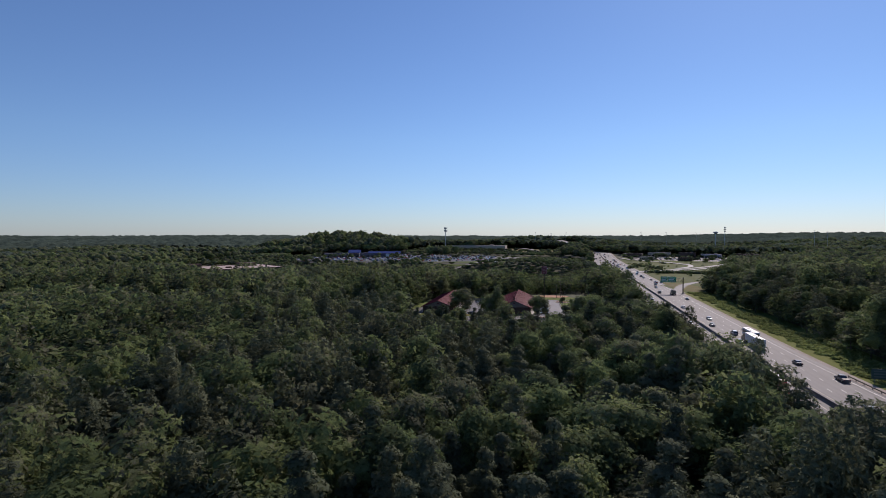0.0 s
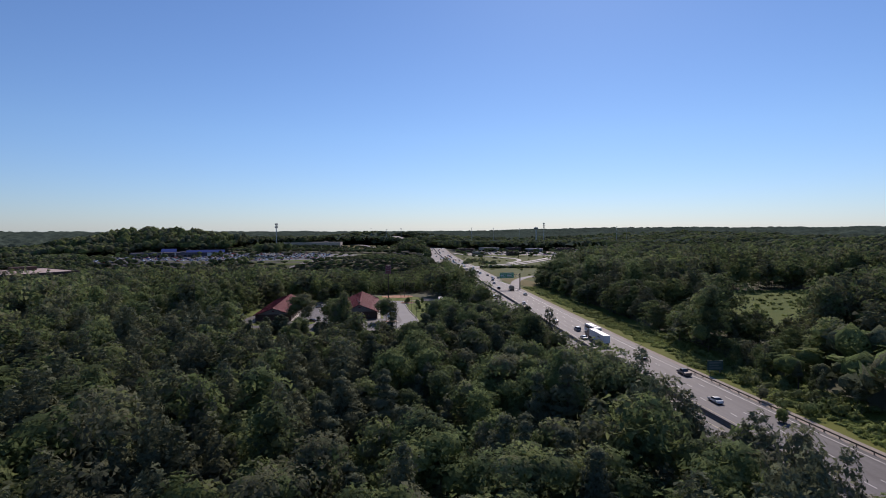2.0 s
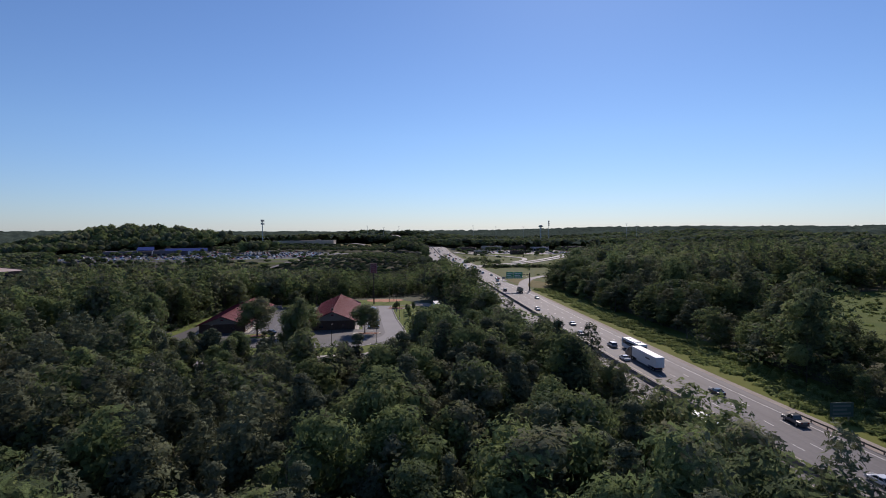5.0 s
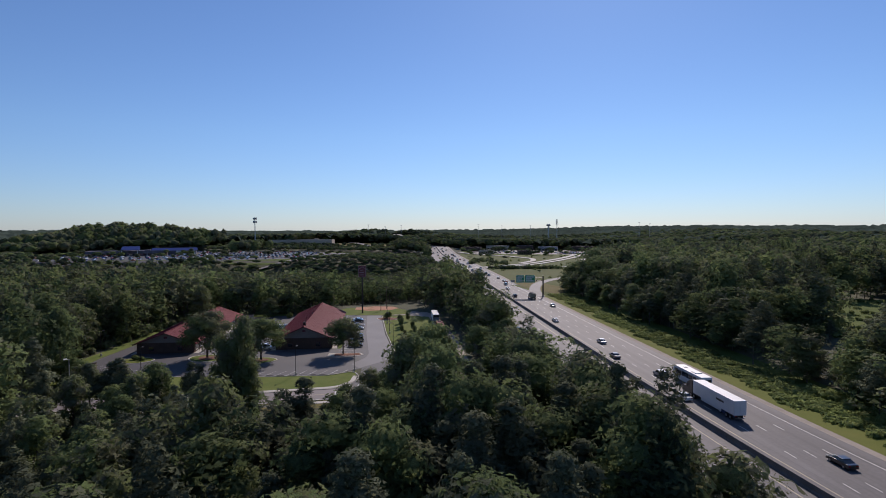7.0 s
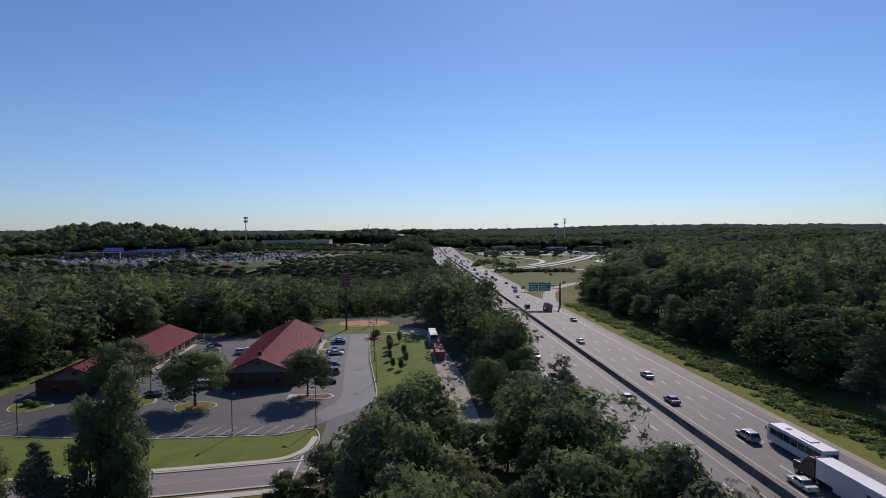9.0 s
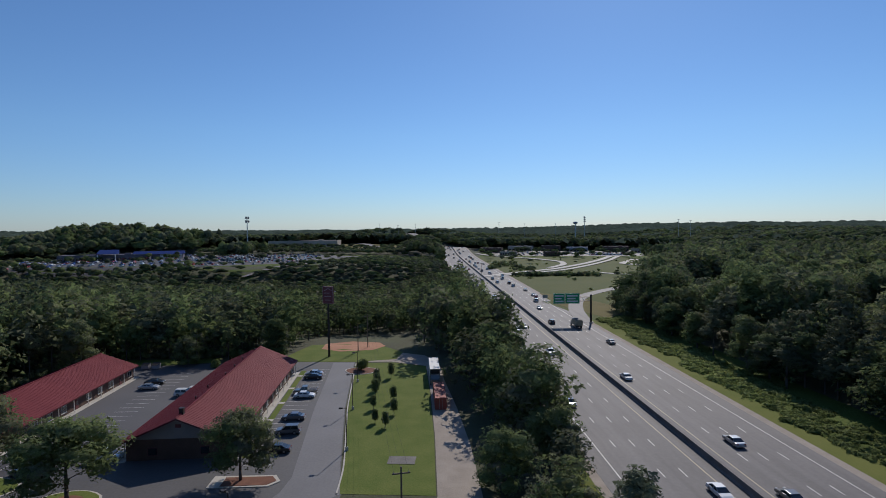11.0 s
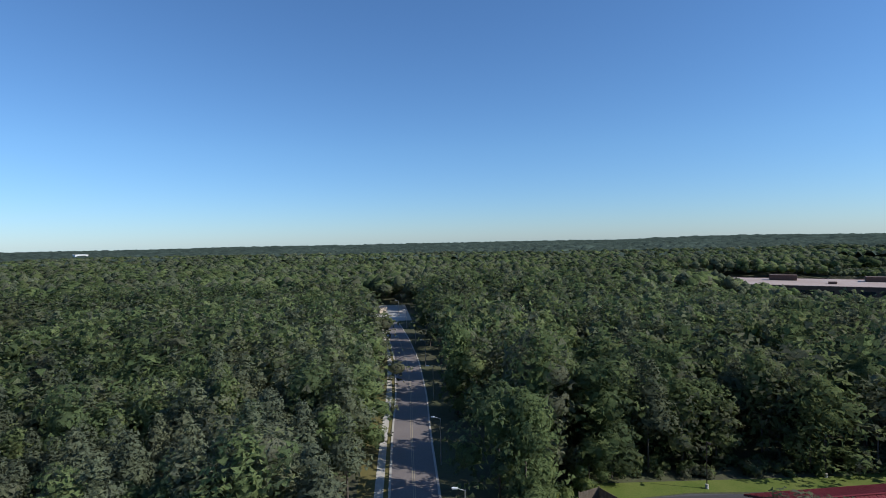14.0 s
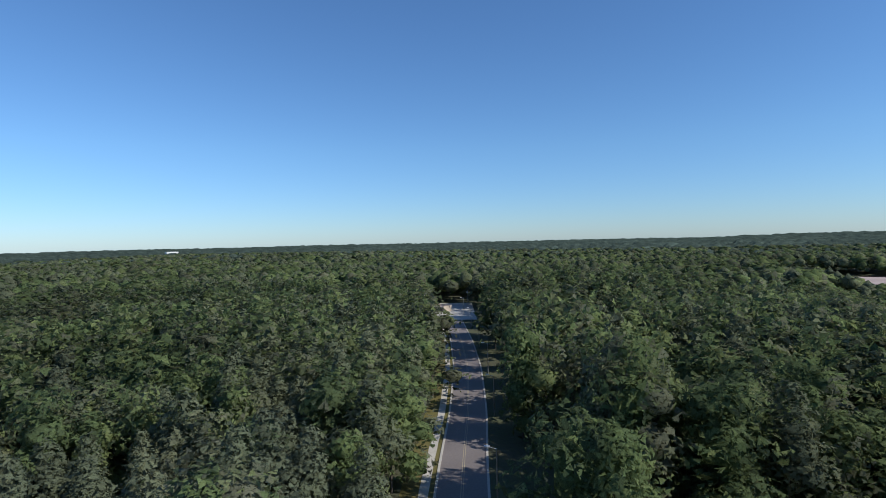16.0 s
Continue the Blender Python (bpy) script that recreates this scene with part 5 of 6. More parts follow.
def wheels(ob, places, r=0.5, w=1.25):
    tyre = CAR_MESHES.setdefault("big_tyre", mesh_of("tyre", tube((-0.16, 0, 0), (0.16, 0, 0), 0.5, 0.5, 14), RUBBER))
    rim = CAR_MESHES.setdefault("big_rim", mesh_of("rim", tube((-0.17, 0, 0), (0.17, 0, 0), 0.28, 0.28, 10), CHROME))
    for yy in places:
        for sx in (-1, 1):
            wl = part("wheel", tyre, None, ob, "black tyre", at=pose(sx * (w - 0.18), yy, r))
            part("rim", rim, None, wl)


def semi_truck(x, y, rz, cab_paint, label):
    """A tractor with a long box trailer; the front is at +y, the origin under the trailer's middle."""
    ob = thing("semi_truck", label, "truck", pose(x, y, 0.05, 0, 0, rz), "trucks on the highway")
    tr = part("trailer", box(-1.28, 1.28, -8.0, 7.2, 1.2, 4.1), WHITEPAINT, ob, "long white box trailer", bevel=0.04)
    part("trailer_door", box(-1.2, -0.02, -8.04, -7.99, 1.3, 4.0), WHITEPAINT, tr)
    part("trailer_door", box(0.02, 1.2, -8.04, -7.99, 1.3, 4.0), WHITEPAINT, tr)
    part("logo_bar", box(-1.3, -1.275, -4.5, -1.8, 2.6, 3.0), DARKSTEEL, tr, "dark lettering bar")
    part("side_skirt", box(-1.24, -1.2, -3.5, 4.0, 0.6, 1.2), WHITEPAINT, tr)
    part("side_skirt", box(1.2, 1.24, -3.5, 4.0, 0.6, 1.2), WHITEPAINT, tr)
    part("rear_bumper", box(-1.1, 1.1, -7.98, -7.86, 0.5, 0.62), STEEL, tr)
    part("chassis", box(-0.5, 0.5, -7.5, 11.0, 0.7, 1.2), DARKSTEEL, ob)
    part("cab", side_prism([(7.6, 0.7), (7.6, 3.9), (8.6, 3.8), (9.9, 3.0), (10.2, 2.1), (11.9, 1.95), (12.1, 1.6), (12.1, 0.6)], -1.2, 1.2), cab_paint, ob, "dark tractor cab", bevel=0.08)
    part("windscreen", ([(-1.0, 9.99, 2.95), (1.0, 9.99, 2.95), (1.05, 10.28, 2.15), (-1.05, 10.28, 2.15)], [(0, 3, 2, 1)]), GLASS, ob)
    for sx in (-1, 1):
        part("side_window", box(*sorted((sx * 1.19, sx * 1.21)), 8.7, 9.8, 2.1, 2.9), GLASS, ob)
        part("mirror", box(*sorted((sx * 1.3, sx * 1.42)), 10.0, 10.1, 2.0, 2.6), DARKSTEEL, ob)
        part("exhaust_stack", tube((sx * 1.0, 7.45, 1.0), (sx * 1.0, 7.45, 4.2), 0.08, 0.08, 8), STEEL, ob)
        part("headlight", box(sx * 0.85 - 0.18, sx * 0.85 + 0.18, 12.08, 12.14, 0.9, 1.1), LAMPGLASS, ob)
        part("tail_light", box(sx * 0.9 - 0.15, sx * 0.9 + 0.15, -8.05, -8.0, 1.0, 1.15), TAIL, ob)
    wheels(ob, (-6.6, -5.3, 6.9, 8.2, 11.2))
    return ob


def coach(x, y, rz):
    ob = thing("coach_bus", "white touring coach with dark windows on the highway", "bus", pose(x, y, 0.05, 0, 0, rz), "trucks on the highway")
    part("body", side_prism([(-6.6, 0.45), (-6.7, 1.2), (-6.6, 3.4), (-6.4, 3.55), (5.9, 3.55), (6.5, 3.2), (6.75, 1.6), (6.7, 0.45)], -1.27, 1.27), WHITEPAINT, ob, "white coach body", bevel=0.06)
    part("windscreen", ([(-1.15, 6.56, 3.1), (1.15, 6.56, 3.1), (1.18, 6.79, 1.6), (-1.18, 6.79, 1.6)], [(0, 3, 2, 1)]), GLASS, ob)
    part("rear_window", box(-1.0, 1.0, -6.72, -6.64, 2.2, 3.0), GLASS, ob)
    for sx in (-1, 1):
        for k in range(7):
            part("side_window", box(*sorted((sx * 1.265, sx * 1.285)), -6.0 + 1.72 * k, -4.4 + 1.72 * k, 1.75, 2.95), GLASS, ob)
        part("mirror", box(*sorted((sx * 1.35, sx * 1.5)), 6.7, 6.85, 2.2, 2.8), DARKSTEEL, ob)
        part("tail_light", box(sx * 1.0 - 0.12, sx * 1.0 + 0.12, -6.76, -6.7, 1.0, 1.3), TAIL, ob)
    part("roof_unit", box(-0.8, 0.8, -3.2, -1.0, 3.55, 3.72), WHITEPAINT, ob, bevel=0.04)
    part("roof_hatch", box(-0.4, 0.4, 2.5, 3.3, 3.55, 3.62), GREYWALL, ob)
    wheels(ob, (-4.4, -3.1, 4.4))
    return ob


def dump_truck(x, y, rz):
    ob = thing("dump_truck", "olive yellow dump truck with a covered bed", "truck", pose(x, y, 0.05, 0, 0, rz), "trucks on the highway")
    OLIVE = PAINTS["tan"]
    part("dump_bed", side_prism([(-4.2, 1.2), (-4.5, 3.0), (1.2, 3.2), (1.0, 1.2)], -1.25, 1.25), YELLOWLINE, ob, "dull yellow dump bed", bevel=0.05)
    part("bed_cover", box(-1.1, 1.1, -4.2, 1.0, 3.12, 3.26), BARK, ob, "brown tarpaulin cover")
    part("cab", side_prism([(1.4, 0.8), (1.4, 2.9), (2.6, 2.9), (3.0, 1.9), (4.2, 1.75), (4.3, 0.7)], -1.1, 1.1), OLIVE, ob, bevel=0.06)
    part("windscreen", ([(-0.95, 2.66, 2.8), (0.95, 2.66, 2.8), (1.0, 3.02, 1.95), (-1.0, 3.02, 1.95)], [(0, 3, 2, 1)]), GLASS, ob)
    part("chassis", box(-0.5, 0.5, -4.0, 4.0, 0.6, 1.2), DARKSTEEL, ob)
    wheels(ob, (-3.2, -1.9, 3.2))
    return ob


HWDEG = math.degrees(math.atan(-HWS))


def build_traffic():
    lanes = {1: 4.55, 2: 8.05, 3: 11.55, 4: 15.05}
    row = [("suv", "silver", 2, 91, 1), ("sedan", "grey", 1, 112, 1), ("sedan", "silver", 2, 132, 1), ("sedan", "white", 1, 174, 1), ("sedan", "grey", 4, 215, 1),
           ("suv", "black", 1, 253, 1), ("sedan", "red", 4, 332, 1), ("sedan", "silver", 2, 291, 1), ("sedan", "white", 1, 73, 1), ("sedan", "white", 2, -8, 1), ("sedan", "black", 3, 38, 1),
           ("pickup", "grey", 4, 18, 1), ("sedan", "blue", 2, 62, 1), ("suv", "silver", 1, 432, 1), ("suv", "black", 3, 400, 1), ("sedan", "white", 2, 470, 1), ("van", "white", 3, 520, 1),
           ("sedan", "white", 1, 114, -1), ("suv", "white", 2, 84, -1), ("suv", "white", 2, 202, -1), ("sedan", "silver", 2, 245, -1), ("sedan", "white", 3, 239, -1), ("suv", "black", 2, 284, -1),
           ("sedan", "white", 3, 323, -1), ("sedan", "grey", 4, 360, -1), ("suv", "black", 3, 385, -1), ("pickup", "black", 1, 415, -1), ("sedan", "white", 2, 445, -1), ("van", "grey", 3, 490, -1),
           ("sedan", "red", 1, 520, -1), ("pickup", "white", 3, 47, -1), ("sedan", "grey", 1, 20, -1), ("sedan", "blue", 4, 155, -1)]
    rng = np.random.default_rng(11)
    for k in range(22):
        row.append((["sedan", "suv", "van", "sedan"][int(rng.integers(4))], ["white", "black", "silver", "grey", "white"][int(rng.integers(5))], int(rng.integers(1, 5)), float(300 + 11.5 * k + 4.0), 1 if k % 2 else -1))
    for k in range(62):
        row.append((["sedan", "suv", "van", "pickup"][int(rng.integers(4))], ["white", "black", "silver", "grey", "red", "white"][int(rng.integers(6))], int(rng.integers(1, 5)), float(545 + 10.5 * k + rng.uniform(-3, 3)), 1 if rng.uniform() < 0.5 else -1))
    for kind, colour, lane, s, way in row:
        x, y = hw(s, way * lanes[lane])
        lift = 0.0012 * max(0, math.hypot(x, y - 60) - 250)
        c = car(kind, colour, x, y, HWDEG if way > 0 else HWDEG + 180, "driving on the highway" if s < 540 else "far along the highway", "cars on the highway")
        c.location.z += lift
    x, y = hw(66, 8.05)
    semi_truck(x, y, HWDEG, PAINTS["black"], "long white semi trailer with a dark tractor")
    x, y = hw(83, 12.0)
    coach(x, y, HWDEG)
    x, y = hw(245, 12.2)
    dump_truck(x, y, HWDEG)
    x, y = hw(8, -8.05)
    semi_truck(x, y, HWDEG + 180, PAINTS["red"], "white semi trailer with a red tractor")
    # parked beside the red roofs
    parked = [("sedan", "silver", -26.3, 175.8, 96), ("sedan", "black", -25.6, 172.6, 96), ("pickup", "grey", -23.8, 160.2, 96), ("sedan", "white", -23.0, 157.2, 276), ("sedan", "grey", -20.9, 142.8, 96),
              ("suv", "grey", -19.4, 135.2, 96), ("sedan", "black", -18.4, 126.6, 96), ("sedan", "silver", -63.4, 162.6, 278), ("sedan", "black", -64.5, 167.0, 278), ("suv", "white", -51.6, 157.6, 276), ("sedan", "white", -50.9, 160.4, 276),
              ("van", "white", -46.5, 122.4, 276), ("sedan", "black", -56.0, 115.6, 60)]
    for kind, colour, x, y, rz in parked:
        car(kind, colour, x, y, rz, "parked in the parking lot", "parked cars")


def build_boxes():
    ob = thing("box_trailer", "white box trailer parked on the gravel lane", "trailer", pose(5.7, 174.5, 0.04, 0, 0, 6.2))
    part("box", box(-1.25, 1.25, -5.6, 6.4, 1.0, 3.7), WHITEPAINT, ob, bevel=0.04)
    part("rear_frame", box(-1.2, 1.2, -5.72, -5.58, 0.9, 3.6), DARKSTEEL, ob)
    part("cab", side_prism([(-5.9, 0.7), (-5.9, 2.6), (-7.0, 2.6), (-7.4, 1.7), (-8.0, 1.6), (-8.0, 0.7)], -1.1, 1.1), PAINTS["grey"], ob, "dark grey truck cab", bevel=0.05)
    wheels(ob, (4.8, 3.6, -6.9))
    ob = thing("shipping_container", "rusty red shipping container on the gravel lane", "container", pose(8.3, 155.3, 0.04, 0, 0, 6.2))
    ribs = [box(*sorted((s * 1.2, s * 1.26)), -5.9 + 0.3 * k, -5.9 + 0.3 * k + 0.15, 0.2, 2.5) for k in range(40) for s in (-1, 1)]
    part("box", box(-1.2, 1.2, -6, 6, 0.05, 2.6), REDPAINT, ob, bevel=0.03)
    tagged(part("side_rib", joined(*ribs), REDPAINT, ob), kind="stuff")
    for sx in (-1, 1):
        part("door", box(*sorted((sx * 0.04, sx * 1.15)), -6.05, -5.99, 0.2, 2.5), REDPAINT, ob)
        part("lock_rod", tube((sx * 0.3, -6.08, 0.2), (sx * 0.3, -6.08, 2.5), 0.025, 0.025, 6), STEEL, ob)


# ---- poles, lamps and signs ----
def lot_lamp(x, y, h, rz):
    ob = thing("parking_lamp", "dark parking lot lamp post with a box head", "lamp post", pose(x, y, float(gz(x, y)), 0, 0, rz), "parking lot lamps")
    part("base", tube((0, 0, -0.1), (0, 0, 0.7), 0.28, 0.26, 12), CONCRETE, ob, "round concrete base")
    part("pole", tube((0, 0, 0.7), (0, 0, h), 0.09, 0.06, 8), DARKSTEEL, ob)
    part("arm", box(0, 0.7, -0.04, 0.04, h - 0.12, h - 0.04), DARKSTEEL, ob)
    head = part("lamp_head", box(0.55, 1.25, -0.22, 0.22, h - 0.16, h + 0.06), DARKSTEEL, ob, bevel=0.03)
    part("lens", box(0.6, 1.2, -0.17, 0.17, h - 0.19, h - 0.163), LAMPGLASS, head)


def street_lamp(x, y, h, rz):
    ob = thing("street_lamp", "tall grey street lamp with a white head", "lamp post", pose(x, y, float(gz(x, y)), 0, 0, rz), "street lamps of the side road")
    part("pole", tube((0, 0, -0.2), (0, 0, h), 0.13, 0.08, 8), STEEL, ob)
    part("arm", tube((0, 0, h - 0.1), (-1.1, 0, h + 0.25), 0.05, 0.04, 6), STEEL, ob)
    part("lamp_head", box(-1.75, -0.95, -0.17, 0.17, h + 0.16, h + 0.36), WHITEPAINT, ob, "white lamp head", bevel=0.04)


def build_poles():
    for x, y, h, rz in ((-6.3, 127.6, 7.7, 190), (-10.0, 149.2, 7.7, 190), (-13.4, 170.1, 7.6, 190), (-13.3, 96.4, 7.8, 150), (-27.8, 92.0, 7.6, 90), (-68.6, 92.1, 7.3, 90), (-92.9, 113.3, 7.8, 0), (-96.6, 134.9, 7.4, 0), (-57.0, 116.5, 7.4, 30)):
        lot_lamp(x, y, h, rz)
    for x, y in ((-103.6, 69.6), (-74.4, 73.6), (-145, 66.6), (-182, 62.6), (-222, 56.5), (-262, 49.5), (-303, 41.5)):
        street_lamp(x, y, 8.7, 92)
    for x, y in ((-312, 20), (-328, 41)):
        street_lamp(x, y, 9.0, 30)
    # tall pole sign
    ob = thing("pole_sign", "tall dark pole sign with a dull red panel", "sign", pose(-27.8, 196.8, 0, 0, 0, -12))
    part("pole", tube((0, 0, -0.3), (0, 0, 17.0), 0.36, 0.28, 12), DARKSTEEL, ob)
    panel = part("panel", box(-1.75, 1.75, -0.25, 0.25, 16.2, 21.4), TRIM, ob, "dull red sign panel", bevel=0.04)
    for a in ((-1.7, 1.7, 21.2, 21.3), (-1.7, 1.7, 16.3, 16.4), (-1.7, -1.6, 16.4, 21.2), (1.6, 1.7, 16.4, 21.2)):
        part("outline_bar", box(a[0], a[1], -0.28, -0.25, a[2], a[3]), SIGNROSE, panel)
    for a in ((-1.2, 0.6, 19.3, 19.5), (-1.2, 1.1, 18.3, 18.52), (-0.9, 0.9, 17.2, 17.35)):
        part("lettering_bar", box(a[0], a[1], -0.28, -0.25, a[2], a[3]), SIGNROSE, panel, "pale lettering bar")
    part("logo_stroke", ([(-1.3, -0.27, 20.1), (0.1, -0.27, 20.9), (1.3, -0.27, 20.3), (1.3, -0.27, 20.1), (0.1, -0.27, 20.7), (-1.3, -0.27, 19.9)], [(0, 5, 4, 1), (1, 4, 3, 2)]), SIGNROSE, panel)
    flood = part("flood_lamp", box(2.3, 2.7, -0.6, -0.3, 19.8, 20.1), STEEL, ob, "small flood lamp")
    part("bracket", tube((1.7, -0.2, 19.6), (2.4, -0.4, 19.8), 0.03, 0.03, 6), STEEL, ob)
    # timber poles
    for x, y, h in ((-20.5, 204.1, 8.5), (-18.6, 210.2, 11.0), (-31, 470, 14), (-20, 540, 14), (22, 470, 10), (13, 560, 10), (-12, 480, 9)):
        ob = thing("utility_pole", "weathered timber utility pole beside the clearing" if y < 300 else "timber utility pole near the highway", "utility pole", pose(x, y, float(gz(x, y)), 0, 0, 20))
        part("pole", tube((0, 0, -0.3), (0, 0, h), 0.16, 0.1, 8), WOODPOLE, ob)
        part("crossarm", box(-1.1, 1.1, -0.06, 0.06, h - 0.9, h - 0.75), WOODPOLE, ob)
        for k in (-0.9, 0.0, 0.9):
            part("insulator", tube((k, 0, h - 0.75), (k, 0, h - 0.55), 0.05, 0.03, 6), GREYWALL, ob)


def build_wires():
    ob = thing("utility_pole", "timber utility pole beside the gravel lane", "utility pole", pose(7.5, 97.0, 0, 0, 0, 16))
    part("pole", tube((0, 0, -0.3), (0, 0, 11.0), 0.16, 0.1, 8), WOODPOLE, ob)
    part("crossarm", box(-1.1, 1.1, -0.06, 0.06, 10.1, 10.25), WOODPOLE, ob)
    for k in (-0.9, 0.0, 0.9):
        part("insulator", tube((k, 0, 10.25), (k, 0, 10.45), 0.05, 0.03, 6), GREYWALL, ob)
    line = thing("power_line", "three thin sagging power lines between timber poles", "power line")
    for k in (-0.9, 0.0, 0.9):
        a, b = Vector((7.5 + k * 0.96, 97.0 + k * 0.27, 10.45)), Vector((-18.6 + k * 0.94, 210.2 + k * 0.34, 10.45))
        pts = [a.lerp(b, t) - Vector((0, 0, 6.0 * t * (1 - t))) for t in np.linspace(0, 1, 17)]
        part("wire", joined(*[tube(pts[i], pts[i + 1], 0.012, 0.012, 4) for i in range(16)]), RUBBER, line)


def sign_bars(panel, x0, x1, z0, z1, y, rows, paint=None):
    h = (z1 - z0) / (rows * 2 + 1)
    for k in range(rows):
        a, b = x0 + 0.12 * (x1 - x0), x1 - (0.12 + 0.16 * (k % 2)) * (x1 - x0)
        part("lettering_bar", box(a, b, y - 0.03, y, z1 - h * (2 * k + 2), z1 - h * (2 * k + 1)), paint or WHITEPAINT, panel, "pale lettering bar")


def build_signs():
    ob = thing("overhead_sign", "overhead green highway sign on a dark steel cantilever", "road sign", pose(62.4, 254.1, 0.0, 0, 0, 3))
    part("footing", tube((0, 0, -0.2), (0, 0, 0.5), 0.7, 0.7, 12), CONCRETE, ob)
    part("pole", tube((0, 0, 0.4), (0, 0, 11.6), 0.42, 0.34, 12), DARKSTEEL, ob)
    for z in (9.0, 10.6):
        part("arm", tube((0, 0, z), (-15.0, 0, z), 0.18, 0.14, 8), DARKSTEEL, ob)
    for k in range(7):
        part("brace", tube((-2.0 * k - 0.6, 0, 9.0), (-2.0 * k - 1.6, 0, 10.6), 0.06, 0.06, 6), DARKSTEEL, ob)
    for x0, x1 in ((-14.9, -10.4), (-10.2, -4.6)):
        p = part("sign_panel", box(x0, x1, -0.34, -0.24, 8.0, 12.1), SIGNGREEN, ob, "green sign panel", bevel=0.03)
        part("border", joined(box(x0 + 0.1, x1 - 0.1, -0.36, -0.34, 8.1, 8.18), box(x0 + 0.1, x1 - 0.1, -0.36, -0.34, 11.92, 12.0), box(x0 + 0.1, x0 + 0.18, -0.36, -0.34, 8.18, 11.92), box(x1 - 0.18, x1 - 0.1, -0.36, -0.34, 8.18, 11.92)), WHITEPAINT, p)
        sign_bars(p, x0, x1, 8.1, 11.9, -0.34, 3)
    ob = thing("roadside_sign", "large green roadside sign on two steel posts", "road sign", pose(91.5, 20.0, 0.0, 0, 0, 4))
    for x in (-1.6, 1.6):
        part("post", box(x - 0.12, x + 0.12, -0.1, 0.1, -0.3, 4.1), STEEL, ob)
    p = part("sign_panel", box(-2.5, 2.5, -0.2, -0.1, 1.2, 4.2), SIGNDIM, ob, "green sign panel", bevel=0.03)
    part("border", joined(box(-2.4, 2.4, -0.22, -0.2, 1.28, 1.36), box(-2.4, 2.4, -0.22, -0.2, 4.04, 4.12)), SIGNSHADED, p)
    sign_bars(p, -2.5, 2.5, 1.3, 4.1, -0.2, 3, SIGNSHADED)
    ob = thing("gore_sign", "small exit sign at the ramp's gore", "road sign", pose(52.5, 318, 0.1, 0, 0, 4))
    for x in (-0.9, 0.9):
        part("post", box(x - 0.06, x + 0.06, -0.05, 0.05, -0.2, 3.0), STEEL, ob)
    part("sign_panel", box(-1.3, 1.3, -0.1, -0.05, 1.6, 3.2), SIGNBACK, ob, bevel=0.02)


def mast(x, y, top, label, head):
    g = float(gz(x, y))
    ob = thing("radio_mast", label, "radio mast", pose(x, y, g))
    h = top - g
    part("shaft", tube((0, 0, -0.5), (0, 0, h), 0.9, 0.4, 8), STEEL, ob)
    for z in head:
        ring = [(2.6 * math.cos(a), 2.6 * math.sin(a)) for a in np.linspace(0, 2 * math.pi, 4)[:-1]]
        for k in range(3):
            (ax, ay), (bx, by) = ring[k], ring[(k + 1) % 3]
            part("platform_rail", tube((ax, ay, h - z), (bx, by, h - z), 0.16, 0.16, 5), STEEL, ob)
            for t in (0.15, 0.5, 0.85):
                px, py = ax + t * (bx - ax), ay + t * (by - ay)
                part("antenna_panel", box(px - 0.25, px + 0.25, py - 0.25, py + 0.25, h - z - 1.3, h - z + 1.3), GREYWALL, ob)


def build_masts():
    mast(-229, 618, 51.5, "grey radio mast with two antenna platforms", (1.5, 5.5))
    mast(227, 1100, 54.5, "distant grey radio mast with antenna platforms", (1.5, 5.5, 9.5))
    for x, y, h in ((60, 1010, 44), (175, 1120, 42), (330, 900, 46), (350, 905, 44), (-150, 1000, 44), (-90, 1030, 43), (-120, 1020, 41), (120, 1180, 43)):
        g = float(gz(x, y))
        ob = thing("light_mast", "thin distant light mast above the trees", "light mast", pose(x, y, g), "distant masts")
        part("pole", tube((0, 0, -0.5), (0, 0, h - g), 0.35, 0.25, 6), STEEL, ob)
        part("crossarm", box(-1.8, 1.8, -0.2, 0.2, h - g - 0.5, h - g - 0.1), STEEL, ob)
    x, y = 208, 1090
    g = float(gz(x, y))
    ob = thing("water_tank", "dark distant water tank on a stem", "water tank", pose(x, y, g))
    part("stem", tube((0, 0, -0.5), (0, 0, 41 - g), 1.4, 1.2, 10), STEEL, ob)
    part("tank", joined(tube((0, 0, 40 - g), (0, 0, 42.2 - g), 2.0, 5.2, 14), tube((0, 0, 42.2 - g), (0, 0, 44.6 - g), 5.2, 3.0, 14)), GREYWALL, ob)


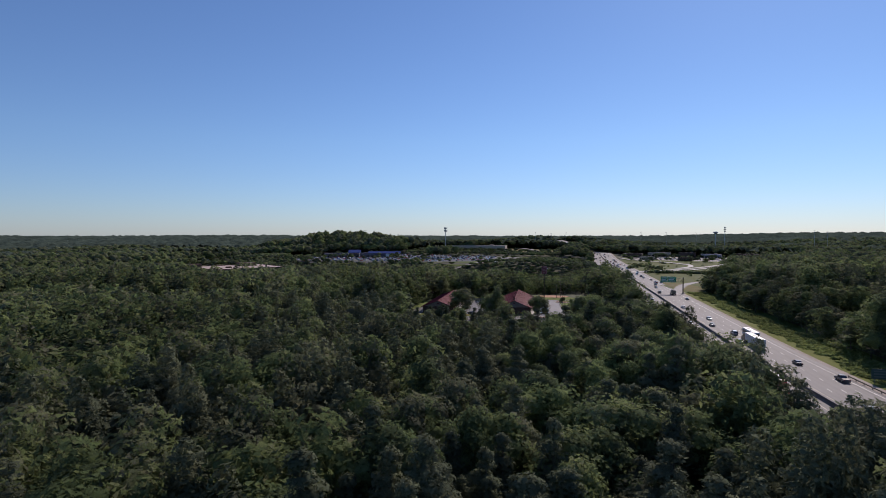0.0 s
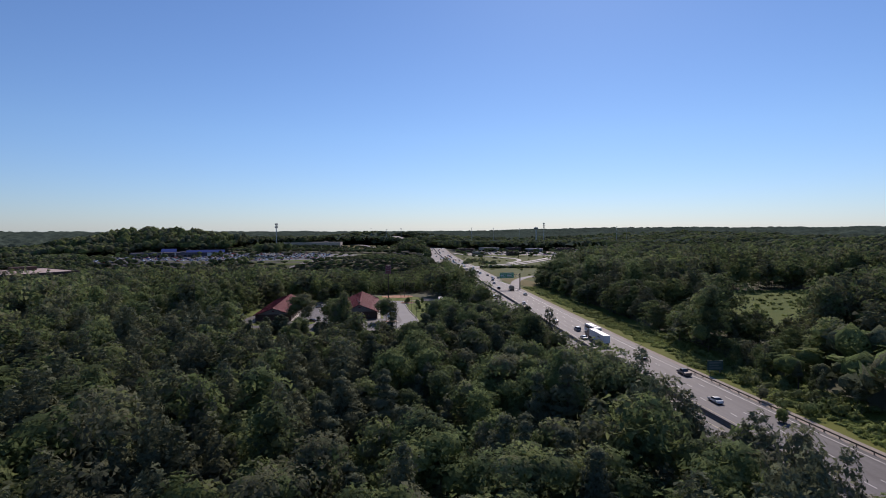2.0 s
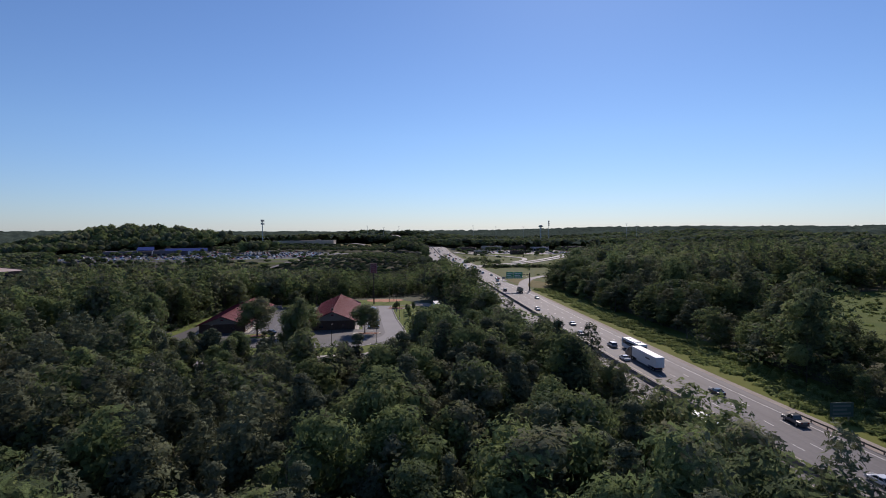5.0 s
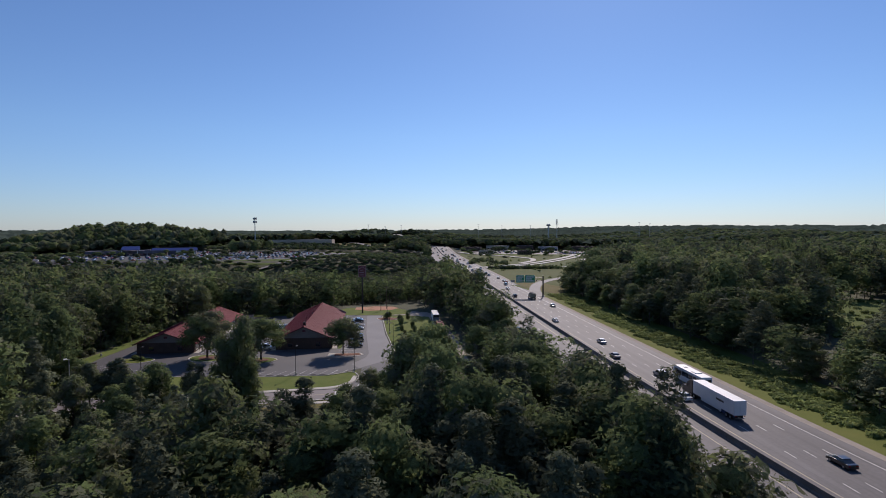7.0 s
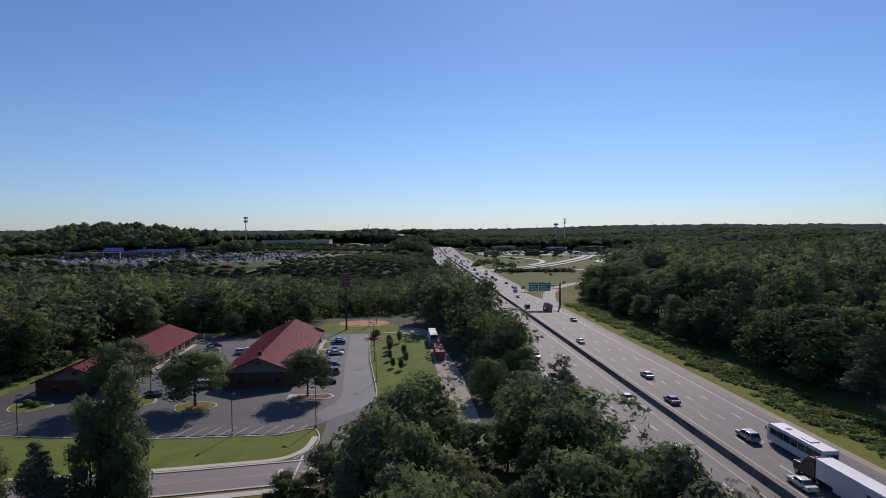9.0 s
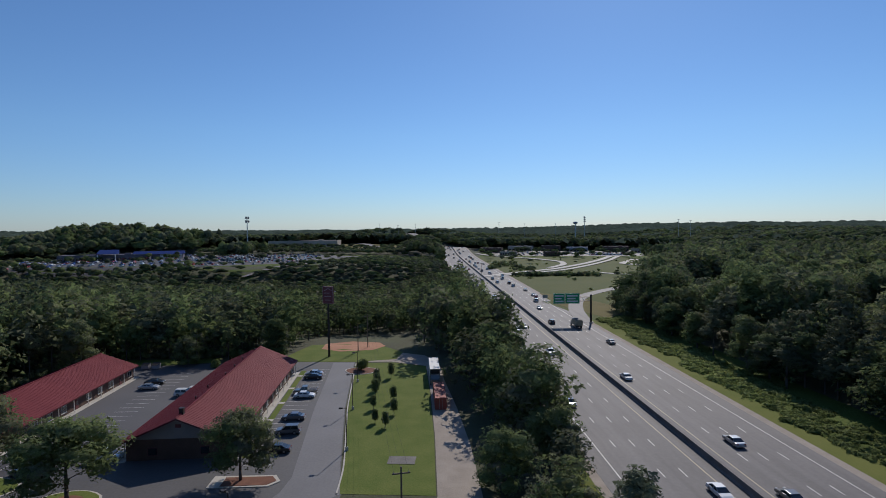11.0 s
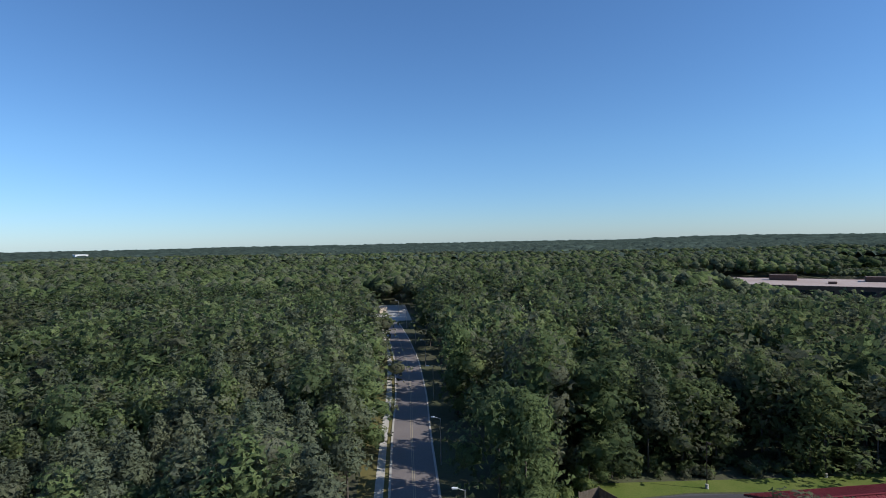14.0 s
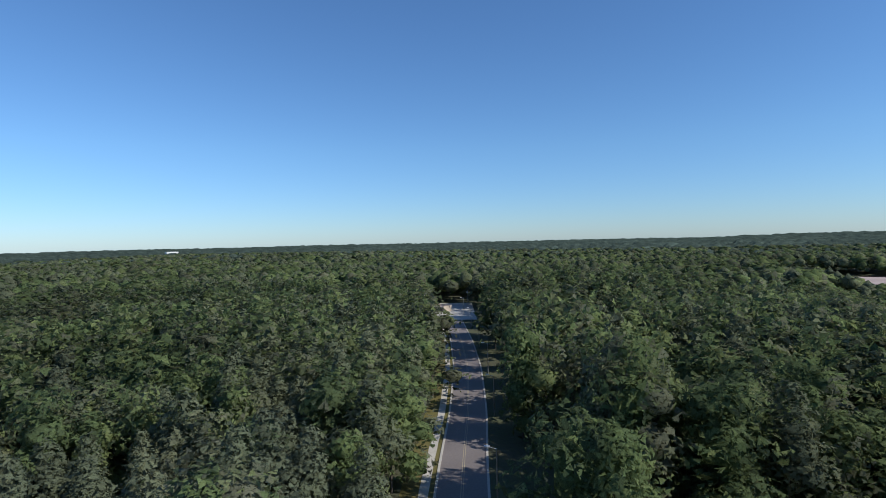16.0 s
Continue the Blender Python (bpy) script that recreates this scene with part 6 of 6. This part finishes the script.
# ---- distant buildings ----
def flat_store(name, x, y, rz, w, d, h, wall, roof, label, units=(), windows=0):
    g = float(gz(x, y))
    ob = thing(name, label, "building", pose(x, y, g, 0, 0, rz))
    t = 0.4
    for a in (box(-w / 2, w / 2, -d / 2, -d / 2 + t, -1, h), box(-w / 2, w / 2, d / 2 - t, d / 2, -1, h), box(-w / 2, -w / 2 + t, -d / 2 + t, d / 2 - t, -1, h), box(w / 2 - t, w / 2, -d / 2 + t, d / 2 - t, -1, h)):
        part("wall", a, wall, ob)
    part("roof", box(-w / 2 + t, w / 2 - t, -d / 2 + t, d / 2 - t, h - 0.9, h - 0.5), roof, ob, "pale flat roof")
    for ux, uy, uw, ud, uh in units:
        part("roof_unit", box(ux - uw / 2, ux + uw / 2, uy - ud / 2, uy + ud / 2, h - 0.5, h - 0.5 + uh), wall, ob, "box-shaped plant room", bevel=0.05)
    for k in range(windows):
        xc = -w / 2 + (k + 0.5) * w / windows
        wd = part("window", box(xc - w / windows * 0.36, xc + w / windows * 0.36, -d / 2 - 0.06, -d / 2 - 0.004, 0.8, min(3.2, h - 0.8)), GLASS, ob, "dark shop window")
    return ob


def house(x, y, rz, w, d, roof, label):
    g = float(gz(x, y))
    ob = thing("house", label, "house", pose(x, y, g, 0, 0, rz))
    part("wall", box(-w / 2, w / 2, -d / 2, d / 2, -0.5, 3.2), WHITEPAINT, ob)
    part("roof", ([(-w / 2 - 0.4, -d / 2 - 0.4, 3.1), (w / 2 + 0.4, -d / 2 - 0.4, 3.1), (w / 2 + 0.4, d / 2 + 0.4, 3.1), (-w / 2 - 0.4, d / 2 + 0.4, 3.1), (-w / 2 - 0.4, 0, 5.4), (w / 2 + 0.4, 0, 5.4)], [(0, 1, 5, 4), (2, 3, 4, 5), (1, 2, 5), (3, 0, 4), (3, 2, 1, 0)]), roof, ob)
    for k in (-0.3, 0.0, 0.3):
        part("window", box(k * w - 0.7, k * w + 0.7, -d / 2 - 0.06, -d / 2 - 0.004, 1.0, 2.3), GLASS, ob)


def car_field(name, spots, label):
    """A crowd of parked cars far away, as one piece."""
    rng = np.random.default_rng(5)
    by = {}
    for x, y, rz in spots:
        c, s = math.cos(rz), math.sin(rz)
        g = float(gz(x, y)) + 0.25
        v, f = joined(frustum(0.9, 0.86, (-2.2, -2.1, 2.0, 2.2), 0.25, 0.95), frustum(0.84, 0.68, (-1.5, -0.9, 0.5, 1.1), 0.95, 1.5))
        v = [(x + c * a - s * b, y + s * a + c * b, g + h) for a, b, h in v]
        by.setdefault(["white", "silver", "grey", "black", "black", "red", "blue", "grey"][int(rng.integers(8))], []).append((v, f))
    for k, shapes in by.items():
        tagged(new(name, mesh_of(name, joined(*shapes), PAINTS[k])), label.replace("cars", k + " cars"), "cars", "", "stuff")


def build_distance():
    flat_store("flat_roofed_store", -408, 322, 58, 150, 74, 6.2, BRICKM, PALEROOF, "wide brown store with a pale flat roof", ((-10, 18, 18, 9, 4.0), (50, 18, 20, 9, 3.6), (20, -10, 5, 4, 1.5)), 14)
    flat_store("small_store", -352, 216, 30, 22, 12, 5.5, WHITEPAINT, PALEROOF, "small white flat-roofed building among trees", (), 4)
    sheet("parking_lot", [(-352, 262), (-318, 292), (-330, 350), (-345, 345)], 0.1, ASPHALT, "asphalt apron beside the flat-roofed store", "parking lot")
    for x, y, rz in ((-514, 262, 20), (-545, 280, 50), (-500, 245, 10), (-530, 250, 70), (-620, 300, 30), (-640, 345, 15)):
        house(x, y, rz, 16, 8, PALEROOF, "pale house among the distant trees")
    # dealership
    sheet("parking_lot", [(-455, 492), (-300, 462), (-215, 500), (-120, 545), (-110, 640), (-190, 685), (-330, 672), (-440, 640)], 0.14, LOTNEW, "distant asphalt car lot", "parking lot")
    flat_store("dealership", -372, 596, 22, 84, 26, 6.5, SLATEWALL, SLATEWALL, "slate grey car dealership with a blue entrance roof", ((20, 0, 6, 5, 1.5),), 16)
    ob = thing("entrance_canopy", "bright blue entrance canopy of the dealership", "canopy", pose(-362, 582, float(gz(-362, 582)), 0, 0, 22))
    part("roof", side_prism([(-6, 7.4), (-6, 8.0), (8, 11.6), (8, 7.4)], -9, 9), BLUEROOF, ob, "bright blue roof")
    for sx in (-8, 8):
        for yy in (-5.4, 6):
            part("column", box(sx - 0.4, sx + 0.4, yy - 0.4, yy + 0.4, -0.5, 7.4), WHITEPAINT, ob)
    ob = thing("blue_roofed_hall", "long low hall with a dark blue roof", "building", pose(-330, 622, float(gz(-330, 622)), 0, 0, 22))
    part("wall", box(-24, 24, -9, 9, -0.5, 5.5), SLATEWALL, ob)
    part("shop_front", box(2, 23.5, -9.3, -9.004, -0.4, 5.2), WHITEPAINT, ob, "white panelled shop front")
    part("roof", ([(-25, -10, 5.4), (25, -10, 5.4), (25, 10, 5.4), (-25, 10, 5.4), (-25, 0, 8.5), (25, 0, 8.5)], [(0, 1, 5, 4), (2, 3, 4, 5), (1, 2, 5), (3, 0, 4), (3, 2, 1, 0)]), BLUEROOF, ob)
    rng = np.random.default_rng(9)
    spots = []
    for r in range(22):
        for k in range(34):
            u, w = k * 9.0 + 3 * (r % 2), r * 9.3
            x, y = -440 + u * 0.98 - w * 0.1, 478 + w * 0.98 + u * 0.12 + rng.uniform(-1, 1)
            if inside(np.array([x]), np.array([y]), [(-453, 495), (-300, 465), (-215, 503), (-122, 548), (-112, 638), (-190, 683), (-330, 670), (-438, 638)])[0] and not (-425 < x < -318 and 572 < y < 632) and rng.uniform() < 0.86:
                spots.append((x, y, 0.12 + (1.57 if r % 3 == 0 else 0)))
    car_field("car_lot", spots, "rows of parked cars on a distant dealer lot")
    for x, y in ((-400, 540), (-350, 545), (-300, 530), (-260, 560), (-220, 590), (-300, 640), (-250, 650), (-180, 620), (-150, 590)):
        lot_lamp(x, y, 10, 0)
    # buildings on the rise
    flat_store("long_store", -222, 800, 4, 96, 30, 8.5, TANWALL, PALEROOF, "long tan store on a distant rise", ((-20, 0, 6, 5, 2), (22, 0, 6, 5, 2)), 12)
    for k in range(5):
        flat_store("far_store", -880 + 42 * k, 722 + 13 * k, 18, 34, 22, 9 + 1.5 * (k % 2), (BRICKM, TANWALL, BRICKM, GREYWALL, TANWALL)[k], PALEROOF, "distant low store beyond the woods", ((5, 0, 5, 4, 1.6),), 5)
    flat_store("white_hall", -1200, 800, 60, 90, 40, 9, WHITEPAINT, PALEROOF, "far white hall above the woods", (), 6)
    for k in range(6):
        flat_store("far_store", -640 + 24 * k, 560 + 14 * k, 30, 20, 14, 7, (TANWALL, WHITEPAINT, GREYWALL)[k % 3], PALEROOF, "distant store among trees", (), 4)
    flat_store("white_hall", -1500, -960, 40, 70, 30, 17, WHITEPAINT, WHITEPAINT, "far white hall in the woods", (), 5)
    flat_store("pale_lodge", -318, 24, 70, 16, 9, 3.4, TANWALL, PALEROOF, "low pale building at the road's end", (), 4)
    # plaza beyond the interchange
    sheet("parking_lot", [(35, 740), (215, 700), (260, 780), (240, 850), (45, 850)], 0.2, LOTNEW, "distant asphalt parking lot of a shopping plaza", "parking lot")
    for x, y, rz, w, d, h, wall in ((40, 800, -8, 30, 18, 6, BRICKM), (84, 842, -14, 34, 20, 7, TANWALL), (128, 846, -3, 26, 22, 8, BRICKM), (164, 836, -12, 30, 22, 6.5, GREYWALL), (215, 822, -10, 34, 20, 7.5, BRICKM), (60, 738, -20, 20, 12, 5, TANWALL), (112, 722, 4, 18, 14, 5.5, BRICKM), (236, 770, -30, 24, 14, 6, TANWALL)):
        flat_store("plaza_store", x, y, rz, w, d, h, wall, GREYWALL, "distant flat-roofed plaza store", ((w * 0.2, 0, 4, 3, 1.4),), 6)
    spots = [(80 + 8.2 * (k % 17) + rng.uniform(-1, 1), 745 + 9.5 * (k // 17) - 1.2 * (k % 17), 0.1) for k in range(102) if rng.uniform() < 0.8]
    spots += [(165 + 4 * k, 735 - 1.0 * k, 1.6) for k in range(10)] + [(168 + 4 * k, 727 - 1.0 * k, 1.6) for k in range(9)]
    car_field("plaza_cars", spots, "parked cars on the distant plaza lot")


# ---- low planting ----
def leafy(name, spots, material, label, category, per=60, size=0.28, kind="stuff", seed=21):
    """Low leafy masses; spots are x, y, half-width, height."""
    rng = np.random.default_rng(seed)
    V, F, N, base = [], [], [], 0
    for x, y, r, h in spots:
        g = float(gz(x, y))
        n = int(rng.integers(2, 5))
        lobes = np.array([[x + rng.uniform(-0.6, 0.6) * r, y + rng.uniform(-0.6, 0.6) * r, g + h * rng.uniform(0.3, 0.6), r * rng.uniform(0.5, 0.8), r * rng.uniform(0.5, 0.8), h * rng.uniform(0.35, 0.5)] for _ in range(n)])
        v, f, n3 = leaf_cloud(lobes, per, size, rng, ICO1, 0.3, 2)
        V.append(v), F.append(f + base), N.append(n3)
        base += len(v)
    return tagged(new(name, tri_mesh(name, np.concatenate(V), np.concatenate(F), material, normals=np.concatenate(N))), label, category, "", kind)


def build_planting():
    rng = np.random.default_rng(31)
    # creeping shrubs on the bank and a hedge line above it
    spots = []
    for k in range(1350):
        s = -140 + 402 * k / 1350 + rng.uniform(-1, 1)
        o = rng.uniform(26.2, 36.0) - (1.5 if s < 40 else 0) + 0.7 * math.sin(s / 6) + 0.5 * math.sin(s / 2.3)
        x, y = hw(s, o)
        spots.append((x, y, rng.uniform(1.2, 2.6), rng.uniform(0.35, 0.85)))
    leafy("bank_shrubs", spots, SHRUB, "creeping green shrubs and vines on the highway bank", "shrubs", 44, 0.36)
    spots = []
    for k in range(130):
        s = rng.uniform(-130, 75)
        x, y = hw(s, 31.5 + 0.06 * (s + 20) + rng.uniform(-1, 1))
        spots.append((x, y, rng.uniform(1.0, 1.9), rng.uniform(1.3, 2.6)))
    leafy("hedge_row", spots, SHRUB, "overgrown hedge row along the meadow", "hedge", 70, 0.3, seed=22)
    # scrub along the southern edge of the side road and the edges of the woods
    spots = []
    for k in range(420):
        x, y = rng.uniform(-66, -2), rng.uniform(8, 66)
        if not is_open(np.array([x]), np.array([y]))[0] and not (x > -27 and y > 52):
            spots.append((x, y, rng.uniform(1.0, 2.6), rng.uniform(1.5, 3.6)))
    for k in range(170):
        y = rng.uniform(100, 192)
        spots.append((rng.uniform(-104, -97), y, rng.uniform(1.0, 2.2), rng.uniform(1.2, 3.0)))
    for k in range(110):
        spots.append((rng.uniform(-95, -42), rng.uniform(193, 199), rng.uniform(1.0, 2.4), rng.uniform(1.2, 3.5)))
    leafy("undergrowth", spots, LEAF, "dense green undergrowth at the wood's edge", "undergrowth", 60, 0.34, seed=23)
    spots = [(rng.uniform(46, 112), 462 + rng.uniform(-6, 6), rng.uniform(2, 3.5), rng.uniform(2.5, 4)) for _ in range(70)]
    spots += [(rng.uniform(30, 60), 530 + rng.uniform(-20, 60), rng.uniform(2, 4), rng.uniform(2.5, 5)) for _ in range(30)]
    leafy("hedge_row", spots, LEAF, "dark hedge in the interchange", "hedge", 24, 0.9, seed=24)
    # weeds and bushes over the open grass
    spots = []
    while len(spots) < 260:
        x, y = rng.uniform(130, 330), rng.uniform(84, 235)
        if inside(np.array([x]), np.array([y]), FIELD)[0]:
            spots.append((x, y, rng.uniform(0.8, 2.6), rng.uniform(0.5, 1.8)))
    leafy("meadow_weeds", spots, SHRUB, "tall weeds and low bushes in the meadow", "weeds", 22, 0.5, seed=25)
    spots = []
    while len(spots) < 60:
        x, y = rng.uniform(10, 200), rng.uniform(290, 700)
        if inside(np.array([x]), np.array([y]), INTERCHANGE)[0] and hw_off(x, y) > 26 and all(near_line(np.array([x]), np.array([y]), r[0])[0][0] > r[1] + 4 for r in RAMPS):
            spots.append((x, y, rng.uniform(1.0, 3.0), rng.uniform(0.5, 2.4)))
    leafy("interchange_weeds", spots, SHRUB, "weeds and bushes on the interchange grass", "weeds", 16, 0.7, seed=26)
    spots = []
    while len(spots) < 150:
        x, y = rng.uniform(90, 165), rng.uniform(-20, 95)
        if near_line(np.array([x]), np.array([y]), [(100, -10), (112, 20), (150, 84)])[0][0] < 13:
            spots.append((x, y, rng.uniform(1.2, 3.0), rng.uniform(1.5, 4.2)))
    leafy("undergrowth", spots, LEAF, "dense green thicket before the meadow", "undergrowth", 60, 0.4, seed=27)
    # lone shrubs in the meadow
    for x, y, r, h in ((86.5, -22, 1.7, 3.0), (85.0, 150, 1.0, 1.4), (84.5, 187, 1.2, 1.8), (86, 118, 1.0, 1.2), (-14.6, 181, 1.9, 3.2), (-79.5, 108, 1.1, 1.3), (-77.4, 107.4, 0.9, 1.1), (-57.2, 183.4, 1.5, 2.2), (-88.5, 90.0, 1.6, 2.2), (-91.5, 93.0, 1.8, 2.6), (-82.5, 88.0, 1.4, 1.8)):
        ob = thing("shrub", "rounded green shrub standing alone", "shrub", pose(x, y, 0))
        lobes = np.array([[rng.uniform(-0.4, 0.4) * r, rng.uniform(-0.4, 0.4) * r, h * q, r * 0.7, r * 0.7, h * 0.32] for q in (0.35, 0.5, 0.68)])
        v, f, n3 = leaf_cloud(lobes, 420, 0.26, rng, ICO1)
        part("stem", tube((0, 0, -0.1), (0, 0, h * 0.4), 0.07, 0.04, 6), BARK, ob)
        part("leaves", tri_mesh("leaves", v, f, SHRUB, normals=n3), SHRUB, ob)
    # young trees of the lawn
    for x, y, h in ((-8.4, 169.3, 3.6), (-5.5, 174.2, 3.8), (-7.2, 163.5, 4.0), (-6.8, 158.7, 4.0), (-2.1, 155.0, 3.4), (-0.7, 146.5, 3.2), (-5.6, 149.5, 3.0), (-1.3, 139.0, 3.0), (-3.8, 141.5, 2.6)):
        ob = thing("young_tree", "small rounded young tree on the lawn", "tree", pose(x, y, 0.04, 0, 0, 40 * h), "young lawn trees")
        lobes = np.array([[0, 0, h * q, h * (0.25 - 0.5 * (q - 0.6) ** 2), h * (0.25 - 0.5 * (q - 0.6) ** 2), h * 0.16] for q in (0.36, 0.48, 0.62, 0.76, 0.88)])
        v, f, n3 = leaf_cloud(lobes, 420, 0.18, rng, ICO1)
        part("trunk", tube((0, 0, -0.1), (0, 0, h * 0.6), 0.06, 0.03, 6), BARK, ob)
        part("crown", tri_mesh("crown", v, f, LEAF, normals=n3), LEAF, ob)
    # board enclosure with a container at the lot's corner, containers behind the building
    ob = thing("dumpster_enclosure", "weathered wooden board enclosure at the lot's corner", "fence", pose(-86.0, 94.6, 0.05, 0, 0, 28))
    plank = mesh_of("board", box(-0.14, 0.14, -0.025, 0.025, 0.1, 1.85), WOODPOLE)
    for k in range(20):
        part("board", plank, WOODPOLE, ob, at=pose(-3.0 + 0.31 * k, 2.0, 0))
    for sx in (-3.15, 3.15):
        for k in range(13):
            part("board", plank, WOODPOLE, ob, at=pose(sx, -1.85 + 0.31 * k, 0, 0, 0, 90))
        for yy in (-2.0, 2.08):
            part("post", box(sx - 0.08, sx + 0.08, yy - 0.08, yy + 0.08, -0.4, 2.0), WOODPOLE, ob)
    for x, y, rz, mtl, word in ((-85.6, 94.4, 28, TRIM, "dull red"), (-75.6, 181.2, 7, GREYWALL, "pale grey"), (-72.9, 181.6, 7, GREYWALL, "pale grey")):
        ob = thing("dumpster", word + " steel waste container with a sloped lid", "dumpster", pose(x, y, 0.05, 0, 0, rz))
        part("body", ([(-0.95, -0.7, 0.15), (0.95, -0.7, 0.15), (0.95, 0.7, 0.15), (-0.95, 0.7, 0.15), (-1.0, -0.85, 1.15), (1.0, -0.85, 1.15), (1.0, 0.85, 1.55), (-1.0, 0.85, 1.55)], [(3, 2, 1, 0), (0, 1, 5, 4), (1, 2, 6, 5), (2, 3, 7, 6), (3, 0, 4, 7), (4, 5, 6, 7)]), mtl, ob)
        part("lid", ([(-1.03, -0.9, 1.16), (1.03, -0.9, 1.16), (1.03, 0.88, 1.58), (-1.03, 0.88, 1.58), (-1.03, -0.9, 1.22), (1.03, -0.9, 1.22), (1.03, 0.88, 1.64), (-1.03, 0.88, 1.64)], [(3, 2, 1, 0), (0, 1, 5, 4), (1, 2, 6, 5), (2, 3, 7, 6), (3, 0, 4, 7), (4, 5, 6, 7)]), DARKSTEEL, ob, "dark hinged lid")
        for sx in (-0.8, 0.8):
            part("foot", box(sx - 0.08, sx + 0.08, -0.6, 0.6, 0.0, 0.15), DARKSTEEL, ob)
    # a worn slab in the lawn
    setting("concrete_slab", box(1.6, 6.2, 122.4, 125.4, -0.1, 0.1), OLDCONC, "worn concrete slab set in the lawn", "slab")


build_ground()
build_highway()
build_side_road()
build_lot()
build_fields()
build_ramps()
build_guardrail()
build_buildings()
build_trees()
build_horizon_woods()
build_planting()
build_traffic()
build_boxes()
build_poles()
build_wires()
build_signs()
build_masts()
build_distance()
